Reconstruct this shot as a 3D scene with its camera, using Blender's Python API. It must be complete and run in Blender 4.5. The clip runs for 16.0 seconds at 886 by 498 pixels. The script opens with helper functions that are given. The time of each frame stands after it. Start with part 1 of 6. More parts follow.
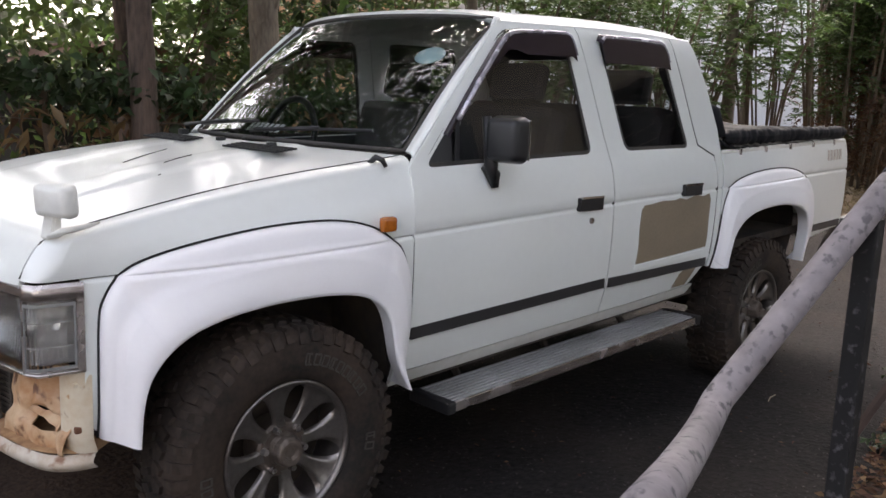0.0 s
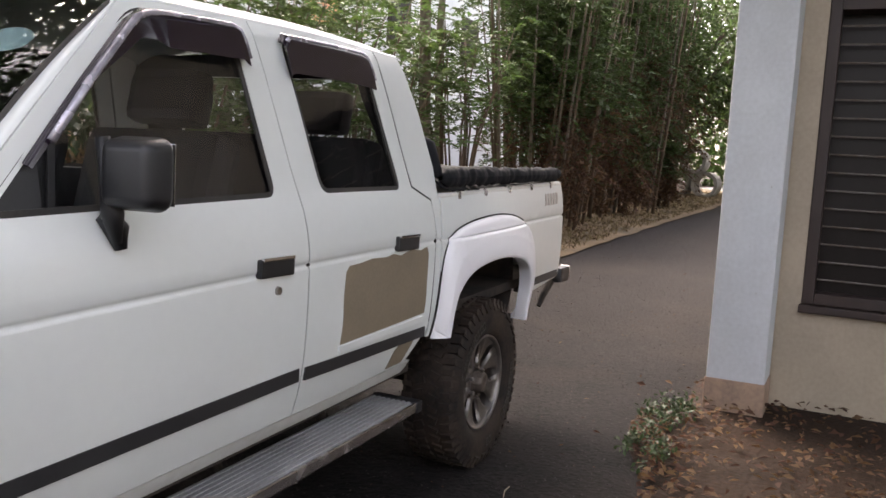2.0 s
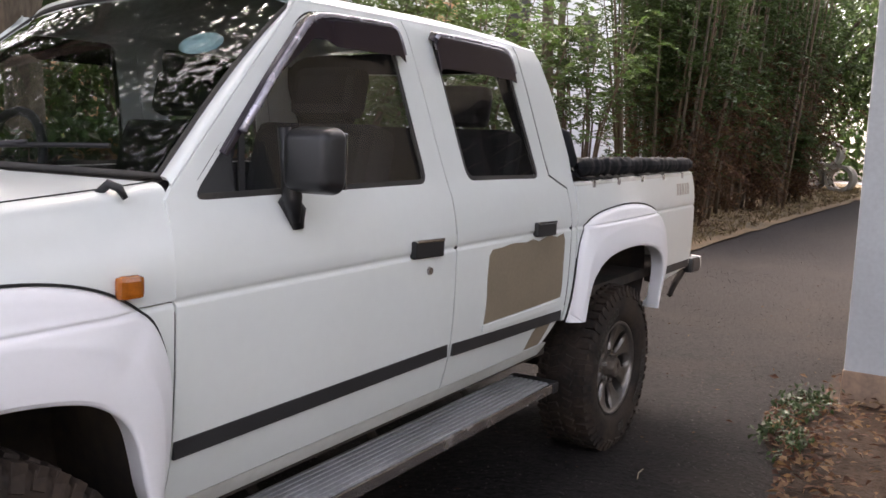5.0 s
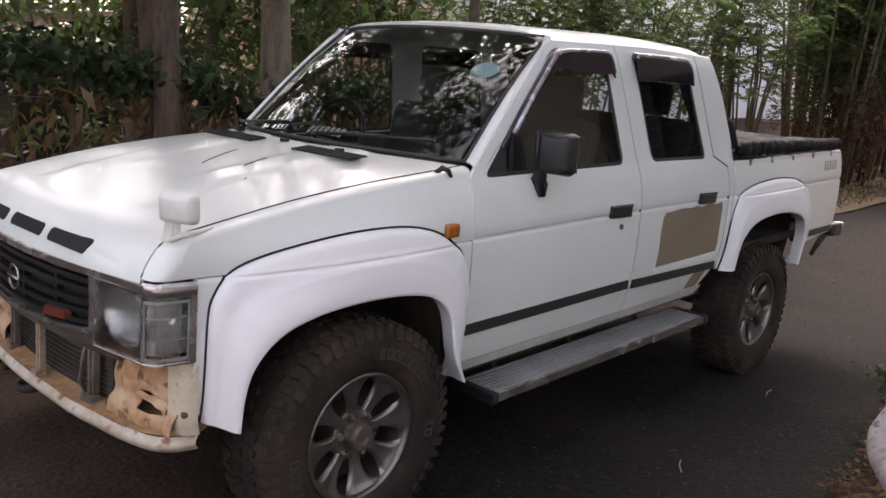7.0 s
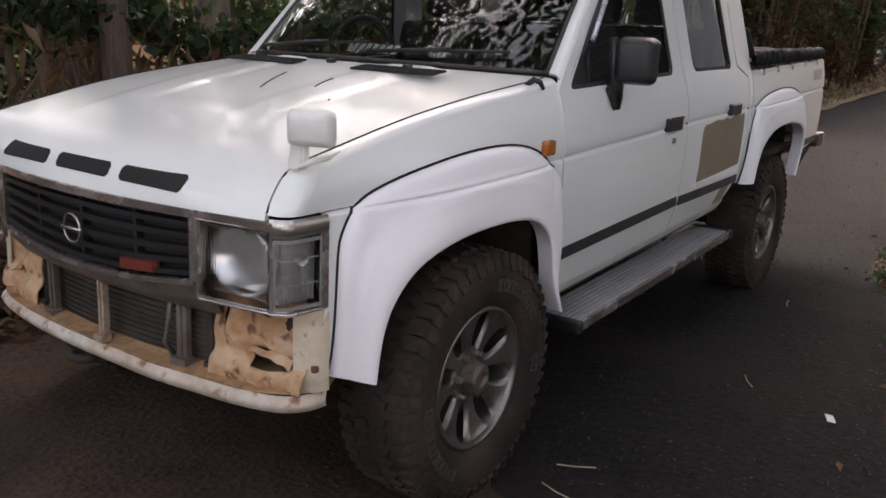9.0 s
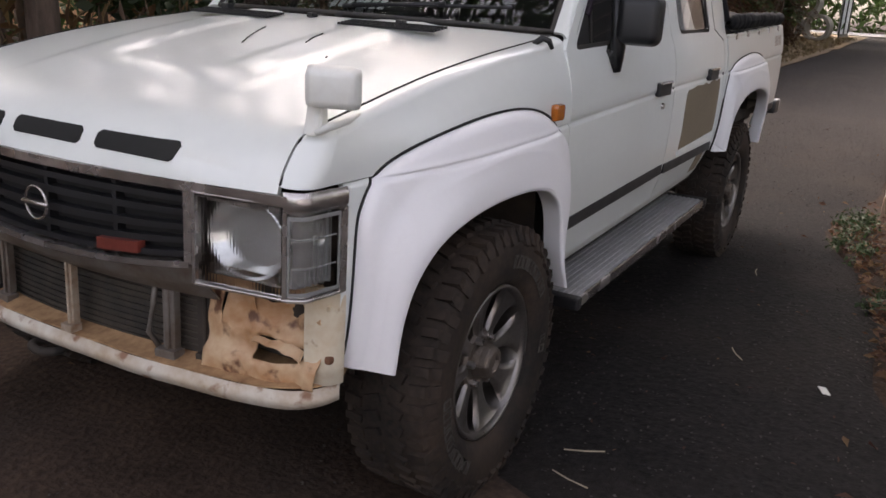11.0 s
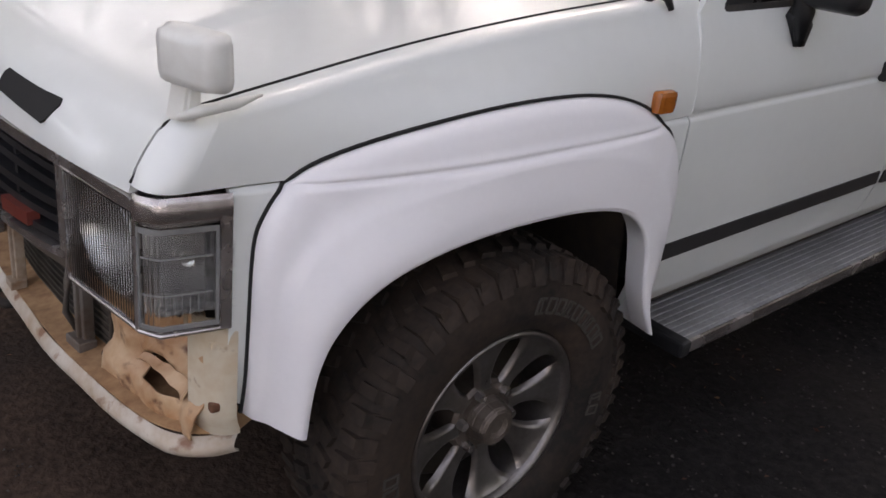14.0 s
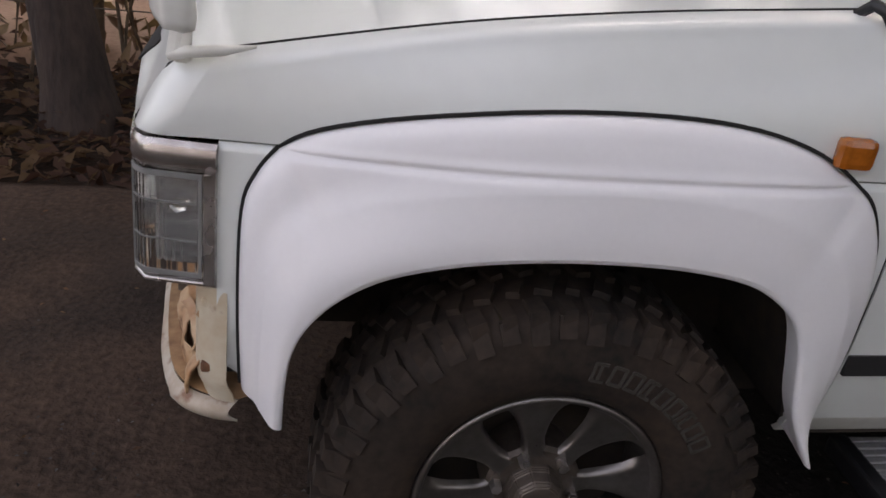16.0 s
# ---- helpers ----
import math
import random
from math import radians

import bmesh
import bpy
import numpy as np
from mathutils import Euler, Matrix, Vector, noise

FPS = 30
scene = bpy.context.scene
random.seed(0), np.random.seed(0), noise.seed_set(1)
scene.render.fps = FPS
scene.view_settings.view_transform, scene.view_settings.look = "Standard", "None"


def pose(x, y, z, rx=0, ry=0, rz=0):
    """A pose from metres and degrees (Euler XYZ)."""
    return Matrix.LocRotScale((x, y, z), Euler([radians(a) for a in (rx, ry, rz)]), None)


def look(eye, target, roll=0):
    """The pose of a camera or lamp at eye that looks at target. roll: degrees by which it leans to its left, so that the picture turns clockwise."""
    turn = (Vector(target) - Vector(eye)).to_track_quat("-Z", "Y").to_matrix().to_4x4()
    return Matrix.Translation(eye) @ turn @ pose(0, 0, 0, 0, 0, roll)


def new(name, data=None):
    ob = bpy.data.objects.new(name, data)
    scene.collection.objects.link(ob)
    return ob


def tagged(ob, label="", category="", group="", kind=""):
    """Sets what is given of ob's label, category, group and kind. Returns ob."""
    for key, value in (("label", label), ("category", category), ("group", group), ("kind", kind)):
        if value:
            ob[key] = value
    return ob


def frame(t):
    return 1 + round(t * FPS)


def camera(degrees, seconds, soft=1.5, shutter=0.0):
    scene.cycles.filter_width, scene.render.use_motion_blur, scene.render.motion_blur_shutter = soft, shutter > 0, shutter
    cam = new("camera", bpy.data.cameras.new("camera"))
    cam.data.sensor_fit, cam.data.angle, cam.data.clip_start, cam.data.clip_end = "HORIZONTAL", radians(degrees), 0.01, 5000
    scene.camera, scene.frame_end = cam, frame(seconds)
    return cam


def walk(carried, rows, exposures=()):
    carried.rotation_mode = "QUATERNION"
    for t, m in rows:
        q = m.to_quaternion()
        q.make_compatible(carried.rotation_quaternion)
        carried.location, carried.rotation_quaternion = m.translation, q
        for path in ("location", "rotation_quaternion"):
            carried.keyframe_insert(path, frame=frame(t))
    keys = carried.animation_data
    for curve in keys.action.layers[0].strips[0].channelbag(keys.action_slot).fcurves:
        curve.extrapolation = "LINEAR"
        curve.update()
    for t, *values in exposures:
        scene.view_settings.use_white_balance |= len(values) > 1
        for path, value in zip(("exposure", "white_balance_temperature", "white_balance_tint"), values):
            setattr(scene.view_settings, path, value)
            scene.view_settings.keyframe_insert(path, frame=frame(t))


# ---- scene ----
cam = camera(54.2, 16.0, soft=1.6)
PATH = [
    (0, (-1.311, -2.798, 1.362), (0.073, -1.393, 1.023), 2.33),
    (0.5, (-1.186, -2.691, 1.366), (0.338, -1.430, 1.077), 3.57),
    (1, (-1.155, -2.705, 1.367), (0.465, -1.559, 1.120), 4.95),
    (1.5, (-1.137, -2.627, 1.380), (0.632, -1.700, 1.262), 3.25),
    (2, (-0.503, -2.251, 1.305), (1.291, -1.390, 1.104), 3.33),
    (2.5, (-0.098, -2.102, 1.250), (1.668, -1.177, 1.096), 4.29),
    (3, (-0.023, -2.138, 1.222), (1.763, -1.253, 1.050), 3.74),
    (3.2, (0.008, -2.127, 1.270), (1.789, -1.238, 1.072), 5.17),
    (5.3, (-0.788, -2.319, 1.271), (0.816, -1.151, 1.021), 1.79),
    (5.5, (-0.843, -2.364, 1.301), (0.699, -1.122, 1.018), 2.34),
    (6, (-0.956, -2.417, 1.331), (0.568, -1.171, 0.979), 2.35),
    (6.5, (-1.357, -2.583, 1.385), (0.118, -1.287, 1.006), 2.73),
    (7, (-1.678, -2.723, 1.476), (-0.242, -1.387, 1.087), 4.76),
    (7.5, (-1.723, -2.639, 1.451), (-0.298, -1.301, 1.026), 5.39),
    (8, (-1.822, -2.422, 1.380), (-0.331, -1.143, 1.005), 2.98),
    (8.5, (-1.873, -2.241, 1.348), (-0.359, -1.024, 0.870), 3.35),
    (9, (-1.916, -2.081, 1.324), (-0.329, -0.970, 0.827), 2.68),
    (9.5, (-2.009, -1.903, 1.315), (-0.353, -0.904, 0.803), 2.49),
    (10, (-2.085, -1.771, 1.287), (-0.375, -0.888, 0.743), 1.15),
    (10.2, (-2.055, -1.727, 1.273), (-0.321, -0.882, 0.743), 2.84),
    (12.3, (-1.591, -1.858, 1.344), (-0.056, -0.764, 0.675), 3.15),
    (12.5, (-1.547, -1.841, 1.371), (-0.015, -0.751, 0.690), 2.91),
    (13, (-1.410, -1.836, 1.356), (0.069, -0.676, 0.672), 3.79),
    (13.5, (-1.226, -1.872, 1.338), (0.107, -0.593, 0.571), 6.72),
    (14, (-1.052, -1.832, 1.371), (0.175, -0.480, 0.554), 7.16),
    (14.5, (-0.889, -1.849, 1.371), (0.132, -0.355, 0.520), 7.10),
    (15, (-0.696, -1.903, 1.377), (0.017, -0.255, 0.496), 9.62),
    (15.5, (-0.546, -1.884, 1.357), (-0.042, -0.169, 0.460), 8.64),
    (16, (-0.390, -1.931, 1.318), (-0.068, -0.150, 0.468), 7.74),
]
walk(cam, [(t, look(eye, target, roll)) for t, eye, target, roll in PATH],
     exposures=[(0, 2.38, 7000, 17), (1.5, 2.57, 7200, 18), (3, 2.66, 7350, 19), (5.5, 2.60, 7150, 20), (6, 2.55, 7150, 20), (7, 2.23, 7150, 21), (10, 2.04, 7200, 20), (13, 2.01, 7150, 20), (16, 1.94, 7300, 20)])

# ---- light: shade under tall trees, soft sky from above ----
SUN_ELEV, SUN_ROT = radians(52), radians(40)
world = bpy.data.worlds.new("world")
scene.world = world
world.use_nodes = True
nt = world.node_tree
sky = nt.nodes.new("ShaderNodeTexSky")
sky.sky_type = 'NISHITA'
sky.sun_disc = False
sky.sun_elevation, sky.sun_rotation = SUN_ELEV, SUN_ROT
sky.air_density, sky.dust_density, sky.ozone_density = 1.0, 4.0, 1.0
bg = nt.nodes["Background"]
bg.inputs["Strength"].default_value = 0.15
hsv = nt.nodes.new("ShaderNodeHueSaturation")
hsv.inputs["Saturation"].default_value = 0.5
nt.links.new(sky.outputs[0], hsv.inputs["Color"])
nt.links.new(hsv.outputs[0], bg.inputs["Color"])
sun_data = bpy.data.lights.new("sun", 'SUN')
sun_data.energy, sun_data.angle, sun_data.color = 1.05, radians(40), (1.0, 0.96, 0.9)
sun = new("sun", sun_data)
sun.matrix_world = look((6.8, 7.6, 12), (0.8, 0.5, 0))

# ---- materials ----
MATS = {}


def mat(name, col, rough=0.5, metal=0.0, col2=None, scale=3.0, fine=60.0, var=0.5, bump=0.15, dist=0.004,
        coat=0.0, rvar=0.15, spots=None, island=0.0, spec=0.5, stretch=(1, 1, 1), fw=0.35):
    """A surface with colour variation at two scales, uneven gloss and fine relief."""
    if name in MATS:
        return MATS[name]
    m = bpy.data.materials.new(name)
    m.use_nodes = True
    t = m.node_tree
    b = t.nodes["Principled BSDF"]
    N, L = t.nodes.new, t.links.new
    geo = N("ShaderNodeNewGeometry")
    mp = N("ShaderNodeMapping")
    mp.inputs["Scale"].default_value = stretch
    L(geo.outputs["Position"], mp.inputs["Vector"])
    n1, n2 = N("ShaderNodeTexNoise"), N("ShaderNodeTexNoise")
    for n, s, d in ((n1, scale, 6), (n2, fine, 4)):
        n.inputs["Scale"].default_value, n.inputs["Detail"].default_value = s, d
        L(mp.outputs[0], n.inputs["Vector"])
    mixn = N("ShaderNodeMath")
    mixn.operation = 'MULTIPLY_ADD'
    mixn.inputs[1].default_value, mixn.inputs[2].default_value = 1 - fw, 0.0
    L(n1.outputs["Fac"], mixn.inputs[0])
    addn = N("ShaderNodeMath")
    addn.operation = 'MULTIPLY_ADD'
    addn.inputs[1].default_value = fw
    L(n2.outputs["Fac"], addn.inputs[0])
    L(mixn.outputs[0], addn.inputs[2])
    ramp = N("ShaderNodeValToRGB")
    c2 = col2 or tuple(c * (1 - var) for c in col)
    ramp.color_ramp.elements[0].position, ramp.color_ramp.elements[1].position = 0.36, 0.62
    ramp.color_ramp.elements[0].color = (*c2, 1)
    ramp.color_ramp.elements[1].color = (*col, 1)
    L(addn.outputs[0], ramp.inputs[0])
    out = ramp.outputs[0]
    if spots:
        scol, sscale, lo, hi = spots
        n3 = N("ShaderNodeTexNoise")
        n3.inputs["Scale"].default_value, n3.inputs["Detail"].default_value = sscale, 8
        L(geo.outputs["Position"], n3.inputs["Vector"])
        r3 = N("ShaderNodeValToRGB")
        r3.color_ramp.elements[0].position, r3.color_ramp.elements[1].position = lo, hi
        L(n3.outputs["Fac"], r3.inputs[0])
        mx = N("ShaderNodeMix")
        mx.data_type = 'RGBA'
        L(r3.outputs[0], mx.inputs[0])
        L(out, mx.inputs[6])
        mx.inputs[7].default_value = (*scol, 1)
        out = mx.outputs[2]
    if island:
        hs = N("ShaderNodeHueSaturation")
        r = N("ShaderNodeMapRange")
        r.inputs["To Min"].default_value, r.inputs["To Max"].default_value = 1 - island, 1 + island
        L(geo.outputs["Random Per Island"], r.inputs["Value"])
        L(r.outputs[0], hs.inputs["Value"])
        r2 = N("ShaderNodeMapRange")
        r2.inputs["To Min"].default_value, r2.inputs["To Max"].default_value = 0.5 - 0.05 * island, 0.5 + 0.04 * island
        L(geo.outputs["Random Per Island"], r2.inputs["Value"])
        L(r2.outputs[0], hs.inputs["Hue"])
        L(out, hs.inputs["Color"])
        out = hs.outputs[0]
    L(out, b.inputs["Base Color"])
    b.inputs["Metallic"].default_value = metal
    b.inputs["Specular IOR Level"].default_value = spec
    rr = N("ShaderNodeMapRange")
    rr.inputs["To Min"].default_value, rr.inputs["To Max"].default_value = max(0.02, rough - rvar), min(1, rough + rvar)
    L(n1.outputs["Fac"], rr.inputs["Value"])
    L(rr.outputs[0], b.inputs["Roughness"])
    if coat:
        b.inputs["Coat Weight"].default_value, b.inputs["Coat Roughness"].default_value = coat, 0.10
    if bump:
        bp = N("ShaderNodeBump")
        bp.inputs["Strength"].default_value, bp.inputs["Distance"].default_value = bump, dist
        L(addn.outputs[0], bp.inputs["Height"])
        L(bp.outputs[0], b.inputs["Normal"])
    MATS[name] = m
    return m


def glass(name, tint, rough=0.0):
    """Clear or tinted glass: a mirror-smooth skin over a pane that lets tinted light through."""
    m = bpy.data.materials.new(name)
    m.use_nodes = True
    t = m.node_tree
    b = t.nodes["Principled BSDF"]
    b.inputs["Base Color"].default_value = (*tint, 1)
    b.inputs["Roughness"].default_value = rough
    b.inputs["Transmission Weight"].default_value = 1.0
    b.inputs["IOR"].default_value = 1.45
    return m


PAINT = mat("car_paint", (0.74, 0.77, 0.745), 0.30, 0, var=0.04, scale=2.0, fine=30, bump=0.004, dist=0.002, coat=0.6, rvar=0.05)
PAINT_DUSTY = mat("dusty_paint", (0.72, 0.73, 0.69), 0.4, 0, col2=(0.60, 0.59, 0.54), scale=2.2, fine=35, bump=0.02, dist=0.002, coat=0.25, rvar=0.1)
FLARE = mat("flare_paint", (0.84, 0.835, 0.852), 0.38, 0, var=0.03, scale=4, fine=90, bump=0.03, dist=0.001, coat=0.15, rvar=0.06)
CREAM = mat("rusty_cream_steel", (0.56, 0.39, 0.24), 0.55, 0, col2=(0.38, 0.19, 0.085), scale=11, fine=40, bump=0.2, dist=0.004,
            spots=((0.13, 0.055, 0.028), 21.0, 0.58, 0.68))
STAINED = mat("stained_cream_paint", (0.62, 0.56, 0.44), 0.42, 0, col2=(0.52, 0.40, 0.26), scale=9, fine=50, bump=0.08, dist=0.002,
              spots=((0.22, 0.10, 0.05), 17.0, 0.60, 0.70))
BEAMP = mat("chipped_white_steel", (0.58, 0.54, 0.47), 0.5, 0, col2=(0.40, 0.31, 0.22), scale=6, fine=40, bump=0.1, dist=0.002,
            spots=((0.22, 0.11, 0.06), 19.0, 0.57, 0.66))
FILLER = mat("body_filler", (0.245, 0.195, 0.135), 0.85, 0, var=0.16, scale=5, fine=80, bump=0.08, dist=0.001)
RUBBER = mat("rubber", (0.030, 0.029, 0.028), 0.75, 0, col2=(0.055, 0.048, 0.042), scale=7, fine=90, bump=0.3, dist=0.002)
TYRE = mat("tyre_rubber", (0.0155, 0.0135, 0.0125), 0.8, 0, col2=(0.050, 0.035, 0.0265), scale=6, fine=60, bump=0.35, dist=0.003, spec=0.25)
LETTER = mat("raised_letter", (0.06, 0.053, 0.046), 0.85, 0, var=0.4, scale=20, fine=120, bump=0.1)
BLACK = mat("black_plastic", (0.014, 0.0145, 0.0165), 0.42, 0, var=0.35, scale=8, fine=140, bump=0.12, dist=0.001)
GAP = mat("panel_gap", (0.012, 0.012, 0.012), 0.9, 0, var=0.2, bump=0)
STRIP = mat("rub_strip", (0.022, 0.022, 0.024), 0.5, 0, var=0.3, scale=12, fine=120, bump=0.1, dist=0.001)
CHROME = mat("chrome", (0.74, 0.73, 0.72), 0.10, 1.0, var=0.3, scale=8, fine=60, bump=0.05, dist=0.001, rvar=0.1)
DULLCHROME = mat("tarnished_chrome", (0.56, 0.53, 0.51), 0.26, 0.85, col2=(0.32, 0.28, 0.26), scale=10, fine=60, bump=0.1, dist=0.001)
ALLOY = mat("alloy", (0.24, 0.225, 0.215), 0.34, 0.85, col2=(0.17, 0.153, 0.142), scale=14, fine=80, bump=0.12, dist=0.001)
ALLOYDARK = mat("alloy_brake_dust", (0.17, 0.14, 0.118), 0.5, 0.6, var=0.5, scale=14, fine=80, bump=0.15, dist=0.001)
ALUMIN = mat("step_aluminium", (0.44, 0.44, 0.45), 0.45, 0.35, col2=(0.28, 0.275, 0.27), scale=5, fine=70, bump=0.06, dist=0.001)
UNDER = mat("underbody", (0.018, 0.016, 0.015), 0.9, 0, col2=(0.05, 0.036, 0.026), scale=6, fine=30, bump=0.4, dist=0.006)
DARKIN = mat("interior", (0.024, 0.024, 0.027), 0.8, 0, var=0.3, scale=5, fine=70, bump=0.1)
SEATM = mat("seat_cloth", (0.013, 0.012, 0.0135), 0.95, 0, var=0.4, scale=9, fine=150, bump=0.2)
CANVAS = mat("black_canvas", (0.011, 0.012, 0.015), 0.8, 0, var=0.4, scale=7, fine=120, bump=0.35, dist=0.004, spec=0.22, rvar=0.1)
AMBER = mat("amber_lens", (0.46, 0.125, 0.010), 0.22, 0, var=0.35, scale=30, fine=160, bump=0.1, dist=0.001, coat=0.6)
REDBADGE = mat("red_badge", (0.17, 0.035, 0.025), 0.4, 0, var=0.3, scale=30, bump=0.05)
RADI = mat("radiator_fin", (0.030, 0.029, 0.027), 0.55, 0.3, col2=(0.085, 0.07, 0.055), scale=10, fine=120, bump=0.3, dist=0.002)
GREYST = mat("grey_steel", (0.18, 0.165, 0.15), 0.5, 0.3, col2=(0.11, 0.08, 0.06), scale=12, fine=60, bump=0.15, dist=0.002)
CLEANST = mat("pale_rusty_steel", (0.42, 0.36, 0.29), 0.5, 0.1, col2=(0.24, 0.15, 0.09), scale=16, fine=60, bump=0.15, dist=0.002)
GLASS = glass("window_glass", (0.95, 0.96, 0.96))
SCREEN = glass("screen_glass", (0.62, 0.66, 0.66))
SMOKE = mat("smoked_acrylic", (0.014, 0.008, 0.016), 0.10, 0, var=0.2, bump=0.02, rvar=0.04, coat=0.4)
# pale tone for the sky highlight along the top of the visors
GLINT = mat("visor_glint", (0.52, 0.50, 0.56), 0.25, 0.6, var=0.5, scale=18, fine=60, bump=0.05, dist=0.001)
LENS = glass("lamp_glass", (0.95, 0.96, 0.95), 0.03)
RIBLENS = glass("ribbed_lamp_glass", (0.95, 0.96, 0.95), 0.02)
_t = RIBLENS.node_tree
_w, _b, _g, _m = (_t.nodes.new(k) for k in ("ShaderNodeTexWave", "ShaderNodeBump", "ShaderNodeNewGeometry", "ShaderNodeMapping"))
_m.inputs["Rotation"].default_value = (0, 0, radians(75))
_w.inputs["Scale"].default_value = 42.0
_b.inputs["Strength"].default_value, _b.inputs["Distance"].default_value = 0.25, 0.002
_t.links.new(_g.outputs["Position"], _m.inputs["Vector"])
_t.links.new(_m.outputs[0], _w.inputs["Vector"])
_t.links.new(_w.outputs["Fac"], _b.inputs["Height"])
_t.links.new(_b.outputs[0], _t.nodes["Principled BSDF"].inputs["Normal"])
STICKER = mat("paper_disc", (0.42, 0.62, 0.64), 0.55, 0, var=0.12, scale=40, fine=150, bump=0)
WHITEBAR = mat("white_marking", (0.62, 0.64, 0.62), 0.6, 0, var=0.2, scale=20, bump=0)
FADED = mat("faded_decal", (0.52, 0.47, 0.42), 0.6, 0, var=0.3, scale=40, bump=0)
ASPHALT = mat("asphalt", (0.0215, 0.0192, 0.0188), 0.9, 0, col2=(0.0072, 0.0066, 0.0066), scale=1.6, fine=42, bump=1.0, dist=0.022, fw=0.62,
              spots=((0.034, 0.027, 0.023), 0.9, 0.50, 0.85), rvar=0.08, spec=0.12)
EARTH = mat("dry_earth", (0.042, 0.026, 0.018), 0.95, 0, col2=(0.016, 0.011, 0.0085), scale=2.1, fine=40, bump=1.0, dist=0.025, fw=0.55, spec=0.15)
DUST = mat("road_dust", (0.085, 0.057, 0.042), 0.95, 0, col2=(0.030, 0.021, 0.0165), scale=3.0, fine=45, bump=1.0, dist=0.018, fw=0.5,
           spots=((0.030, 0.026, 0.024), 1.1, 0.50, 0.75), spec=0.12)
# bark for the nearest tree, with the shade it stands in put into the colour
BARKSHADED = mat("shaded_bark", (0.062, 0.042, 0.034), 0.95, 0, col2=(0.02, 0.014, 0.012), scale=9, fine=45, bump=1.0, dist=0.03, stretch=(1, 1, 0.25))
VERGE = mat("dry_grass_soil", (0.24, 0.16, 0.09), 0.95, 0, col2=(0.10, 0.078, 0.045), scale=2.0, fine=60, bump=0.8, dist=0.015)
CONCRETE = mat("pale_concrete", (0.32, 0.305, 0.28), 0.85, 0, var=0.25, scale=1.2, fine=40, bump=0.2, dist=0.004)
PLASTERW = mat("white_plaster", (0.83, 0.835, 0.84), 0.8, 0, col2=(0.74, 0.75, 0.76), scale=1.3, fine=30, bump=0.12, dist=0.004)
# Open-sky light on the far lane, put into the asphalt colour from x 4.8 on.
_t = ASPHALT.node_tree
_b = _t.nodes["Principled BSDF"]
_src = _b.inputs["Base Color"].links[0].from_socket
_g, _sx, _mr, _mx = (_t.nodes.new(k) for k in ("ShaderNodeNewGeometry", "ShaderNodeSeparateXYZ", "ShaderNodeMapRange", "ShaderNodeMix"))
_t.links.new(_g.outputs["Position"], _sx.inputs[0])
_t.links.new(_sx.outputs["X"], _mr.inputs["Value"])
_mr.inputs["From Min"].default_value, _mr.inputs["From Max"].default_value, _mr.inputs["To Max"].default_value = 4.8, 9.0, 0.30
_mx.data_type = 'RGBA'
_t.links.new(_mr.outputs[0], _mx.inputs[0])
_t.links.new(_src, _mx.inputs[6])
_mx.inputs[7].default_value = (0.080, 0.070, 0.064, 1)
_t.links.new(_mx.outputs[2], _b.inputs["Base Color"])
PILLARM = mat("pillar_paint", (0.56, 0.58, 0.60), 0.7, 0, col2=(0.47, 0.485, 0.50), scale=2.5, fine=40, bump=0.12, dist=0.003,
              spots=((0.22, 0.17, 0.13), 35.0, 0.74, 0.78))
SOILED = mat("soiled_plaster", (0.40, 0.27, 0.19), 0.9, 0, col2=(0.24, 0.17, 0.13), scale=7, fine=40, bump=0.3, dist=0.005)
BEIGE = mat("beige_wall", (0.40, 0.33, 0.25), 0.8, 0, col2=(0.31, 0.255, 0.195), scale=2.0, fine=40, bump=0.15, dist=0.004)
ORANGEW = mat("orange_wall", (0.66, 0.36, 0.20), 0.85, 0, col2=(0.56, 0.30, 0.17), scale=1.0, fine=20, bump=0.1)
ROOFT = mat("dark_roof_tile", (0.07, 0.045, 0.035), 0.9, 0, var=0.4, scale=3, fine=30, bump=0.3)
FLAKED = mat("flaked_rail_paint", (0.145, 0.14, 0.15), 0.7, 0, col2=(0.075, 0.073, 0.078), scale=12, fine=80, bump=0.5, dist=0.002,
             spots=((0.016, 0.0155, 0.017), 95.0, 0.44, 0.56), spec=0.25)
PEEL = mat("peeling_rail_paint", (0.225, 0.205, 0.212), 0.75, 0, col2=(0.125, 0.113, 0.118), scale=14, fine=70, bump=0.4, dist=0.002,
           spots=((0.075, 0.071, 0.075), 95.0, 0.56, 0.66), stretch=(1, 1, 1))
BLACKPEEL = mat("flaking_black_paint", (0.011, 0.011, 0.012), 0.6, 0, var=0.3, scale=11, fine=70, bump=0.3, dist=0.002,
                spots=((0.075, 0.072, 0.077), 110.0, 0.58, 0.70), spec=0.25)
DARKWOOD = mat("dark_wood", (0.032, 0.016, 0.012), 0.6, 0, var=0.4, scale=6, fine=50, bump=0.15, stretch=(1, 1, 0.15))
BARK = mat("bark", (0.13, 0.09, 0.07), 0.95, 0, col2=(0.04, 0.028, 0.022), scale=9, fine=45, bump=1.0, dist=0.03, stretch=(1, 1, 0.25))
BARKPALE = mat("pale_bark", (0.20, 0.165, 0.125), 0.9, 0, col2=(0.075, 0.058, 0.045), scale=9, fine=45, bump=0.7, dist=0.02, stretch=(1, 1, 0.3))
STEM = mat("thin_stem", (0.15, 0.105, 0.07), 0.9, 0, var=0.5, scale=9, fine=45, bump=0.4, dist=0.01)


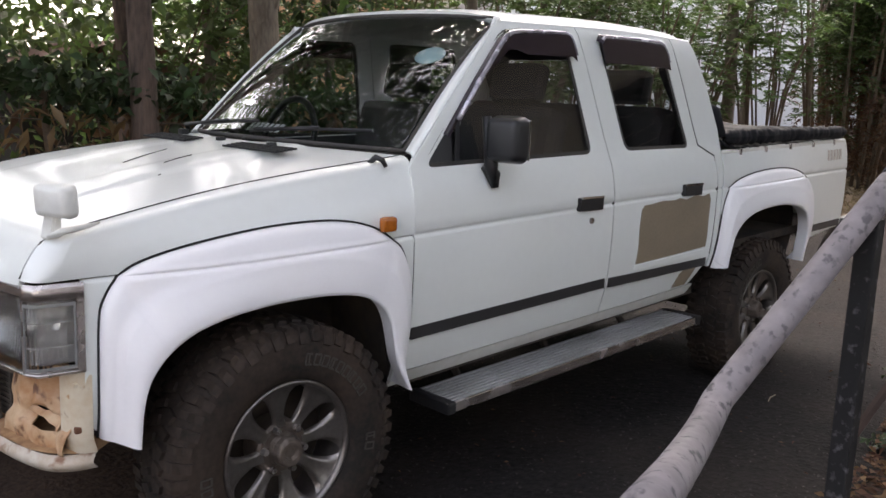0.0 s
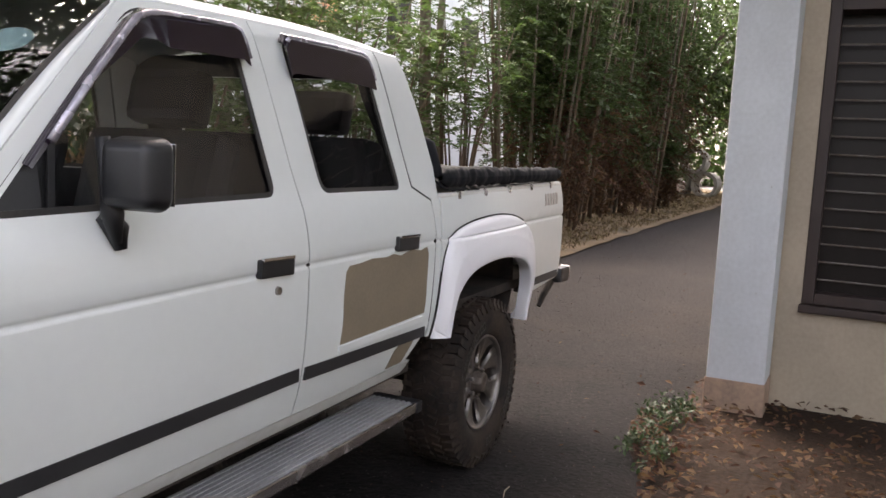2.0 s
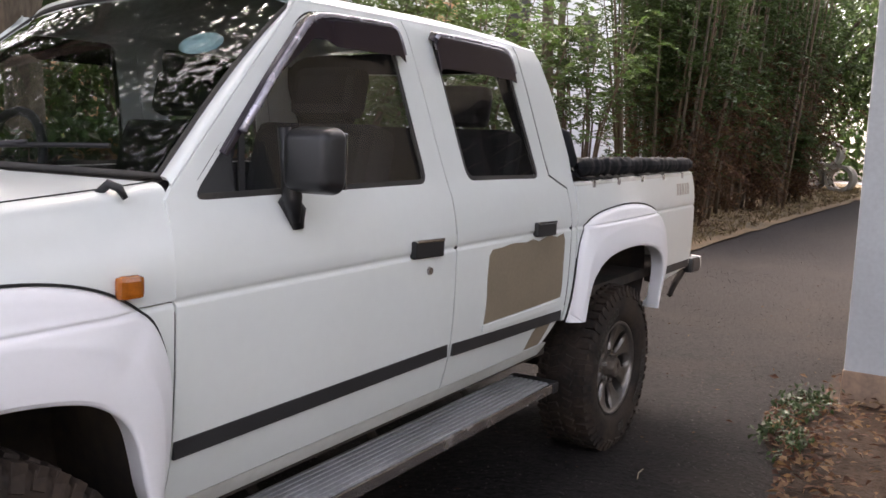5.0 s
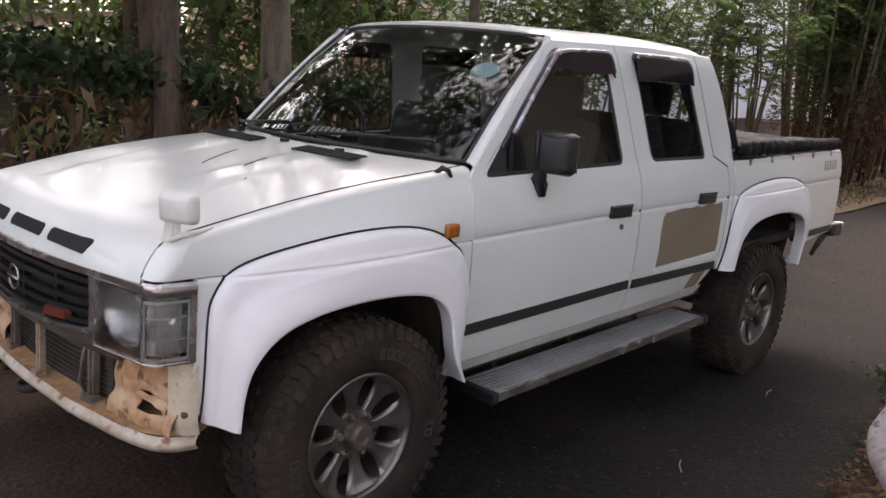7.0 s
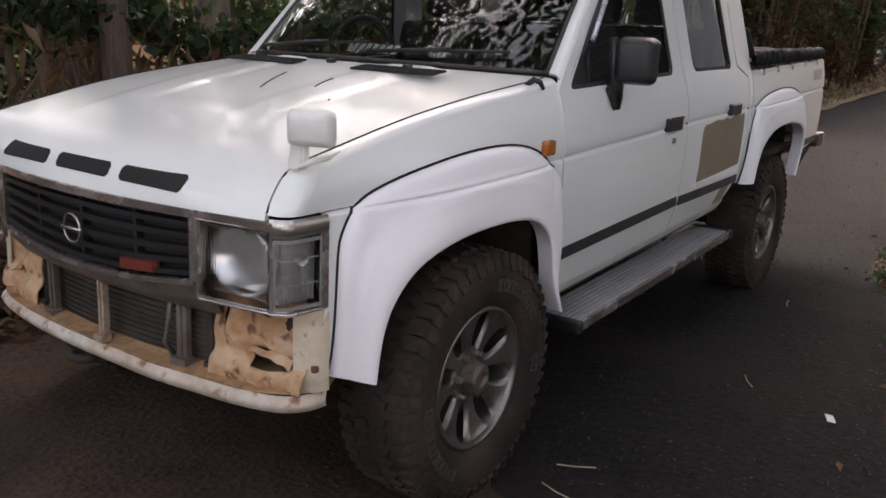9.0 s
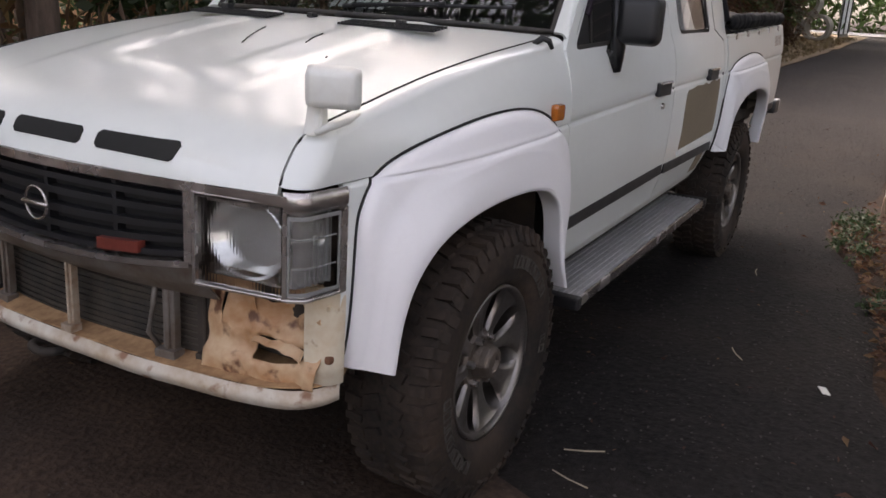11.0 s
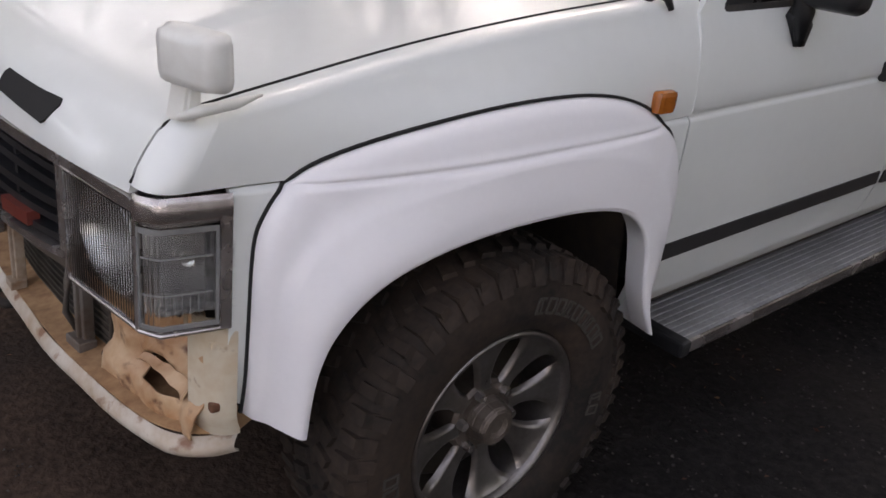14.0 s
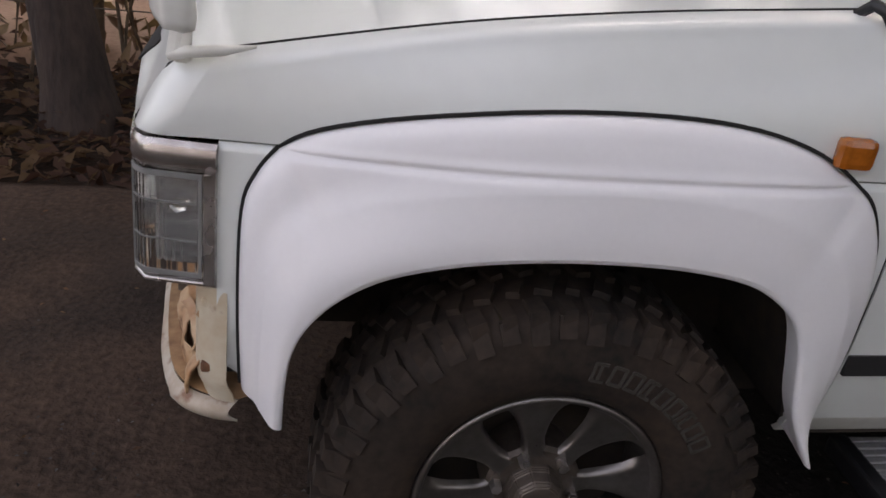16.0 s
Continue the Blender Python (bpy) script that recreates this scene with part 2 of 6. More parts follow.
def leafmat(name, col, island=0.45, rough=0.5, trans=0.4):
    """A leaf: glossy above, and some light comes through it."""
    m = mat(name, col, rough, 0, var=0.35, scale=1.2, fine=12, bump=0, island=island)
    t = m.node_tree
    b = t.nodes["Principled BSDF"]
    tr = t.nodes.new("ShaderNodeBsdfTranslucent")
    mx = t.nodes.new("ShaderNodeMixShader")
    mx.inputs[0].default_value = trans
    t.links.new(b.inputs["Base Color"].links[0].from_socket, tr.inputs["Color"])
    t.links.new(b.outputs[0], mx.inputs[1])
    t.links.new(tr.outputs[0], mx.inputs[2])
    t.links.new(mx.outputs[0], t.nodes["Material Output"].inputs["Surface"])
    return m


LEAF_DARK = leafmat("creeper_leaf", (0.035, 0.062, 0.022))
LEAF_MID = leafmat("shrub_leaf", (0.080, 0.122, 0.036))
LEAF_LIGHT = leafmat("light_leaf", (0.105, 0.172, 0.043))
LEAF_BAMBOO = leafmat("feathery_leaf", (0.066, 0.106, 0.029))
LEAF_DEEP = leafmat("canopy_leaf", (0.045, 0.075, 0.022))
LEAF_DRY = leafmat("dead_leaf", (0.115, 0.062, 0.034), 0.5, 0.9)
LEAF_RED = leafmat("rusty_leaf", (0.19, 0.115, 0.055), 0.4)

# ---- building tools ----
def link(name, bm_or_mesh, material, parent=None, label="", smooth=False):
    if isinstance(bm_or_mesh, bmesh.types.BMesh):
        me = bpy.data.meshes.new(name)
        bm_or_mesh.to_mesh(me)
        bm_or_mesh.free()
    else:
        me = bm_or_mesh
    me.materials.append(material)
    if smooth:
        me.shade_smooth()
    ob = new(name, me)
    if parent:
        ob.parent = parent
    if label:
        ob["label"] = label
    return ob


def part(name, bm, material, parent, label="", smooth=False):
    return link(name, bm, material, parent, label, smooth)


def thing(name, label, category, group="", kind="", at=(0, 0, 0)):
    ob = new(name)
    ob.location = at
    return tagged(ob, label, category, group, kind)


def raw(name, verts, faces):
    me = bpy.data.meshes.new(name)
    me.from_pydata([tuple(v) for v in verts], [], faces)
    me.update()
    return me


def box(bm, x0, x1, y0, y1, z0, z1, bevel=0.0, m=None):
    r = bmesh.ops.create_cube(bm, size=1.0)
    vs = r["verts"]
    for v in vs:
        v.co = Vector((x0 + (v.co.x + 0.5) * (x1 - x0), y0 + (v.co.y + 0.5) * (y1 - y0), z0 + (v.co.z + 0.5) * (z1 - z0)))
    if bevel:
        es = list({e for v in vs for e in v.link_edges})
        out = bmesh.ops.bevel(bm, geom=es, offset=bevel, segments=2, affect='EDGES', profile=0.6)
        vs = list({v for f in out["faces"] for v in f.verts} | {v for v in vs if v.is_valid})
    if m is not None:
        bmesh.ops.transform(bm, matrix=m, verts=vs)
    return vs


def tube(bm, pts, rad, seg=8, cap=True):
    """A round bar along a line of points; rad is one radius or one for each point."""
    pts = [Vector(p) for p in pts]
    rings = []
    up = Vector((0.013, 0.021, 1.0))
    for i, p in enumerate(pts):
        d = (pts[min(i + 1, len(pts) - 1)] - pts[max(i - 1, 0)]).normalized()
        a = d.cross(up)
        if a.length < 0.05:
            a = d.cross(Vector((1, 0, 0)))
        a.normalize()
        b = d.cross(a)
        r = rad[i] if isinstance(rad, (list, tuple)) else rad
        rings.append([bm.verts.new(p + r * (math.cos(k * math.tau / seg) * a + math.sin(k * math.tau / seg) * b)) for k in range(seg)])
    for p, q in zip(rings, rings[1:]):
        for k in range(seg):
            bm.faces.new((p[k], p[(k + 1) % seg], q[(k + 1) % seg], q[k]))
    if cap:
        bm.faces.new(rings[0][::-1])
        bm.faces.new(rings[-1])
    return rings


def skin(name, fn, nu, nv, thick, material, parent, label="", flip=False):
    """A smooth sheet fn(u, v), with its own thickness on the inner side."""
    g = [[fn(i / nu, j / nv) for j in range(nv + 1)] for i in range(nu + 1)]
    nrm = [[None] * (nv + 1) for _ in range(nu + 1)]
    for i in range(nu + 1):
        for j in range(nv + 1):
            du = g[min(i + 1, nu)][j] - g[max(i - 1, 0)][j]
            dv = g[i][min(j + 1, nv)] - g[i][max(j - 1, 0)]
            n = du.cross(dv)
            nrm[i][j] = n.normalized() if n.length > 1e-12 else Vector((0, 0, 1))
            if flip:
                nrm[i][j] = -nrm[i][j]
    V, F, S = [], [], nv + 1
    for i in range(nu + 1):
        V += [g[i][j] for j in range(nv + 1)]
    off = len(V)
    for i in range(nu + 1):
        V += [g[i][j] - thick * nrm[i][j] for j in range(nv + 1)]

    def q(a, b, c, d, rev=False):
        F.append((d, c, b, a) if rev != flip else (a, b, c, d))
    for i in range(nu):
        for j in range(nv):
            a, b, c, d = i * S + j, (i + 1) * S + j, (i + 1) * S + j + 1, i * S + j + 1
            q(a, b, c, d)
            q(a + off, b + off, c + off, d + off, True)
    nf = len(F)
    rim = [(i * S, (i + 1) * S) for i in range(nu)] + [((i + 1) * S + nv, i * S + nv) for i in range(nu)] \
        + [(j + 1, j) for j in range(nv)] + [(nu * S + j, nu * S + j + 1) for j in range(nv)]
    for a, b in rim:
        k = len(V)
        V += [V[a], V[b], V[b + off], V[a + off]]
        q(k + 3, k + 2, k + 1, k)
    return link(name, raw(name, V, F), material, parent, label, smooth=True)


def smooth01(t):
    t = max(0.0, min(1.0, t))
    return t * t * (3 - 2 * t)


def lerp_table(tab, x):
    if x <= tab[0][0]:
        return tab[0][1]
    for (a, p), (b, q) in zip(tab, tab[1:]):
        if x <= b:
            return p + (q - p) * (x - a) / (b - a)
    return tab[-1][1]


def curve_table(tab, x):
    """Smooth (Catmull-Rom like) reading of a table."""
    if x <= tab[0][0]:
        return tab[0][1]
    if x >= tab[-1][0]:
        return tab[-1][1]
    for i in range(len(tab) - 1):
        if x <= tab[i + 1][0]:
            (x0, y0), (x1, y1) = tab[i], tab[i + 1]
            m0 = (y1 - tab[i - 1][1]) / (x1 - tab[i - 1][0]) if i else (y1 - y0) / (x1 - x0)
            m1 = (tab[i + 2][1] - y0) / (tab[i + 2][0] - x0) if i + 2 < len(tab) else (y1 - y0) / (x1 - x0)
            h = x1 - x0
            t = (x - x0) / h
            return (2 * t ** 3 - 3 * t ** 2 + 1) * y0 + (t ** 3 - 2 * t ** 2 + t) * h * m0 + (-2 * t ** 3 + 3 * t ** 2) * y1 + (t ** 3 - t ** 2) * h * m1


# ---- the pickup: body frame, raked a little towards the front ----
CY, RAKE = -0.085, 0.0375


def shape_x(x):
    """Lengthwise proportions of the body: a longer fender, a shorter front door."""
    return x + curve_table([(-0.70, -0.024), (-0.56, -0.012), (-0.485, 0.010), (-0.40, 0.016), (0.0, 0.035), (0.30, 0.078), (0.46, 0.068), (0.80, 0.035), (1.40, -0.004), (1.75, -0.008), (2.30, -0.012),
                            (2.90, -0.032), (3.40, -0.020), (3.90, 0.0)], x)


def shape_z(x, z):
    """Upright proportions of the body."""
    d = curve_table([(0.30, 0.0), (0.50, -0.015), (0.65, -0.008), (0.75, 0.002), (0.90, 0.016), (1.0, 0.030), (1.12, 0.036), (1.42, 0.062), (1.60, 0.070)], z)
    return z + d * (1 - 0.5 * smooth01((x - 1.6) / 1.0))


def P(x, s, z, side=1):
    """Body to world: x from the front axle back, s out from the middle, z up at the front axle."""
    return Vector((shape_x(x), CY - side * s, shape_z(x, z) + RAKE * x))


def settle(bm):
    """Lays a block that was drawn in plain numbers into the raked body."""
    for v in bm.verts:
        v.co = Vector((shape_x(v.co.x), v.co.y, shape_z(v.co.x, v.co.z) + RAKE * v.co.x))


SIDE_TAB = [(0.30, 0.60), (0.42, 0.665), (0.47, 0.70), (0.53, 0.722), (0.62, 0.742), (0.75, 0.752), (0.90, 0.752), (0.98, 0.747),
            (1.05, 0.733), (1.09, 0.718), (1.14, 0.706), (1.50, 0.632), (1.56, 0.60)]


def side_s(x, z):
    """How far the flank stands out from the middle."""
    s = curve_table(SIDE_TAB, z)
    s -= 0.068 * smooth01((-0.05 - x) / 0.55) ** 1.2
    g = (z - 0.910) / 0.0052
    s -= 0.0085 * math.exp(-g * g)
    return s


def clip_grid(outline, holes, step):
    bm = bmesh.new()
    for loop in [outline] + list(holes):
        vs = [bm.verts.new((x, z, 0)) for x, z in loop]
        for a, b in zip(vs, vs[1:] + vs[:1]):
            bm.edges.new((a, b))
    bmesh.ops.triangle_fill(bm, use_beauty=True, use_dissolve=False, edges=bm.edges[:], normal=(0, 0, 1))
    xs, zs = [v.co.x for v in bm.verts], [v.co.y for v in bm.verts]
    for ax, lo, hi in ((0, min(xs), max(xs)), (1, min(zs), max(zs))):
        k = math.ceil(lo / step)
        while k * step < hi:
            co, no = ((k * step, 0, 0), (1, 0, 0)) if ax == 0 else ((0, k * step, 0), (0, 1, 0))
            bmesh.ops.bisect_plane(bm, geom=bm.verts[:] + bm.edges[:] + bm.faces[:], dist=1e-5, plane_co=co, plane_no=no)
            k += 1
    if loop_has(0.91, outline):
        for zz in (0.898, 0.905, 0.91, 0.915, 0.922):
            bmesh.ops.bisect_plane(bm, geom=bm.verts[:] + bm.edges[:] + bm.faces[:], dist=1e-5, plane_co=(0, zz, 0), plane_no=(0, 1, 0))
    bm.verts.index_update()
    return bm


def loop_has(z, outline):
    zs = [p[1] for p in outline]
    return min(zs) < z < max(zs)


def panel(name, outline, holes, sfun, material, parent, side=1, thick=0.014, step=0.05, label=""):
    """A pressed sheet cut to an outline (x, z) that follows the flank sfun(x, z), with rolled-in edges."""
    bm = clip_grid(outline, holes, step)
    fv = [(v.co.x, v.co.y) for v in bm.verts]
    faces = []
    for f in bm.faces:
        ids = [v.index for v in f.verts]
        a = sum(fv[ids[k]][0] * fv[ids[(k + 1) % len(ids)]][1] - fv[ids[(k + 1) % len(ids)]][0] * fv[ids[k]][1] for k in range(len(ids)))
        faces.append(ids if a > 0 else ids[::-1])
    count = {}
    for ids in faces:
        for a, b in zip(ids, ids[1:] + ids[:1]):
            count[(a, b)] = True
    border = [(a, b) for (a, b) in count if (b, a) not in count]
    bm.free()
    n = len(fv)
    V = [P(x, sfun(x, z), z, side) for x, z in fv] + [P(x, sfun(x, z) - thick, z, side) for x, z in fv]
    F = [tuple(i if side > 0 else i for i in ids) if side > 0 else tuple(ids[::-1]) for ids in faces]
    F += [tuple(i + n for i in (ids[::-1] if side > 0 else ids)) for ids in faces]
    for a, b in border:
        k = len(V)
        V += [V[a], V[b], V[b + n], V[a + n]]
        F.append((k + 3, k + 2, k + 1, k) if side > 0 else (k, k + 1, k + 2, k + 3))
    return link(name, raw(name, V, F), material, parent, label, smooth=True)


def side_line(name, pts, width, material, parent, side=1, proud=0.0015, sfun=side_s, label=""):
    """A thin raised or dark line that follows the flank."""
    V, F = [], []
    for i, (x, z) in enumerate(pts):
        a, b = pts[max(i - 1, 0)], pts[min(i + 1, len(pts) - 1)]
        d = Vector((b[0] - a[0], b[1] - a[1])).normalized()
        nx, nz = -d.y * width / 2, d.x * width / 2
        for sg, o in ((1, proud), (1, -0.004), (-1, -0.004), (-1, proud)):
            V.append(P(x + sg * nx, sfun(x, z) + o, z + sg * nz, side))
    for i in range(len(pts) - 1):
        for k in range(4):
            a, b = 4 * i + k, 4 * i + (k + 1) % 4
            F.append((a, b, b + 4, a + 4))
    F += [(0, 1, 2, 3), tuple(4 * len(pts) - 4 + k for k in (3, 2, 1, 0))]
    bm = bmesh.new()
    bm.from_mesh(raw("tmp", V, F))
    bmesh.ops.recalc_face_normals(bm, faces=bm.faces[:])
    return part(name, bm, material, parent, label)


def rounded(pts, r, n=4):
    """An outline with rounded corners."""
    out = []
    for i, p in enumerate(pts):
        p, a, b = Vector(p), Vector(pts[i - 1]), Vector(pts[(i + 1) % len(pts)])
        da, db = (a - p), (b - p)
        k = min(r, da.length * 0.45, db.length * 0.45)
        q0, q1 = p + da.normalized() * k, p + db.normalized() * k
        for j in range(n + 1):
            t = j / n
            out.append(tuple((1 - t) ** 2 * q0 + 2 * t * (1 - t) * p + t * t * q1))
    return out


def obox(name, centre, size, material, parent, bevel=0.004, side=1, tilt=(0, 0, 0), label=""):
    """A bevelled block in body coordinates (x, s, z)."""
    bm = bmesh.new()
    box(bm, -size[0] / 2, size[0] / 2, -size[1] / 2, size[1] / 2, -size[2] / 2, size[2] / 2, bevel)
    m = Matrix.Translation(P(centre[0], centre[1], centre[2], side)) @ pose(0, 0, 0, *tilt)
    bmesh.ops.transform(bm, matrix=m, verts=bm.verts[:])
    return part(name, bm, material, parent, label)

car = thing("pickup_truck", "white double-cab pickup truck, front bumper missing, parked on the asphalt lane", "pickup truck")


def both(fn):
    for side in (1, -1):
        fn(side)


# -- flanks --
F_SEAM = [(-0.484, 0.530), (-0.488, 0.69), (-0.486, 0.82), (-0.472, 0.87), (-0.443, 0.908), (-0.388, 0.936), (-0.27, 0.960), (-0.10, 0.978),
          (0.06, 0.981), (0.17, 0.971), (0.26, 0.945), (0.33, 0.905), (0.368, 0.87), (0.398, 0.80), (0.407, 0.70), (0.404, 0.58), (0.388, 0.462)]
F_LIP = [(-0.427, 0.512), (-0.422, 0.60), (-0.412, 0.66), (-0.390, 0.705), (-0.350, 0.745), (-0.29, 0.777), (-0.20, 0.798), (-0.08, 0.808),
         (0.04, 0.807), (0.12, 0.80), (0.19, 0.785), (0.235, 0.762), (0.27, 0.73), (0.292, 0.69), (0.305, 0.64), (0.325, 0.56), (0.376, 0.464)]
R_SEAM = [(2.425, 0.55), (2.44, 0.68), (2.452, 0.80), (2.475, 0.865), (2.53, 0.92), (2.65, 0.948), (2.82, 0.962), (3.0, 0.965), (3.17, 0.952),
          (3.3, 0.92), (3.37, 0.875), (3.42, 0.80), (3.44, 0.68), (3.42, 0.56), (3.335, 0.467)]
R_LIP = [(2.475, 0.553), (2.49, 0.64), (2.51, 0.70), (2.54, 0.735), (2.595, 0.77), (2.685, 0.793), (2.82, 0.805), (2.97, 0.805), (3.10, 0.79),
         (3.20, 0.765), (3.26, 0.73), (3.30, 0.68), (3.318, 0.62), (3.315, 0.55), (3.315, 0.47)]


def mid(a, b, f):
    return [(p[0] + (q[0] - p[0]) * f, p[1] + (q[1] - p[1]) * f) for p, q in zip(a, b)]


WIN_F = rounded([(0.497, 1.095), (1.452, 1.092), (1.335, 1.50), (0.965, 1.50)], 0.045)
WIN_R = rounded([(1.672, 1.092), (2.165, 1.092), (2.01, 1.50), (1.545, 1.50)], 0.04)
DOOR_F = [(0.426, 0.49), (1.566, 0.49), (1.567, 0.95), (1.552, 1.09), (1.412, 1.535), (0.945, 1.535), (0.462, 1.135), (0.426, 1.10)]
DOOR_R = [(1.572, 0.49), (2.26, 0.49), (2.385, 0.60), (2.392, 0.93), (2.368, 1.05), (2.24, 1.10), (2.085, 1.535), (1.416, 1.535), (1.557, 1.09), (1.573, 0.95)]
QUARTER = [(2.400, 0.56), (2.44, 0.56), (2.44, 1.045), (2.445, 1.15), (2.36, 1.36), (2.26, 1.535), (2.093, 1.535), (2.249, 1.105), (2.376, 1.056), (2.400, 0.932)]
BED = [(2.448, 1.06), (3.862, 1.062), (3.874, 0.60), (3.44, 0.56)] + mid(R_SEAM, R_LIP, 0.4)[::-1][1:] + [(2.448, 0.56)]


def flank(side):
    panel("fender", [(-0.513, 0.909), (0.420, 0.909), (0.420, 0.49)] + mid(F_SEAM, F_LIP, 0.4)[::-1] + [(-0.513, 0.575)],
          [], side_s, PAINT, car, side)
    d = panel("front_door", DOOR_F, [WIN_F], side_s, PAINT, car, side)
    r = panel("rear_door", DOOR_R, [WIN_R], side_s, PAINT, car, side)
    panel("door_trim", [(0.46, 0.52), (1.55, 0.52), (1.545, 1.09), (0.48, 1.09)], [], lambda x, z: side_s(x, z) - 0.035, DARKIN, d, side, thick=0.02, step=0.2)
    panel("door_trim", [(1.60, 0.52), (2.30, 0.60), (2.34, 0.95), (2.22, 1.09), (1.60, 1.09)], [], lambda x, z: side_s(x, z) - 0.035, DARKIN, r, side, thick=0.02, step=0.2)
    panel("cab_quarter", QUARTER, [], side_s, PAINT, car, side)
    panel("bed_side", BED, [], lambda x, z: side_s(x, z) + 0.004, PAINT, car, side)
    panel("rocker", [(0.40, 0.425), (2.33, 0.425), (2.33, 0.483), (0.40, 0.483)], [], lambda x, z: side_s(x, z) - 0.006, PAINT_DUSTY, car, side)

    # dark strips just under the door gaps, painting the shade inside them
    for pts in ([(0.423, 0.49 + 0.0305 * k) for k in range(21)],
                [(1.5715, 0.49 + 0.046 * k) for k in range(11)] + [(1.5715 - 0.0155 * k / 4, 0.95 + 0.14 * k / 4) for k in range(1, 5)] + [(1.556 - 0.140 * k / 8, 1.09 + 0.445 * k / 8) for k in range(1, 9)],
                [(2.396, 0.62 + 0.0388 * k) for k in range(9)] + [(2.372, 1.053), (2.245, 1.102)] + [(2.245 - 0.156 * k / 8, 1.102 + 0.433 * k / 8) for k in range(1, 9)]):
        side_line("door_gap_shade", pts, 0.016, GAP, car, side, proud=0.0, sfun=lambda x, z: side_s(x, z) - (0.003 if z < 0.915 or x > 0.5 else 0.016))

    # upper fender: flank, shoulder and the edge against the hood
    def upper(u, v):
        xf = -0.606 + 0.052 * v ** 1.5
        x = xf + (0.436 - xf) * u
        zh, sh = hood_edge_z(x), hood_edge_s(x) + 0.006
        s0 = side_s(x, 0.915)
        zt = zh - 0.022
        st = sh + 0.042
        if v < 0.72:
            k = v / 0.72
            z = 0.9125 + (zt - 0.9125) * k
            s = s0 + (st - s0) * k ** 1.35
            s += 0.010 * math.sin(k * math.pi) * (0.4 + 0.6 * u)
        else:
            k = (v - 0.72) / 0.28 * math.pi / 2
            z = zt + (zh - zt) * math.sin(k)
            s = sh + (st - sh) * math.cos(k)
        return P(x, s, z, side)
    skin("fender_top", lambda u, v: upper(0.045 + 0.955 * u, v), 34, 26, 0.012, PAINT, car, flip=side < 0)

    def nose(u, v):
        x = -0.6135 + 0.0595 * v
        a = P(x, hood_edge_s(x) + 0.003, max(0.9035, hood_edge_z(x)), side)
        b, c = upper(0.045, v), upper(0, v) + Vector((-0.004, 0, 0))
        return (1 - u) ** 2 * a + 2 * u * (1 - u) * c + u * u * b
    skin("fender_nose", nose, 14, 14, 0.008, PAINT, car, flip=side < 0)
    for nm, door, win in (("window_glass", d, WIN_F), ("window_glass", r, WIN_R)):
        o = panel(nm, win, [], lambda x, z: side_s(x, z) - 0.012, GLASS, door, side, thick=0.004, step=0.2)
        o.visible_shadow = False
        # rubber channel round the pane
        side_line("window_seal", win + win[:1], 0.027, RUBBER, door, side, proud=0.001, sfun=lambda x, z: side_s(x, z) - 0.003)
    # rain visors over the side windows
    def visor(pts, door):
        n = len(pts) - 1

        def f(u, v):
            k = u * n
            i = min(int(k), n - 1)
            x = pts[i][0] + (pts[i + 1][0] - pts[i][0]) * (k - i)
            z = pts[i][1] + (pts[i + 1][1] - pts[i][1]) * (k - i)
            dx, dz = (pts[i][2] + (pts[i + 1][2] - pts[i][2]) * (k - i), pts[i][3] + (pts[i + 1][3] - pts[i][3]) * (k - i))
            w = max(0.0, (v - 0.18) / 0.82)
            x2, z2 = x + dx * w, z + dz * w - 0.004 * min(1, v / 0.18)
            return P(x2, side_s(x2, z2) + 0.002 + min(0.024, 0.008 + 0.20 * math.hypot(dx, dz)) * smooth01(v / 0.30), z2, side)
        skin("rain_visor", f, 60, 16, 0.003, SMOKE, door, "smoked acrylic rain visor", flip=side < 0)
    # the sky's reflection on the visor's curved top, drawn as a pale bead
    def visor_glint(pts, door):
        bm = bmesh.new()
        tube(bm, [P(x + 0.003, side_s(x, z) + 0.024, z - 0.009, side) for x, z in pts], 0.0095, 8)
        part("visor_glint", bm, GLINT, door, "pale bead that paints the sky's glint along the visor's top", smooth=True)
    visor_glint([(0.66, 1.240), (0.78, 1.350), (0.93, 1.478), (0.955, 1.497), (0.99, 1.509), (1.05, 1.514), (1.19, 1.516), (1.31, 1.517), (1.337, 1.507), (1.350, 1.485), (1.362, 1.44)], d)
    visor_glint([(1.545, 1.50), (1.565, 1.513), (1.77, 1.515), (1.955, 1.516), (1.985, 1.508), (2.002, 1.485), (2.018, 1.44)], r)
    visor([(0.60, 1.190, 0.012, -0.006), (0.78, 1.350, 0.014, -0.008), (0.93, 1.478, 0.034, -0.030), (0.985, 1.508, 0.03, -0.060), (1.05, 1.514, 0.0, -0.080), (1.33, 1.516, 0.008, -0.085), (1.350, 1.502, 0.012, -0.085)], d)
    visor([(1.535, 1.49, 0.012, -0.085), (1.555, 1.513, 0.006, -0.10), (1.97, 1.516, 0.01, -0.105), (2.005, 1.50, 0.015, -0.095)], r)
    # door handles
    for x0, door in ((1.325, d), (2.08, r)):
        hb = obox("door_handle", (x0 + 0.078, side_s(x0, 0.925) + 0.004, 0.922), (0.150, 0.022, 0.052), BLACK, door, 0.007, side)
        obox("handle_cap", (x0 + 0.078, side_s(x0, 0.925) + 0.014, 0.944), (0.140, 0.010, 0.010), CHROME, hb, 0.003, side, label="chrome upper edge")
    lk = bmesh.new()
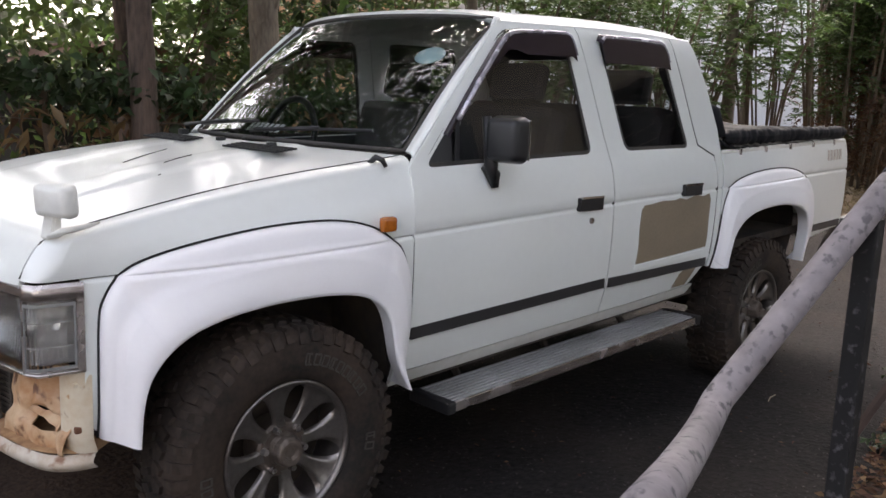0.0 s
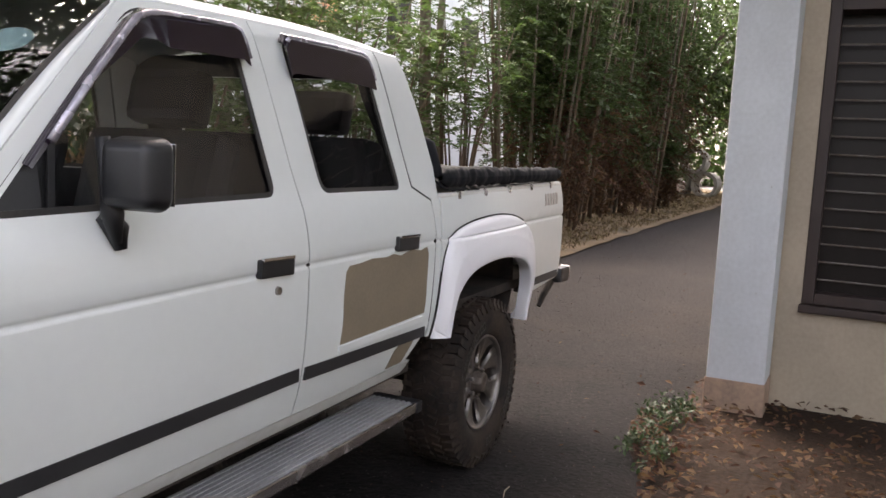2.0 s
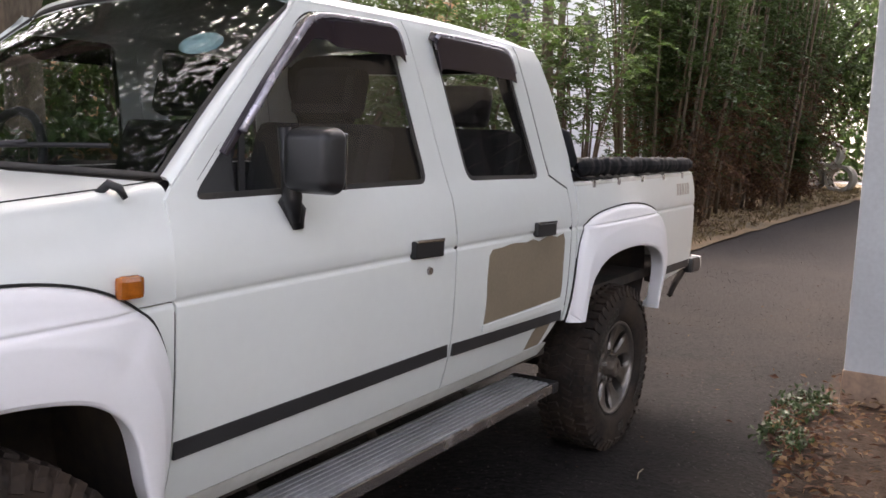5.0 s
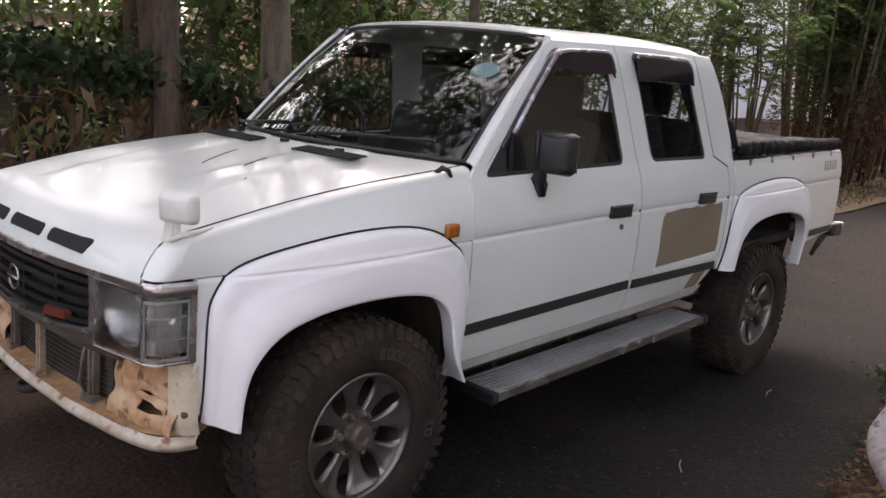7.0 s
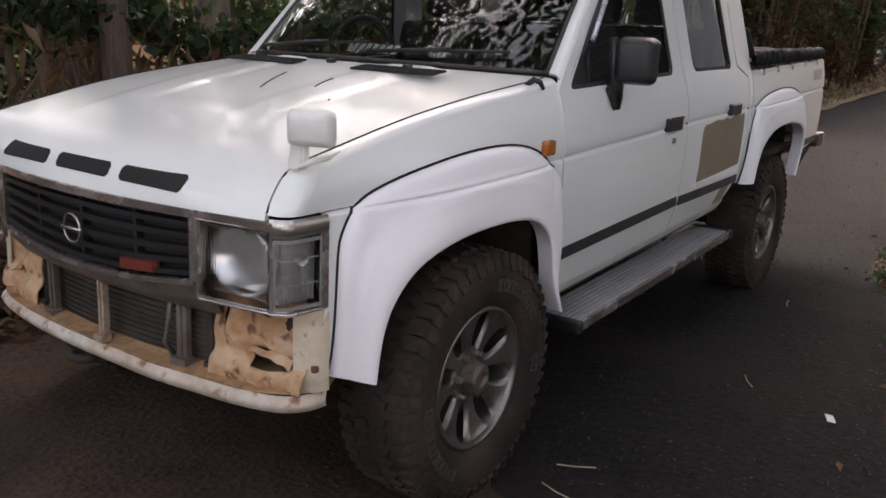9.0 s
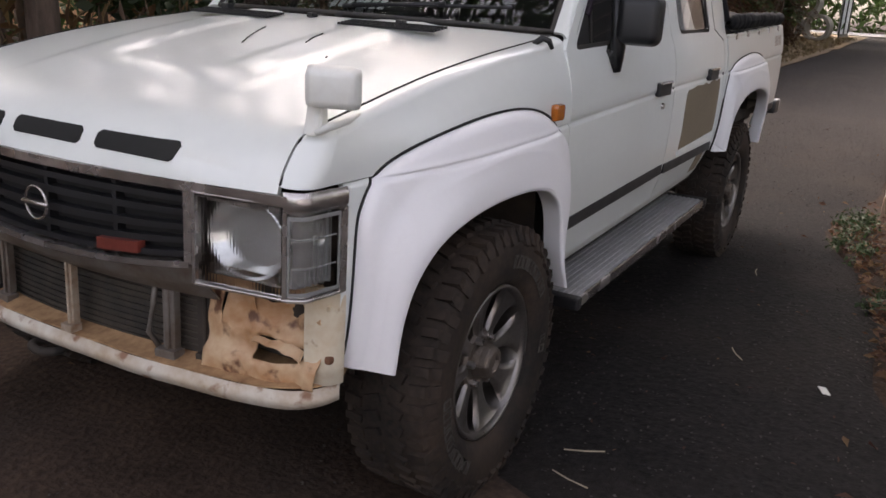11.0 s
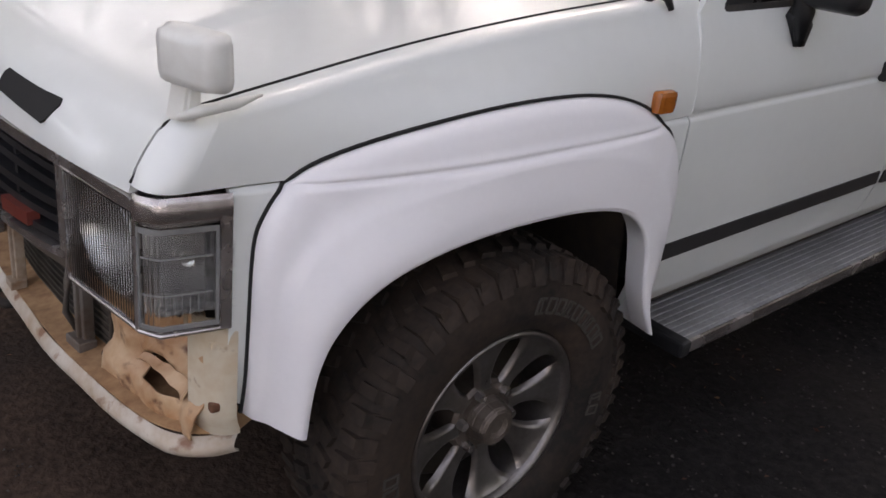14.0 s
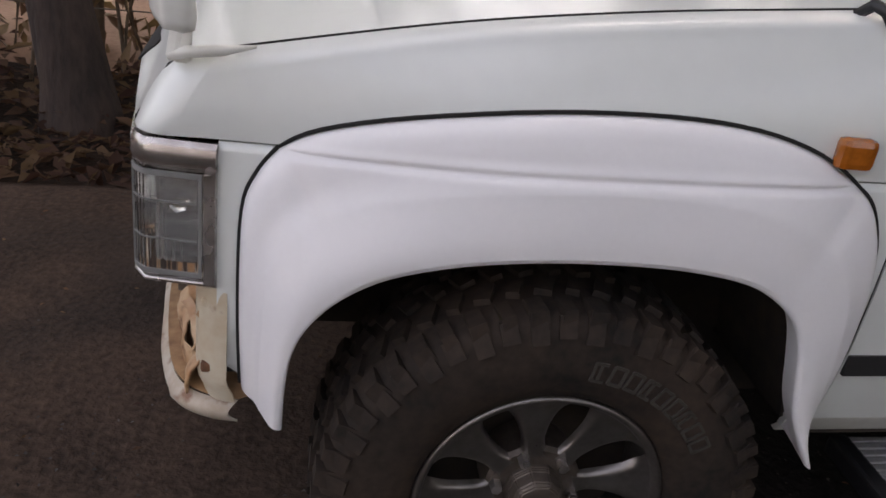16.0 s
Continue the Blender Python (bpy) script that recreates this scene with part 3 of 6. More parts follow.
    bmesh.ops.create_cone(lk, cap_ends=True, segments=16, radius1=0.013, radius2=0.011, depth=0.008,
                          matrix=Matrix.Translation(P(1.42, side_s(1.42, 0.86) + 0.003, 0.862, side)) @ pose(0, 0, 0, 90))
    part("lock", lk, DULLCHROME, d)
    side_line("rub_strip", [(0.428 + 0.02 * k, 0.618) for k in range(57)], 0.036, STRIP, d, side, proud=0.006)
    side_line("rub_strip", [(1.580 + 0.02 * k, 0.614 - 0.0006 * k) for k in range(40)], 0.036, STRIP, r, side, proud=0.006)
    side_line("rub_strip", [(3.45 + 0.02 * k, 0.618) for k in range(21)], 0.036, STRIP, car, side, proud=0.010)


def hood_edge_z(x):
    return curve_table([(-0.62, 0.90), (-0.60, 0.945), (-0.57, 0.988), (-0.53, 1.008), (-0.42, 1.032), (-0.2, 1.070), (0.05, 1.100), (0.25, 1.118), (0.46, 1.134)], x)


def hood_edge_s(x):
    return curve_table([(-0.62, 0.620), (-0.55, 0.632), (-0.2, 0.645), (0.2, 0.650), (0.46, 0.655)], x)


both(flank)

# -- flares --
def fender_s(x, z):
    """The flank with the front fender's upper facet."""
    if z <= 0.9125 or x > 0.436:
        return side_s(x, z) if x < 2.4 else side_s(x, z) + 0.004
    zh, sh = hood_edge_z(x), hood_edge_s(x) + 0.006
    k = min(1.0, (z - 0.9125) / (zh - 0.022 - 0.9125))
    s0, st = side_s(x, 0.915), sh + 0.042
    return s0 + (st - s0) * k ** 1.35 + 0.010 * math.sin(k * math.pi) * (0.4 + 0.6 * (x + 0.606) / 1.042)


def flare(name, seam, lip, lips, parent, side):
    sec = [(0.0, 0.0), (0.03, 0.013), (0.09, 0.025), (0.18, 0.033), (0.30, 0.040), (0.5, 0.050)]
    n = len(seam) - 1
    dense = 4 * n

    def at(tab, u):
        k = u * n
        xs = [(i, p[0]) for i, p in enumerate(tab)]
        zs = [(i, p[1]) for i, p in enumerate(tab)]
        return curve_table(xs, k), curve_table(zs, k)

    def f(u, v):
        (x0, z0), (x1, z1) = at(seam, u), at(lip, u)
        s0 = fender_s(x0, z0) - 0.001
        sl = lerp_table(lips, u)
        if v <= 0.8:
            # the flank's crease runs on across the flare as a fine groove
            w = smooth01((z0 - 0.910) / 0.008)
            kc = max(0.02, min(0.75, (z0 - 0.909) / (z0 - z1)))
            q = v / 0.8
            k = kc * q / 0.36 if q < 0.36 else kc + (1 - kc) * (q - 0.36) / 0.64
            x, z = x0 + (x1 - x0) * k, z0 + (z1 - z0) * k
            o = curve_table(sec, k) if k <= 0.5 else 0.050
            base = s0 + o
            j = smooth01((k - 0.30) / 0.65)
            s = base + (sl - base) * j
            g = (k - kc) * math.hypot(x1 - x0, z1 - z0)
            s += w * (-0.0065 * math.exp(-(g / 0.0038) ** 2) + 0.002 * smooth01(g / 0.012) - 0.003 * smooth01(-g / 0.02))
            return P(x, s, z, side)
        if v <= 0.9:
            k = (v - 0.8) / 0.1
            d = Vector((x1 - x0, z1 - z0)).normalized()
            a = k * math.pi / 2
            return P(x1 + d.x * 0.008 * math.sin(a), sl - 0.008 * (1 - math.cos(a)), z1 + d.y * 0.008 * math.sin(a), side)
        k = (v - 0.9) / 0.1
        d = Vector((x1 - x0, z1 - z0)).normalized()
        return P(x1 + d.x * (0.008 - 0.010 * k), sl - 0.008 - 0.055 * k, z1 + d.y * (0.008 - 0.010 * k), side)
    fl = skin(name, f, dense, 100, 0.004, FLARE, parent, "white fibreglass wheel arch flare", flip=side > 0)
    out = []
    for i in range(dense + 1):
        p, q = Vector(at(seam, i / dense)), Vector(at(lip, i / dense))
        out.append(tuple(p - (q - p).normalized() * 0.0015))
    side_line("seam_rubber", out, 0.0048, GAP, fl, side, proud=0.0035, sfun=fender_s)
    return fl


def flares(side):
    f = flare("front_flare", F_SEAM, F_LIP, [(0, 0.765), (0.12, 0.780), (0.35, 0.80), (0.75, 0.808), (1, 0.812)], car, side)
    flare("rear_flare", R_SEAM, R_LIP, [(0, 0.80), (0.3, 0.818), (0.7, 0.825), (1, 0.80)], car, side)
    for dx, dz in ((0, 0), (0.018, -0.008)):
        obox("flare_bolt", (0.316 + dx, 0.797, 0.642 + dz), (0.007, 0.006, 0.007), GAP, f, 0.001, side)
    # side indicator
    ind = obox("side_indicator", (0.302, side_s(0.3, 0.95) + 0.008, 0.952), (0.056, 0.026, 0.047), AMBER, car, 0.011, side, label="amber side indicator lens")


both(flares)

# -- hood, roof, glass --
def hood_z(x, s):
    zc = curve_table([(-0.672, 0.902), (-0.662, 0.925), (-0.645, 0.955), (-0.615, 0.985), (-0.56, 1.010), (-0.42, 1.045), (-0.2, 1.088), (0.05, 1.125), (0.26, 1.150), (0.46, 1.165)], x)
    r = abs(s) / hood_edge_s(x)
    e = hood_edge_z(x)
    k = r ** 2.6
    z = zc * (1 - k) + min(e, zc) * k
    z += 0.006 * (smooth01((0.36 - abs(s)) / 0.03) - 0.0) * smooth01((x + 0.55) / 0.15)
    z -= 0.004 * (smooth01((0.20 - abs(s)) / 0.03)) * smooth01((x + 0.40) / 0.15)
    return z


def hood_at(u, v):
    s0 = (v * 2 - 1)
    xf = -0.672 + 0.058 * abs(s0) ** 2.2
    xr = 0.235 + 0.195 * abs(s0) ** 2.4
    x = xf + (xr - xf) * u ** 1.25
    s = s0 * (hood_edge_s(x) - 0.003)
    return x, s, hood_z(x, s) if u else 0.9025


def hood(u, v):
    return P(*hood_at(u, v))


hood_ob = skin("hood", hood, 60, 60, 0.014, PAINT, car, flip=True)
# slots in the hood's leading edge
for k in range(-1, 2):
    c = k * 0.276
    if abs(c) > 0.55:
        continue
    cu = []
    for i in range(25):
        s = c - 0.114 + 0.228 * i / 24
        e = 0.0065 * max(0, abs(i - 12) / 12 * 19 - 18) ** 2
        v0 = (s / 0.633 + 1) / 2
        us = [k / 1600 for k in range(240)]
        lo = next(u for u in us if hood_at(u, v0)[2] > 0.932 + e)
        hi = next(u for u in us if hood_at(u, v0)[2] > 0.962 - e)
        cu.append((v0, lo, hi))

    def slot(u, v, cu=cu):
        k = u * 24
        i = min(int(k), 23)
        q = [cu[i][j] + (cu[i + 1][j] - cu[i][j]) * (k - i) for j in range(3)]
        return hood(q[1] + (q[2] - q[1]) * v, q[0]) + Vector((-0.0022, 0, 0.0016))
    skin("air_slot", slot, 24, 4, 0.004, GAP, hood_ob, "dark air slot", flip=False)
for side in (1, -1):
    tb = bmesh.new()
    tube(tb, [P(x, hood_edge_s(x) + 0.002, hood_edge_z(x) - 0.0005, side) for x in [-0.6125 + 0.0435 * i for i in range(25)]], 0.0032, 6)
    part("hood_gap", tb, GAP, hood_ob)


def roof(u, v):
    s0 = v * 2 - 1
    xf = 0.868 + 0.115 * abs(s0) ** 2.2
    x = xf + (2.262 - xf) * u
    s = 0.609 * s0
    z = 1.598 - 0.022 * s0 ** 2 - 0.034 * abs(s0) ** 9 - 0.012 * (1 - smooth01(u / 0.1)) - 0.022 * smooth01((u - 0.93) / 0.07)
    return P(x, s, z)


skin("roof", roof, 40, 44, 0.02, PAINT, car, flip=True)


def ws(u, v, shrink=0.0):
    s0 = (v * 2 - 1)
    s0 *= 1 - shrink
    ub = shrink / 2 + u * (1 - shrink)
    xb, zb, sb = 0.262 + 0.20 * abs(s0) ** 2.2, 1.158 - 0.016 * s0 * s0, 0.652 * s0
    xt, zt, st = 0.870 + 0.113 * abs(s0) ** 2.2, 1.568 - 0.02 * s0 * s0, 0.588 * s0
    bow = 0.012 * math.sin(ub * math.pi)
    return P(xb + (xt - xb) * ub - bow, sb + (st - sb) * ub, zb + (zt - zb) * ub + bow * 0.6)


wsob = skin("windshield", lambda u, v: ws(u, v, 0.02), 16, 24, 0.005, SCREEN, car, flip=True)
wsob.visible_shadow = False
sb = bmesh.new()
ring = [ws(0, k / 24) for k in range(25)] + [ws(k / 10, 1) for k in range(1, 11)] + [ws(1, 1 - k / 24) for k in range(1, 25)] + [ws(1 - k / 10, 0) for k in range(1, 11)]
tube(sb, ring, 0.009, 6)
part("windshield_seal", sb, RUBBER, wsob, smooth=True)
dm = bmesh.new()
c0 = ws(0.66, 0.90)
ex, ey = (ws(0.66, 0.93) - ws(0.66, 0.87)).normalized(), (ws(0.70, 0.90) - ws(0.62, 0.90)).normalized()
nn = ex.cross(ey).normalized()
vs = [dm.verts.new(c0 + 0.054 * math.cos(a * math.tau / 28) * ex + 0.046 * math.sin(a * math.tau / 28) * ey - nn * (0.003 if nn.x < 0 else -0.003)) for a in range(28)]
dm.faces.new(vs)
bmesh.ops.solidify(dm, geom=dm.faces[:], thickness=0.001)
part("licence_disc", dm, STICKER, wsob, "pale blue round paper disc")
bm = bmesh.new()
for k in range(7):
    a, b = ws(0.035, 0.50 + 0.020 * k), ws(0.10, 0.50 + 0.020 * k + 0.012)
    q = [ws(0.045, 0.47 + 0.022 * k), ws(0.045, 0.47 + 0.022 * k + 0.016), ws(0.105, 0.47 + 0.022 * k + 0.016), ws(0.105, 0.47 + 0.022 * k)]
    bm.faces.new([bm.verts.new(p + Vector((0.012, 0, -0.004))) for p in q])
part("windshield_lettering", bm, WHITEBAR, wsob, "white marking strip inside the glass")


def pillars(side):
    def f(u, v):
        a = ws(u, 1 if side > 0 else 0)
        x, z = 0.448 + (0.955 - 0.448) * u, 1.128 + (1.545 - 1.128) * u
        b = P(x, side_s(x, z) - 0.002, z, side)
        n = Vector((-0.45, -side * 0.75, 0.5)).normalized()
        return a.lerp(b, v) + n * (0.012 * math.sin(v * math.pi))
    skin("windshield_pillar", f, 24, 8, 0.012, PAINT, car, flip=side > 0)

    def g(u, v):
        x = 0.945 + (2.262 - 0.945) * u
        a = math.pi / 2 * v
        z0, z1 = 1.532, 1.5405
        s0, s1 = side_s(x, 1.532), 0.603
        z = z0 + (1.5335 - z0 + 0.010) * math.sin(a)
        s = s1 + (s0 - s1) * math.cos(a)
        return P(x, s, z, side)
    skin("roof_rail", g, 24, 6, 0.01, PAINT, car, flip=side < 0)


both(pillars)


def cab_back(u, v):
    x = curve_table([(0, 2.262), (0.25, 2.30), (0.6, 2.42), (1, 2.452)], u)
    z = 1.545 - 0.52 * u
    s = (v * 2 - 1) * (side_s(x, z) - 0.006)
    return P(x, s, z)


for u0, u1, v0, v1 in ((0, 0.16, 0, 1), (0.62, 1, 0, 1), (0.16, 0.62, 0, 0.14), (0.16, 0.62, 0.86, 1)):
    skin("cab_back", lambda u, v: cab_back(u0 + (u1 - u0) * u, v0 + (v1 - v0) * v), 8, 8, 0.012, PAINT, car, flip=True)
    skin("rear_trim", lambda u, v: cab_back(u0 + (u1 - u0) * u, v0 + (v1 - v0) * v) - Vector((0.02, 0, 0)), 8, 8, 0.01, DARKIN, car, flip=True)
rw = skin("rear_window", lambda u, v: cab_back(0.155 + 0.47 * u, 0.135 + 0.73 * v) - Vector((0.006, 0, 0)), 8, 8, 0.004, GLASS, car, flip=True)
rw.visible_shadow = False
bm = bmesh.new()
V = [P(0.235 + 0.195 * abs(k) ** 2.4 - 0.01, k * 0.64, 1.118 - 0.004 * k * k) for k in [i / 8 - 1 for i in range(17)]]
W = [P(0.285 + 0.20 * abs(k) ** 2.2, k * 0.645, 1.146 - 0.012 * k * k) for k in [i / 8 - 1 for i in range(17)]]
near_row = [bm.verts.new(p) for p in V]
far_row = [bm.verts.new(p) for p in W]
for i in range(16):
    bm.faces.new((near_row[i], near_row[i + 1], far_row[i + 1], far_row[i]))
bmesh.ops.solidify(bm, geom=bm.faces[:], thickness=0.01)
part("cowl", bm, BLACK, car, "black cowl panel below the windshield")
# louvre plate at the back of the hood
for s0 in (-0.28, 0.30):
    bm = bmesh.new()
    for i in range(5):
        x = 0.13 + 0.014 * i
        box(bm, -0.005, 0.005, -0.16, 0.16, -0.003, 0.004, 0.001, Matrix.Translation(P(x + 0.02 * 0, s0, hood_z(x, s0) + 0.004)))
    part("hood_louvre", bm, GAP, hood_ob, "dark louvre")
# hood scratches and washer nozzles
for pts in ([(-0.05, 0.06), (0.0, 0.03), (0.06, 0.0), (0.13, -0.03)], [(0.0, 0.23), (0.05, 0.21), (0.10, 0.20)], [(-0.08, 0.36), (-0.07, 0.355)]):
    bm = bmesh.new()
    tube(bm, [P(x - 0.1, s, hood_z(x - 0.1, s) + 0.0005) for x, s in pts], 0.0022, 5)
    part("paint_scratch", bm, GAP, hood_ob, "dark crack in the paint")
for s0 in (-0.02, 0.30):
    obox("washer_nozzle", (0.20, s0, hood_z(0.20, s0) + 0.006), (0.03, 0.022, 0.014), BLACK, hood_ob, 0.004)
bm = bmesh.new()
tube(bm, [P(0.295, 0.668, 1.118), P(0.303, 0.690, 1.135), P(0.315, 0.705, 1.128), P(0.325, 0.712, 1.108)], [0.008, 0.010, 0.009, 0.006], 8)
part("hood_bumper", bm, BLACK, car, "small black hook on the fender edge", smooth=True)
# wipers
for s0, s1 in ((0.05, 0.52), (-0.42, 0.03)):
    bm = bmesh.new()
    piv = P(0.262 + 0.03, s0 - 0.02, 1.158)
    tip = ws(0.07, 0.5 + 0.5 * (s1 - 0.16) / 0.652) + Vector((-0.022, 0, 0.02))
    tube(bm, [piv, piv + Vector((-0.015, 0, 0.022)), tip], [0.011, 0.008, 0.005], 6)
    wp = part("wiper", bm, BLACK, car, smooth=True)
    bm = bmesh.new()
    tube(bm, [ws(0.035 + 0.055 * k, 0.5 + 0.5 * (s0 + 0.02 + (s1 - s0) * k) / 0.652) + Vector((-0.016, 0, 0.013)) for k in (0, 0.25, 0.5, 0.75, 1)], 0.006, 6)
    part("wiper_blade", bm, BLACK, wp)
    obox("wiper_pivot", (0.27, s0 - 0.02, 1.152), (0.035, 0.03, 0.022), BLACK, wp, 0.006)

# -- door mirror and fender mirror --
def mirrors(side):
    bm = bmesh.new()
    box(bm, -0.045, 0.045, -0.072, 0.072, -0.078, 0.078)
    bmesh.ops.bevel(bm, geom=bm.edges[:], offset=0.030, segments=6, affect='EDGES', profile=0.5)
    for v in bm.verts:
        if v.co.x < 0:
            v.co.y *= 0.90
            v.co.z *= 0.92
    mm = Matrix.Translation(P(0.800, 0.812, 1.172, side)) @ pose(0, 0, 0, 0, 0, 8 * side)
    bmesh.ops.transform(bm, matrix=mm, verts=bm.verts[:])
    dmr = part("door_mirror", bm, BLACK, car, "large black plastic door mirror", smooth=True)
    bm = bmesh.new()
    box(bm, 0.0445, 0.0475, -0.062, 0.062, -0.066, 0.066, 0.001)
    bmesh.ops.transform(bm, matrix=mm, verts=bm.verts[:])
    part("mirror_glass", bm, CHROME, dmr)
    bm = bmesh.new()
    tube(bm, [P(0.778, 0.735, 1.24, side), P(0.786, 0.745, 1.15, side), P(0.795, 0.752, 1.09, side), P(0.805, 0.757, 1.03, side)], [0.016, 0.018, 0.026, 0.012], 8)
    part("mirror_arm", bm, BLACK, dmr, smooth=True)
    bm = bmesh.new()
    tube(bm, [P(0.79, 0.735, 1.09, side), P(0.82, 0.742, 1.055, side), P(0.826, 0.748, 1.015, side)], [0.024, 0.028, 0.014], 8)
    part("mirror_foot", bm, BLACK, dmr, smooth=True)
    o = panel("quarter_trim", rounded([(0.485, 1.098), (0.64, 1.098), (0.64, 1.225), (0.60, 1.19)], 0.02), [], lambda x, z: side_s(x, z) - 0.002, BLACK, car, side, thick=0.008, step=0.2)
    side_line("window_bar", [(0.665, 1.10), (0.69, 1.25)], 0.02, BLACK, car, side, sfun=lambda x, z: side_s(x, z) - 0.006)


both(mirrors)
bm = bmesh.new()
box(bm, -0.023, 0.023, -0.055, 0.055, -0.041, 0.041, 0.018)
for v in bm.verts:
    if v.co.x < 0:
        v.co.y *= 0.93
        v.co.z *= 0.93
bmesh.ops.transform(bm, matrix=Matrix.Translation(P(-0.558, 0.696, 1.088)) @ pose(0, 0, 0, 0, -4, 19), verts=bm.verts[:])
fm = part("fender_mirror", bm, PAINT_DUSTY, car, "small white fender mirror", smooth=True)
bm = bmesh.new()
pr = [(-0.575, 0.640, 0.998), (-0.560, 0.668, 0.998), (-0.550, 0.666, 1.060), (-0.566, 0.642, 1.060)]
vs = [bm.verts.new(P(*p)) for p in pr] + [bm.verts.new(P(*p)) for p in ((-0.553, 0.644, 0.998), (-0.540, 0.674, 0.998), (-0.538, 0.670, 1.060), (-0.552, 0.646, 1.060))]
for q in ((0, 1, 2, 3), (7, 6, 5, 4), (0, 4, 5, 1), (1, 5, 6, 2), (2, 6, 7, 3), (3, 7, 4, 0)):
    bm.faces.new([vs[i] for i in q])
bmesh.ops.recalc_face_normals(bm, faces=bm.faces[:])
bmesh.ops.bevel(bm, geom=bm.edges[:], offset=0.004, segments=2, affect='EDGES')
part("mirror_stem", bm, PAINT_DUSTY, fm)
bm = bmesh.new()
tube(bm, [P(-0.565, 0.664, 1.004), P(-0.545, 0.684, 1.016), P(-0.51, 0.690, 1.022), P(-0.475, 0.684, 1.028)], [0.005, 0.0085, 0.0075, 0.002], 10)
part("mirror_foot", bm, PAINT_DUSTY, fm, smooth=True)

# -- filler patch on the rear door --
fp = [(1.762, 0.660), (1.768, 0.72), (1.763, 0.80), (1.770, 0.868), (1.79, 0.885), (1.85, 0.886), (1.93, 0.893), (2.02, 0.888), (2.07, 0.894), (2.12, 0.884),
      (2.20, 0.898), (2.27, 0.888), (2.32, 0.896), (2.335, 0.87), (2.332, 0.78), (2.338, 0.70), (2.334, 0.662), (2.10, 0.660)]
panel("filler_patch", fp, [], lambda x, z: side_s(x, z) + 0.0015, FILLER, car, 1, thick=0.003, label="brown body filler patch")
panel("filler_patch", [(2.12, 0.498), (2.235, 0.497), (2.30, 0.585), (2.20, 0.592), (2.15, 0.56)], [], lambda x, z: side_s(x, z) + 0.0015, FILLER, car, 1, thick=0.003, label="brown body filler patch")
side_line("bare_strip", [(1.755 + 0.0285 * k, 0.647 - 0.0002 * k) for k in range(21)], 0.020, PAINT, car, 1, proud=0.006)

# -- running board --
def steps(side):
    st = new("running_board")
    st.parent = car
    st["label"] = "ribbed aluminium running board"
    bm = bmesh.new()
    box(bm, 0.62, 2.27, CY - side * 0.585 if side < 0 else CY - 0.77, CY - 0.585 if side > 0 else CY + 0.77, 0.317, 0.340, 0.006)
    settle(bm)
    part("board", bm, ALUMIN, st)
    for k in range(8):
        bm = bmesh.new()
        s = 0.600 + 0.021 * k
        y = CY - side * s
        box(bm, 0.635, 2.255, y - 0.006, y + 0.006, 0.339, 0.3445, 0.002)
        settle(bm)
        part("rib", bm, ALUMIN, st)
    bm = bmesh.new()
    y = CY - side * 0.772
    box(bm, 0.62, 2.27, y - 0.005, y + 0.005, 0.306, 0.344, 0.003)
    settle(bm)
    part("edge_trim", bm, DULLCHROME, st)
    for x in (0.615, 2.275):
        bm = bmesh.new()
        ya, yb = sorted((CY - side * 0.583, CY - side * 0.782))
        box(bm, x - 0.022, x + 0.022, ya, yb, 0.300, 0.347, 0.010)
        settle(bm)
        part("end_cap", bm, BLACK, st)
    for x in (0.9, 1.45, 2.0):
        bm = bmesh.new()
        tube(bm, [P(x, 0.66, 0.32, side), P(x, 0.56, 0.30, side), P(x, 0.50, 0.38, side)], 0.016, 8)
        part("bracket", bm, UNDER, st)


both(steps)

# -- underbody, arches, bed, bumper --
bm = bmesh.new()
box(bm, 0.10, 3.75, CY - 0.40, CY + 0.40, 0.32, 0.50)
box(bm, 0.44, 2.40, CY - 0.66, CY + 0.66, 0.415, 0.46)
box(bm, -0.56, 0.42, CY - 0.42, CY + 0.42, 0.50, 0.86)
settle(bm)
part("underbody", bm, UNDER, car)
for x, z in ((0.01, 0.37), (2.895, 0.362)):
    bm = bmesh.new()
    tube(bm, [(x, CY - 0.62, z), (x, CY + 0.62, z)], 0.05, 10)
    r = bmesh.ops.create_uvsphere(bm, u_segments=14, v_segments=8, radius=0.13, matrix=Matrix.Translation((x + 0.02, CY + 0.12, z - 0.01)))
    part("axle", bm, UNDER, car, smooth=True)


def arches(side):
    for seam, lip in ((F_SEAM, F_LIP), (R_SEAM, R_LIP)):
        pts = mid(seam, lip, 0.55)
        n = len(pts) - 1

        def f(u, v):
            k = u * n
            x = curve_table([(i, p[0]) for i, p in enumerate(pts)], k)
            z = curve_table([(i, p[1]) for i, p in enumerate(pts)], k)
            return P(x, 0.695 - 0.34 * v, z + 0.02, side)
        skin("wheel_well", f, 3 * n, 4, 0.006, UNDER, car, flip=side < 0)
        xs = [p[0] for p in pts]
        bm = bmesh.new()
        q = [bm.verts.new(P(x, 0.36, z + 0.03, side)) for x, z in pts]
        bm.faces.new(q)
        bmesh.ops.solidify(bm, geom=bm.faces[:], thickness=0.01)
        part("wheel_well", bm, UNDER, car)


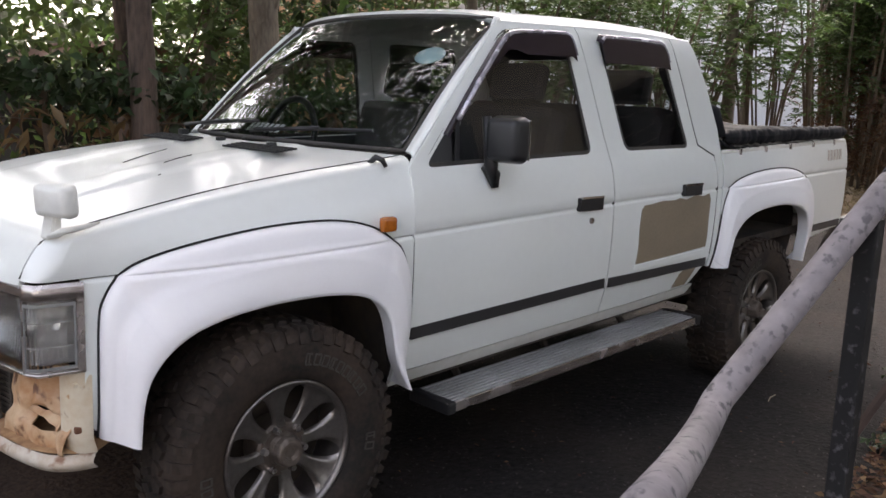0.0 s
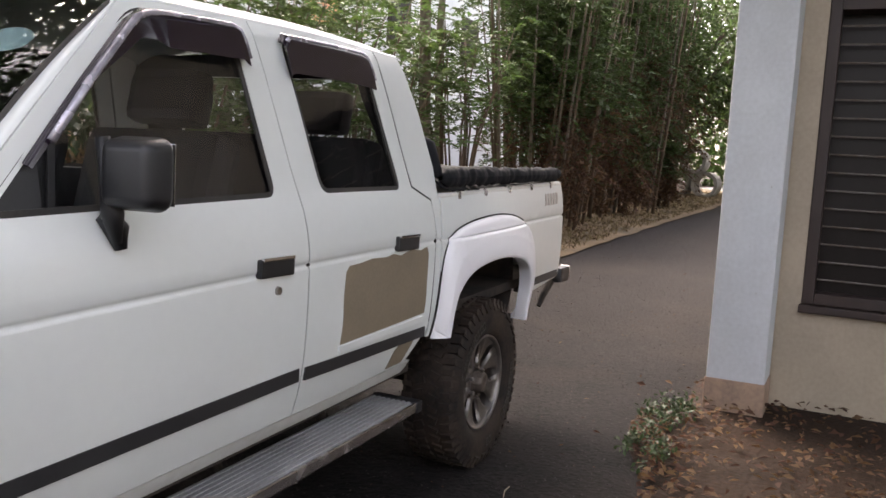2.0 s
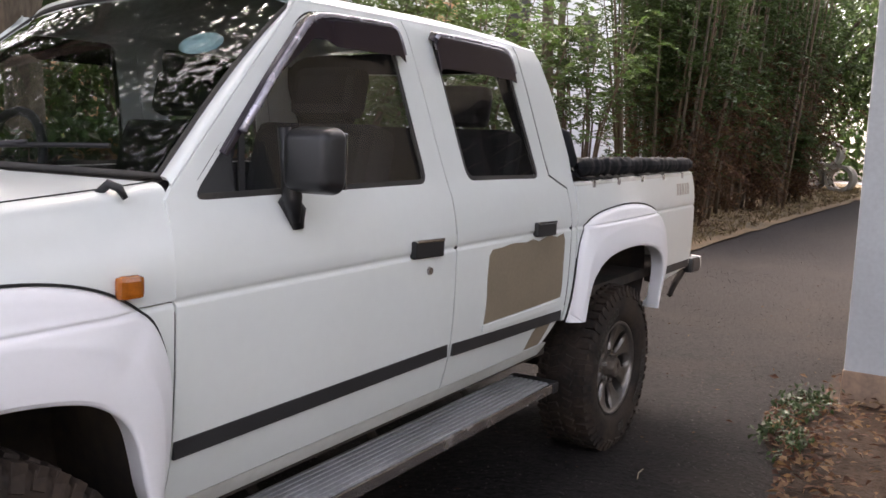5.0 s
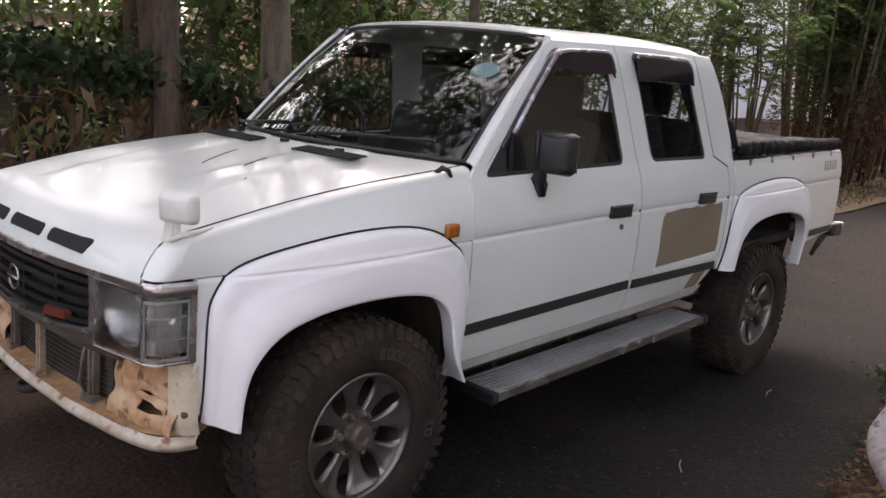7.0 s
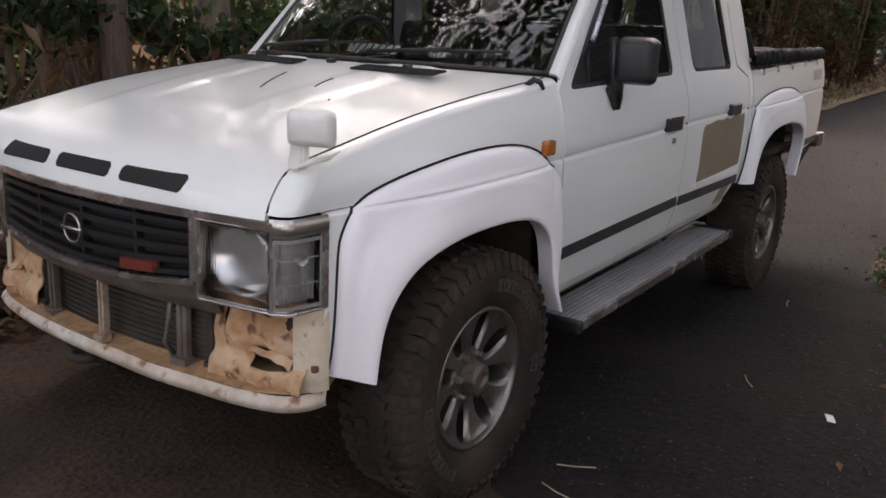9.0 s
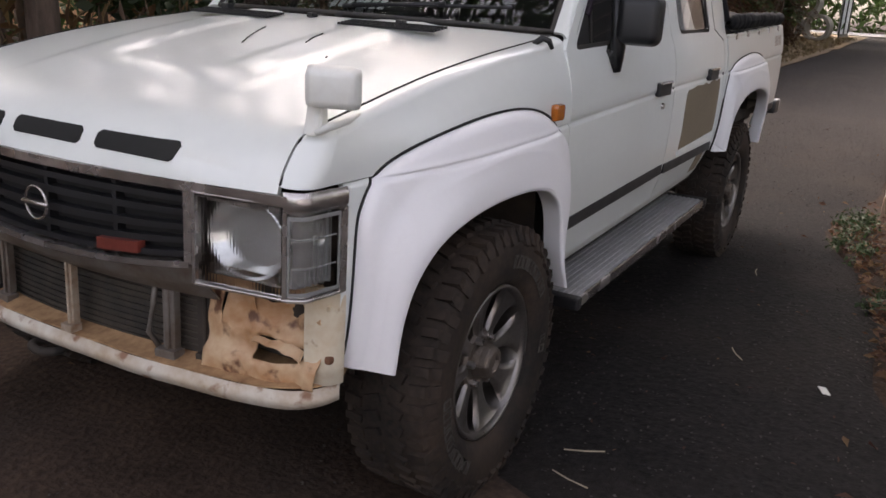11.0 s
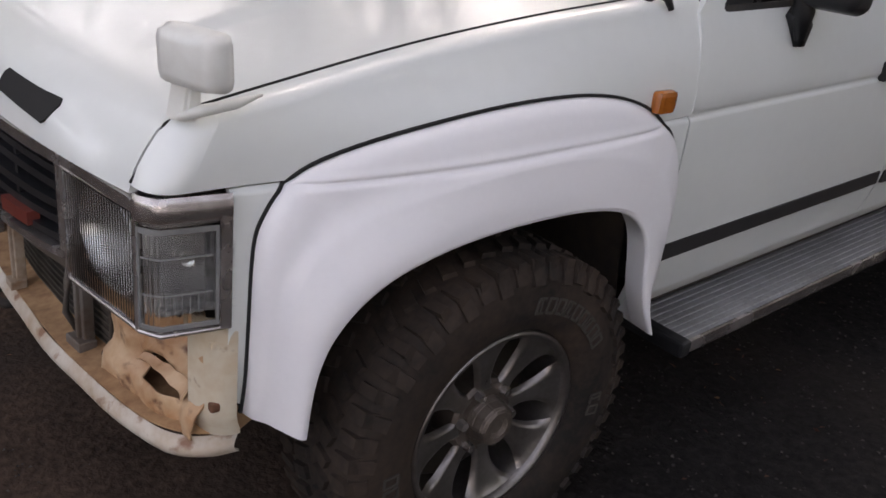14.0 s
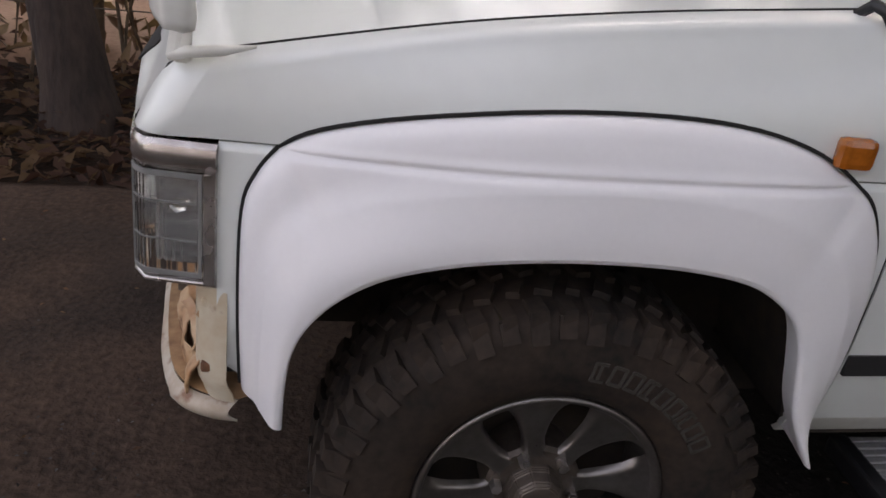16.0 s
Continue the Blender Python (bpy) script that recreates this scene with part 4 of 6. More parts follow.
both(arches)
bm = bmesh.new()
box(bm, 2.47, 3.85, CY - 0.70, CY + 0.70, 0.60, 0.64)
settle(bm)
part("bed_floor", bm, UNDER, car)
bm = bmesh.new()
box(bm, 2.455, 2.49, CY - 0.73, CY + 0.73, 0.56, 1.05)
settle(bm)
part("bed_wall", bm, PAINT_DUSTY, car)
bm = bmesh.new()
box(bm, 3.835, 3.875, CY - 0.735, CY + 0.735, 0.585, 1.055, 0.01)
settle(bm)
part("tailgate_panel", bm, PAINT_DUSTY, car)
for side in (1, -1):
    bm = bmesh.new()
    tube(bm, [P(2.455 + 0.07 * k, 0.722, 1.062, side) for k in range(21)], 0.014, 8)
    part("bed_rail", bm, PAINT_DUSTY, car, smooth=True)
    for k in range(5):
        obox("cover_hook", (2.62 + 0.27 * k, 0.735, 1.062), (0.02, 0.014, 0.03), DULLCHROME, car, 0.004, side)
random.seed(5)


def cover(u, v):
    s0 = v * 2 - 1
    x = 2.47 + 1.37 * u
    drop = abs(s0) ** 10
    wr = noise.noise(Vector((x * 9, s0 * 3, 0.3))) * 0.010 + noise.noise(Vector((x * 26, s0 * 7, 2.3))) * 0.006
    rib = 0.010 * max(0, math.cos(u * math.tau * 4)) ** 6
    s = s0 * 0.728 + (0.006 * noise.noise(Vector((x * 30, 1.7, s0))) if abs(s0) > 0.9 else 0)
    z = 1.118 + 0.026 * (1 - u) + 1.6 * wr + rib - 0.065 * drop
    return P(x, s, z)


skin("tonneau_cover", cover, 90, 40, 0.006, CANVAS, car, "wrinkled black canvas bed cover", flip=True)
for side in (1, -1):
    def bunch(u, v, side=side):
        x = 2.465 + 1.385 * u
        a = v * math.tau
        r = 0.033 + 0.014 * noise.noise(Vector((x * 22, math.cos(a) * 1.5, 1.0))) + 0.007 * noise.noise(Vector((x * 60, math.sin(a) * 2, 4.0)))
        r *= 0.5 + 0.5 * min(1, u * 25, (1 - u) * 25)
        return P(x, 0.722 + 0.75 * r * math.cos(a), 1.112 + 0.020 * (1 - u) + r * math.sin(a), side)
    skin("cover_edge", bunch, 140, 14, 0.002, CANVAS, car, "bunched edge of the bed cover", flip=side < 0)
bm = bmesh.new()
tube(bm, [P(2.47, 0.70, 1.13), P(2.46, 0.66, 1.24), P(2.44, 0.60, 1.27)], [0.03, 0.035, 0.03], 8)
part("cover_roll", bm, CANVAS, car, smooth=True)
rb = bmesh.new()
box(rb, 3.90, 3.98, CY - 0.70, CY + 0.70, 0.555, 0.625, 0.02)
settle(rb)
part("rear_bumper", rb, DULLCHROME, car)
obox("bumper_end", (3.965, 0.735, 0.595), (0.15, 0.055, 0.085), BLACK, car, 0.02)
obox("bumper_cap", (4.035, 0.735, 0.600), (0.02, 0.058, 0.07), DULLCHROME, car, 0.008)
bm = bmesh.new()
tube(bm, [P(3.93, 0.70, 0.57), P(3.84, 0.69, 0.50), P(3.80, 0.68, 0.44)], [0.02, 0.017, 0.012], 8)
part("bumper_stay", bm, UNDER, car)
obox("bumper_bracket", (3.78, 0.60, 0.545), (0.22, 0.04, 0.05), UNDER, car, 0.01)
for j in range(5):
    x0 = 3.60 + 0.038 * j
    panel("bed_decal", [(x0, 0.968), (x0 + 0.026, 0.968), (x0 + 0.034, 1.022), (x0 + 0.008, 1.022)], [],
          lambda x, z: side_s(x, z) + 0.0055, FADED, car, 1, thick=0.002, step=0.2)

# -- cabin --
cab = new("interior")
cab.parent = car
cab["label"] = "dark cabin with grey cloth seats"
bm = bmesh.new()
box(bm, 0.45, 2.42, CY - 0.66, CY + 0.66, 0.52, 0.56)
box(bm, 0.32, 0.62, CY - 0.64, CY + 0.64, 0.88, 1.10, 0.05)
settle(bm)
part("dashboard", bm, DARKIN, cab)


def seat(x, s, w, rear=False):
    obox("seat", (x, s, 0.74), (0.50, w, 0.16), SEATM, cab, 0.05)
    obox("backrest", (x + 0.27, s, 1.02), (0.13, w, 0.50), SEATM, cab, 0.05, tilt=(0, 14, 0))
    for k in ((0,) if not rear else (-0.33, 0.33)):
        obox("headrest", (x + 0.345, s + k, 1.335), (0.085, 0.26, 0.16), SEATM, cab, 0.035, tilt=(0, 12, 0))


seat(1.08, 0.34, 0.50)
seat(1.08, -0.34, 0.50)
seat(1.86, 0.0, 1.22, True)
bm = bmesh.new()
sw = [P(0.72 + 0.05 * math.sin(a * math.tau / 24), -0.34 + 0.18 * math.cos(a * math.tau / 24), 1.10 + 0.165 * math.sin(a * math.tau / 24)) for a in range(25)]
tube(bm, sw, 0.014, 8, cap=False)
tube(bm, [P(0.72, -0.52, 1.10), P(0.71, -0.34, 1.09), P(0.72, -0.16, 1.10)], 0.016, 6)
part("steering_wheel", bm, BLACK, cab, smooth=True)

# -- wheels --
def revolve(profile, seg, ang=math.tau):
    """A solid of revolution about the y axis from (y, r) pairs."""
    V, F, n = [], [], len(profile)
    for i in range(seg):
        a = ang * i / seg
        V += [(r * math.cos(a), y, r * math.sin(a)) for y, r in profile]
    for i in range(seg):
        j = (i + 1) % seg
        for k in range(n - 1):
            F.append((i * n + k, i * n + k + 1, j * n + k + 1, j * n + k))
    return V, F


def wheel(x, z, out, side, seed):
    random.seed(seed)
    y0 = CY - side * out
    w = new("wheel")
    w.parent = car
    w.location = (x, y0, z)
    w.rotation_euler = (0, radians(seed * 37), 0)
    w["label"] = "mud-terrain tyre on a dusty alloy rim"
    sg = -side  # outward along y
    prof = [(0.0, 0.20), (0.085, 0.205), (0.100, 0.213), (0.112, 0.235), (0.118, 0.27), (0.117, 0.305), (0.110, 0.334), (0.100, 0.350), (0.06, 0.3590), (0.0, 0.3615),
            (-0.06, 0.3590), (-0.100, 0.350), (-0.112, 0.33), (-0.118, 0.28), (-0.11, 0.23), (-0.10, 0.205), (-0.05, 0.19), (0.0, 0.19)]
    V, F = revolve([(y * sg, r) for y, r in prof], 96)
    bm = bmesh.new()
    bm.from_mesh(raw("tmp", V, F))
    bmesh.ops.recalc_face_normals(bm, faces=bm.faces[:])
    ty = part("tyre", bm, TYRE, w, smooth=True)
    # tread lugs, one joined part
    bm = bmesh.new()
    n = 50
    for i in range(n):
        for row, (yc, yw, ln, off, tilt) in enumerate(((0.085, 0.052, 0.030, 0.0, 6), (0.030, 0.048, 0.030, 0.45, -20), (-0.030, 0.048, 0.030, 0.05, 20), (-0.085, 0.052, 0.030, 0.5, -6))):
            a = math.tau * (i + off) / n
            rr = 0.3535 if row in (1, 2) else 0.3490
            ln2 = ln * (1.0 if (i + row) % 2 else 0.78)
            m = Matrix.Rotation(-a, 4, 'Y') @ Matrix.Translation((rr, yc * sg, 0)) @ Matrix.Rotation(radians(tilt), 4, 'X')
            r = bmesh.ops.create_cube(bm, size=1.0)
            for v in r["verts"]:
                top = v.co.x > 0
                k = 0.86 if top else 1.0
                v.co = m @ Vector((v.co.x * 0.028 + (0.002 if top else 0), v.co.y * yw * k, v.co.z * ln2 * k))
        # shoulder lug running down the sidewall
        a = math.tau * i / n
        for yy, ww in ((0.107, 1), (-0.107, 0)):
            m = Matrix.Rotation(-a, 4, 'Y') @ Matrix.Translation((0.338, yy * sg, 0)) @ Matrix.Rotation(radians(-26 if yy > 0 else 26) * sg, 4, 'Z')
            r = bmesh.ops.create_cube(bm, size=1.0)
            for v in r["verts"]:
                v.co = m @ Vector((v.co.x * (0.050 if i % 2 else 0.034), v.co.y * 0.012, v.co.z * 0.026))
    tagged(part("tread", bm, TYRE, ty), kind="stuff")
    # raised marks on the sidewall, one each
    for arc0, count in ((62, 9), (22, 2), (212, 9), (262, 2)):
        for k in range(count):
            a = radians(arc0 + 6.2 * (count - k))
            bm = bmesh.new()
            blocks = [(0.287, 0.0, 0.005, 0.020), (0.257, 0.0, 0.005, 0.020)] + [(0.272, dz, 0.032, 0.0045) for dz in ((-0.010, 0.010) if k % 3 else (0.010, 0.0))]
            for dr, dz, hr, hz in blocks:
                m = Matrix.Rotation(-a, 4, 'Y') @ Matrix.Translation((dr, 0.1182 * sg, dz))
                r = bmesh.ops.create_cube(bm, size=1.0)
                for v in r["verts"]:
                    v.co = m @ Vector((v.co.x * hr, v.co.y * 0.003, v.co.z * hz))
            part("raised_mark", bm, LETTER, ty)
    V, F = revolve([(y * sg, r) for y, r in ((0.090, 0.208), (0.098, 0.2065), (0.098, 0.198), (0.088, 0.192), (0.055, 0.186), (-0.09, 0.180), (-0.09, 0.195), (0.05, 0.200))] + [(0.09 * sg, 0.208)], 72)
    bm = bmesh.new()
    bm.from_mesh(raw("tmp", V, F))
    bmesh.ops.recalc_face_normals(bm, faces=bm.faces[:])
    rim = part("rim", bm, ALLOY, w, "dusty alloy rim", smooth=True)
    # dark barrel disc behind the spokes
    V, F = revolve([(y * sg, r) for y, r in ((-0.03, 0.0005), (-0.03, 0.10), (-0.02, 0.185))], 48)
    part("brake_disc", raw("brake_disc", V, F), UNDER, rim)
    # eight cupped spokes
    for k in range(8):
        a0 = math.tau * k / 8

        def f(u, v, a0=a0):
            r = 0.066 + 0.129 * u
            half = math.radians(curve_table([(0, 22.4), (0.08, 16.5), (0.22, 12.0), (0.42, 11.5), (0.66, 13.0), (0.84, 15.8), (0.93, 18.5), (1.0, 22.4)], u))
            a = a0 + half * (v * 2 - 1)
            dish = 0.060 + 0.026 * u - 0.004 * math.sin(u * math.pi)
            edge = abs(v * 2 - 1)
            w = math.sin(min(1, u * 4, (1 - u) * 5) * math.pi / 2)
            yy = dish - 0.016 * edge ** 6 * w - 0.005 * (1 - edge ** 2) * w * (0.3 + u)
            return Vector((r * math.cos(a), yy * sg, r * math.sin(a)))
        skin("spoke", f, 18, 16, 0.012, ALLOY, rim, flip=side < 0)
    V, F = revolve([(y * sg, r) for y, r in ((-0.02, 0.082), (0.052, 0.082), (0.060, 0.076), (0.060, 0.0005))], 40)
    bm = bmesh.new()
    bm.from_mesh(raw("tmp", V, F))
    bmesh.ops.recalc_face_normals(bm, faces=bm.faces[:])
    hub = part("hub", bm, ALLOYDARK, w, "bolted hub flange, dusty metal", smooth=False)
    V, F = revolve([(y * sg, r) for y, r in ((0.058, 0.052), (0.068, 0.051), (0.073, 0.047), (0.096, 0.044), (0.103, 0.038), (0.103, 0.022), (0.097, 0.019), (0.097, 0.0005))], 10)
    bm = bmesh.new()
    bm.from_mesh(raw("tmp", V, F))
    bmesh.ops.recalc_face_normals(bm, faces=bm.faces[:])
    bmesh.ops.bevel(bm, geom=[e for e in bm.edges if e.calc_face_angle(0) > 0.3], offset=0.0025, segments=2, affect='EDGES')
    part("hub_cap", bm, ALLOYDARK, hub, "faceted locking hub cap")
    for k in range(6):
        a = math.tau * (k + 0.5) / 6
        bm = bmesh.new()
        bmesh.ops.create_cone(bm, cap_ends=True, segments=6, radius1=0.0115, radius2=0.0095, depth=0.022,
                              matrix=Matrix.Translation((0.066 * math.cos(a), 0.066 * sg, 0.066 * math.sin(a))) @ pose(0, 0, 0, 90))
        part("wheel_nut", bm, DULLCHROME, hub)
    return w


for x, z, out, seeds in ((0.01, 0.372, 0.700, (1, 2)), (2.895, 0.366, 0.668, (3, 4))):
    wheel(x, z, out, 1, seeds[0])
    wheel(x, z, out, -1, seeds[1])

# -- front end --
def plan_x(s):
    """Front face of the car in plan."""
    s = abs(s)
    return -0.676 + 0.036 * (s / 0.43) ** 2 if s < 0.43 else -0.640 + 0.028 * (s - 0.43) / 0.225


def front_dip(s, z):
    """The grille's lower edge hangs lowest in the middle."""
    return 0.026 * max(0.0, 1 - (s / 0.43) ** 2) * smooth01((0.87 - z) / 0.10) if z > 0.70 else 0.0


def strip(bm, s0, s1, z0, z1, out, depth, n=12):
    """A bar that follows the bowed front from s0 to s1."""
    rows = []
    for i in range(n + 1):
        s = s0 + (s1 - s0) * i / n
        x = plan_x(s) - out
        rows.append([bm.verts.new(P(xx, s, zz - front_dip(s, zz))) for xx, zz in ((x, z0), (x, z1), (x + depth, z1), (x + depth, z0))])
    for p, q in zip(rows, rows[1:]):
        for k in range(4):
            bm.faces.new((p[k], p[(k + 1) % 4], q[(k + 1) % 4], q[k]))
    bm.faces.new(rows[0])
    bm.faces.new(rows[-1][::-1])


def bar(name, s0, s1, z0, z1, out, depth, material, parent, label="", n=12, bevel=0.0):
    bm = bmesh.new()
    strip(bm, s0, s1, z0, z1, out, depth, n)
    bmesh.ops.recalc_face_normals(bm, faces=bm.faces[:])
    return part(name, bm, material, parent, label)


grille = bar("grille", -0.415, 0.415, 0.752, 0.878, -0.035, 0.02, GAP, car, "black plastic grille")
for k in range(5):
    bar("grille_bar", -0.412, 0.412, 0.757 + 0.0255 * k, 0.757 + 0.0255 * k + 0.011, -0.006 - 0.004 * (k % 2), 0.022, BLACK, grille)
for s in (-0.21, 0.0, 0.21):
    bar("grille_rib", s - 0.006, s + 0.006, 0.752, 0.878, -0.014, 0.02, BLACK, grille, n=2)
bar("grille_frame", -0.645, 0.645, 0.884, 0.9015, 0.004, 0.03, DULLCHROME, car, "tarnished chrome strip", n=24)
bar("grille_frame", -0.415, 0.415, 0.738, 0.750, 0.004, 0.03, DULLCHROME, car, "tarnished chrome strip", n=16)
for sg in (1, -1):
    bar("grille_frame", sg * 0.412 - 0.009, sg * 0.412 + 0.009, 0.745, 0.89, 0.002, 0.03, DULLCHROME, car, n=2)
bm = bmesh.new()
tube(bm, [P(plan_x(0) - 0.012, 0.036 * math.cos(a * math.tau / 24), 0.806 + 0.034 * math.sin(a * math.tau / 24)) for a in range(25)], 0.0035, 6, cap=False)
tube(bm, [P(plan_x(0) - 0.014, -0.042, 0.806), P(plan_x(0) - 0.014, 0.042, 0.806)], 0.005, 6)
part("emblem", bm, DULLCHROME, grille, "round chrome emblem", smooth=True)
bar("badge", 0.172, 0.286, 0.760, 0.782, 0.002, 0.02, REDBADGE, grille, "faded red badge", n=4)


RUSTY = mat("rust", (0.17, 0.075, 0.04), 0.85, 0, var=0.5, scale=25, fine=80, bump=0.3, dist=0.002)
FROST = mat("frosted_plastic", (0.21, 0.21, 0.205), 0.4, 0, var=0.2, scale=30, fine=90, bump=0.03)
LAMPIN = mat("lamp_silver", (0.85, 0.85, 0.84), 0.2, 0.85, var=0.2, scale=20, fine=90, bump=0.05, dist=0.001)


def lamps(side):
    def pl(t):
        pts = [(-0.640, 0.425), (-0.612, 0.648), (-0.596, 0.672), (-0.513, 0.694)]
        xs = [(0, pts[0][0]), (0.62, pts[1][0]), (0.70, pts[2][0]), (1.0, pts[3][0])]
        ss = [(0, pts[0][1]), (0.62, pts[1][1]), (0.70, pts[2][1]), (1.0, pts[3][1])]
        return lerp_table(xs, t), lerp_table(ss, t)

    def wrap(name, t0, t1, z0, z1, off, material, parent, thick, label="", n=10, bulge=0.0, nv=3):
        def f(u, v):
            x, s = pl(t0 + (t1 - t0) * u)
            d = Vector((x + 0.45, s - 0.42)).normalized()
            o = off + bulge * (math.sin(v * math.pi) ** 0.6 - 1)
            return P(x + d.x * o, s + d.y * o, z0 + (z1 - z0) * v, side)
        return skin(name, f, n, nv, thick, material, parent, label, flip=side < 0)
    base = wrap("headlamp", 0.0, 1.0, 0.714, 0.886, -0.055, LAMPIN, car, 0.01, "clear glass headlamp with corner lamp in a chrome frame")
    # bowl behind the main lens
    def bowl(u, v):
        r = 0.012 + 0.070 * u
        a = v * math.tau
        x, s = pl(0.30)
        return P(x + 0.075 - 0.055 * u * u, s + 1.25 * r * math.cos(a), 0.803 + 0.92 * r * math.sin(a), side)
    skin("reflector", bowl, 8, 24, 0.002, LAMPIN, base, "silver bowl", flip=side < 0)
    wrap("reflector", 0.02, 0.56, 0.722, 0.742, -0.03, CHROME, base, 0.002)
    wrap("reflector", 0.02, 0.56, 0.862, 0.880, -0.03, DULLCHROME, base, 0.002)
    wrap("reflector", 0.60, 0.95, 0.724, 0.872, -0.030, LAMPIN, base, 0.002, "silver corner bowl")
    bm = bmesh.new()
    x, s = pl(0.80)
    bmesh.ops.create_uvsphere(bm, u_segments=10, v_segments=6, radius=0.012, matrix=Matrix.Translation(P(x + 0.012, s - 0.012, 0.815, side)))
    part("bulb", bm, LENS, base, smooth=True)
    g1 = wrap("lens", 0.02, 0.565, 0.718, 0.880, 0.004, RIBLENS, base, 0.004, "clear ribbed lens")
    g2 = wrap("lens", 0.60, 0.955, 0.720, 0.868, 0.004, RIBLENS, base, 0.004, "clear corner lens")
    g1.visible_shadow = g2.visible_shadow = False
    for t0, t1, z0, z1, o, m in ((0.0, 1.0, 0.706, 0.715, 0.006, DULLCHROME), (0.0, 0.575, 0.880, 0.888, 0.006, DULLCHROME), (0.575, 1.0, 0.870, 0.9080, 0.007, DULLCHROME),
                                 (0.0, 0.018, 0.711, 0.886, 0.006, DULLCHROME), (0.572, 0.597, 0.711, 0.872, 0.005, DULLCHROME), (0.957, 1.0, 0.711, 0.872, 0.006, DULLCHROME)):
        wrap("bezel", t0, t1, z0, z1, o, m, base, 0.05 if z1 > 0.9 else 0.012, "tarnished chrome lamp surround", bulge=0.007 if t1 - t0 > 0.3 else 0.0, nv=8)
    for t0, t1, z0, z1 in ((0.60, 0.613, 0.722, 0.866), (0.938, 0.950, 0.722, 0.866), (0.60, 0.95, 0.719, 0.726), (0.60, 0.95, 0.860, 0.867)):
        wrap("lens_border", t0, t1, z0, z1, 0.0062, FROST, base, 0.003, "frosted grey lens border")
    for z in (0.770, 0.824):
        wrap("lens_rib", 0.625, 0.926, z, z + 0.0022, 0.0056, FROST, base, 0.002)
    for k in range(7):
        wrap("lens_rib", 0.66 + 0.035 * k, 0.6625 + 0.035 * k, 0.740, 0.768, 0.0054, FROST, base, 0.002, n=2)
    x, s = pl(0.965)
    obox("screw", (x, s + 0.010, 0.868), (0.008, 0.006, 0.008), DULLCHROME, base, 0.002, side)


both(lamps)

# exposed nose below the lamps, where the bumper is missing
def apron(side):
    hole1 = rounded([(0.486, 0.712), (0.512, 0.724), (0.534, 0.704), (0.552, 0.668), (0.536, 0.655), (0.508, 0.676)], 0.012, 3)
    hole2 = rounded([(0.505, 0.545), (0.612, 0.549), (0.622, 0.572), (0.570, 0.580), (0.512, 0.594)], 0.008, 3)
    hole3 = [(0.428, 0.610), (0.434, 0.640), (0.443, 0.690), (0.438, 0.700), (0.428, 0.660), (0.424, 0.630)]

    def xs(s, z):
        return -0.562 + 0.12 * max(0, (s - 0.40)) + 0.026 * math.exp(-((s - 0.575) / 0.045) ** 2 - ((z - 0.635) / 0.045) ** 2) - 0.016 * math.exp(-((s - 0.50) / 0.03) ** 2 - ((z - 0.60) / 0.03) ** 2) + 0.018 * smooth01((0.57 - z) / 0.03) * -1 + 0.013 * (1 - smooth01((s - 0.60) / 0.04)) * noise.noise(Vector((s * 14, z * 14, 0.5))) + 0.004 * noise.noise(Vector((s * 45, z * 45, 2.5))) - 0.010 * smooth01((0.47 - abs(s - 0.0)) / 0.012) - 0.008 * math.exp(-((z - 0.612 - 0.3 * (s - 0.55)) / 0.008) ** 2) * smooth01((s - 0.49) / 0.02)
    bm = clip_grid([(0.385, 0.500), (0.655, 0.500), (0.662, 0.58), (0.655, 0.716), (0.385, 0.716)], [hole1, hole2, hole3] if side > 0 else [], 0.014)
    fv = [(v.co.x, v.co.y) for v in bm.verts]
    F = [[v.index for v in f.verts] for f in bm.faces]
    bm.free()
    bm = bmesh.new()
    bm.from_mesh(raw("tmp", [P(xs(s, z), s, z, side) for s, z in fv], F))
    bmesh.ops.recalc_face_normals(bm, faces=bm.faces[:])
    bmesh.ops.solidify(bm, geom=bm.faces[:], thickness=0.004)
    ap = part("nose_panel", bm, CREAM, car, "rusty cream nose panel with torn holes", smooth=True)
    # rounded outer edge of the nose panel
    def edge(u, v):
        z = 0.500 + 0.214 * v
        low = smooth01((0.545 - z) / 0.045)
        x = -0.541 + 0.040 * (1 - math.cos(u * math.pi / 2)) + 0.010 * low
        s = 0.622 + (0.066 - 0.010 * low) * math.sin(u * math.pi / 2)
        return P(x, s, z, side)
    skin("nose_side", edge, 14, 14, 0.005, STAINED, car, flip=side < 0)
    obox("rust_clip", (-0.523, 0.672, 0.565), (0.022, 0.016, 0.018), RUSTY, ap, 0.005, side)
    obox("nose_screw", (-0.526, 0.672, 0.672), (0.013, 0.010, 0.013), STAINED, ap, 0.004, side)
    def lip(u, v):
        s = 0.508 + 0.112 * u
        return P(xs(s, 0.59) - 0.004 - 0.013 * v, s, 0.590 - 0.016 * u + 0.006 * noise.noise(Vector((u * 5, v, 0.2))) - 0.014 * v * (0.5 + u), side)
    skin("bent_lip", lip, 14, 4, 0.003, CREAM, ap, "torn and bent lip of the hole", flip=side < 0)
    bm = bmesh.new()
    box(bm, -0.515, -0.42, min(CY - side * 0.38, CY - side * 0.64), max(CY - side * 0.38, CY - side * 0.64), 0.50, 0.715)
    part("nose_void", bm, UNDER, car)


both(apron)


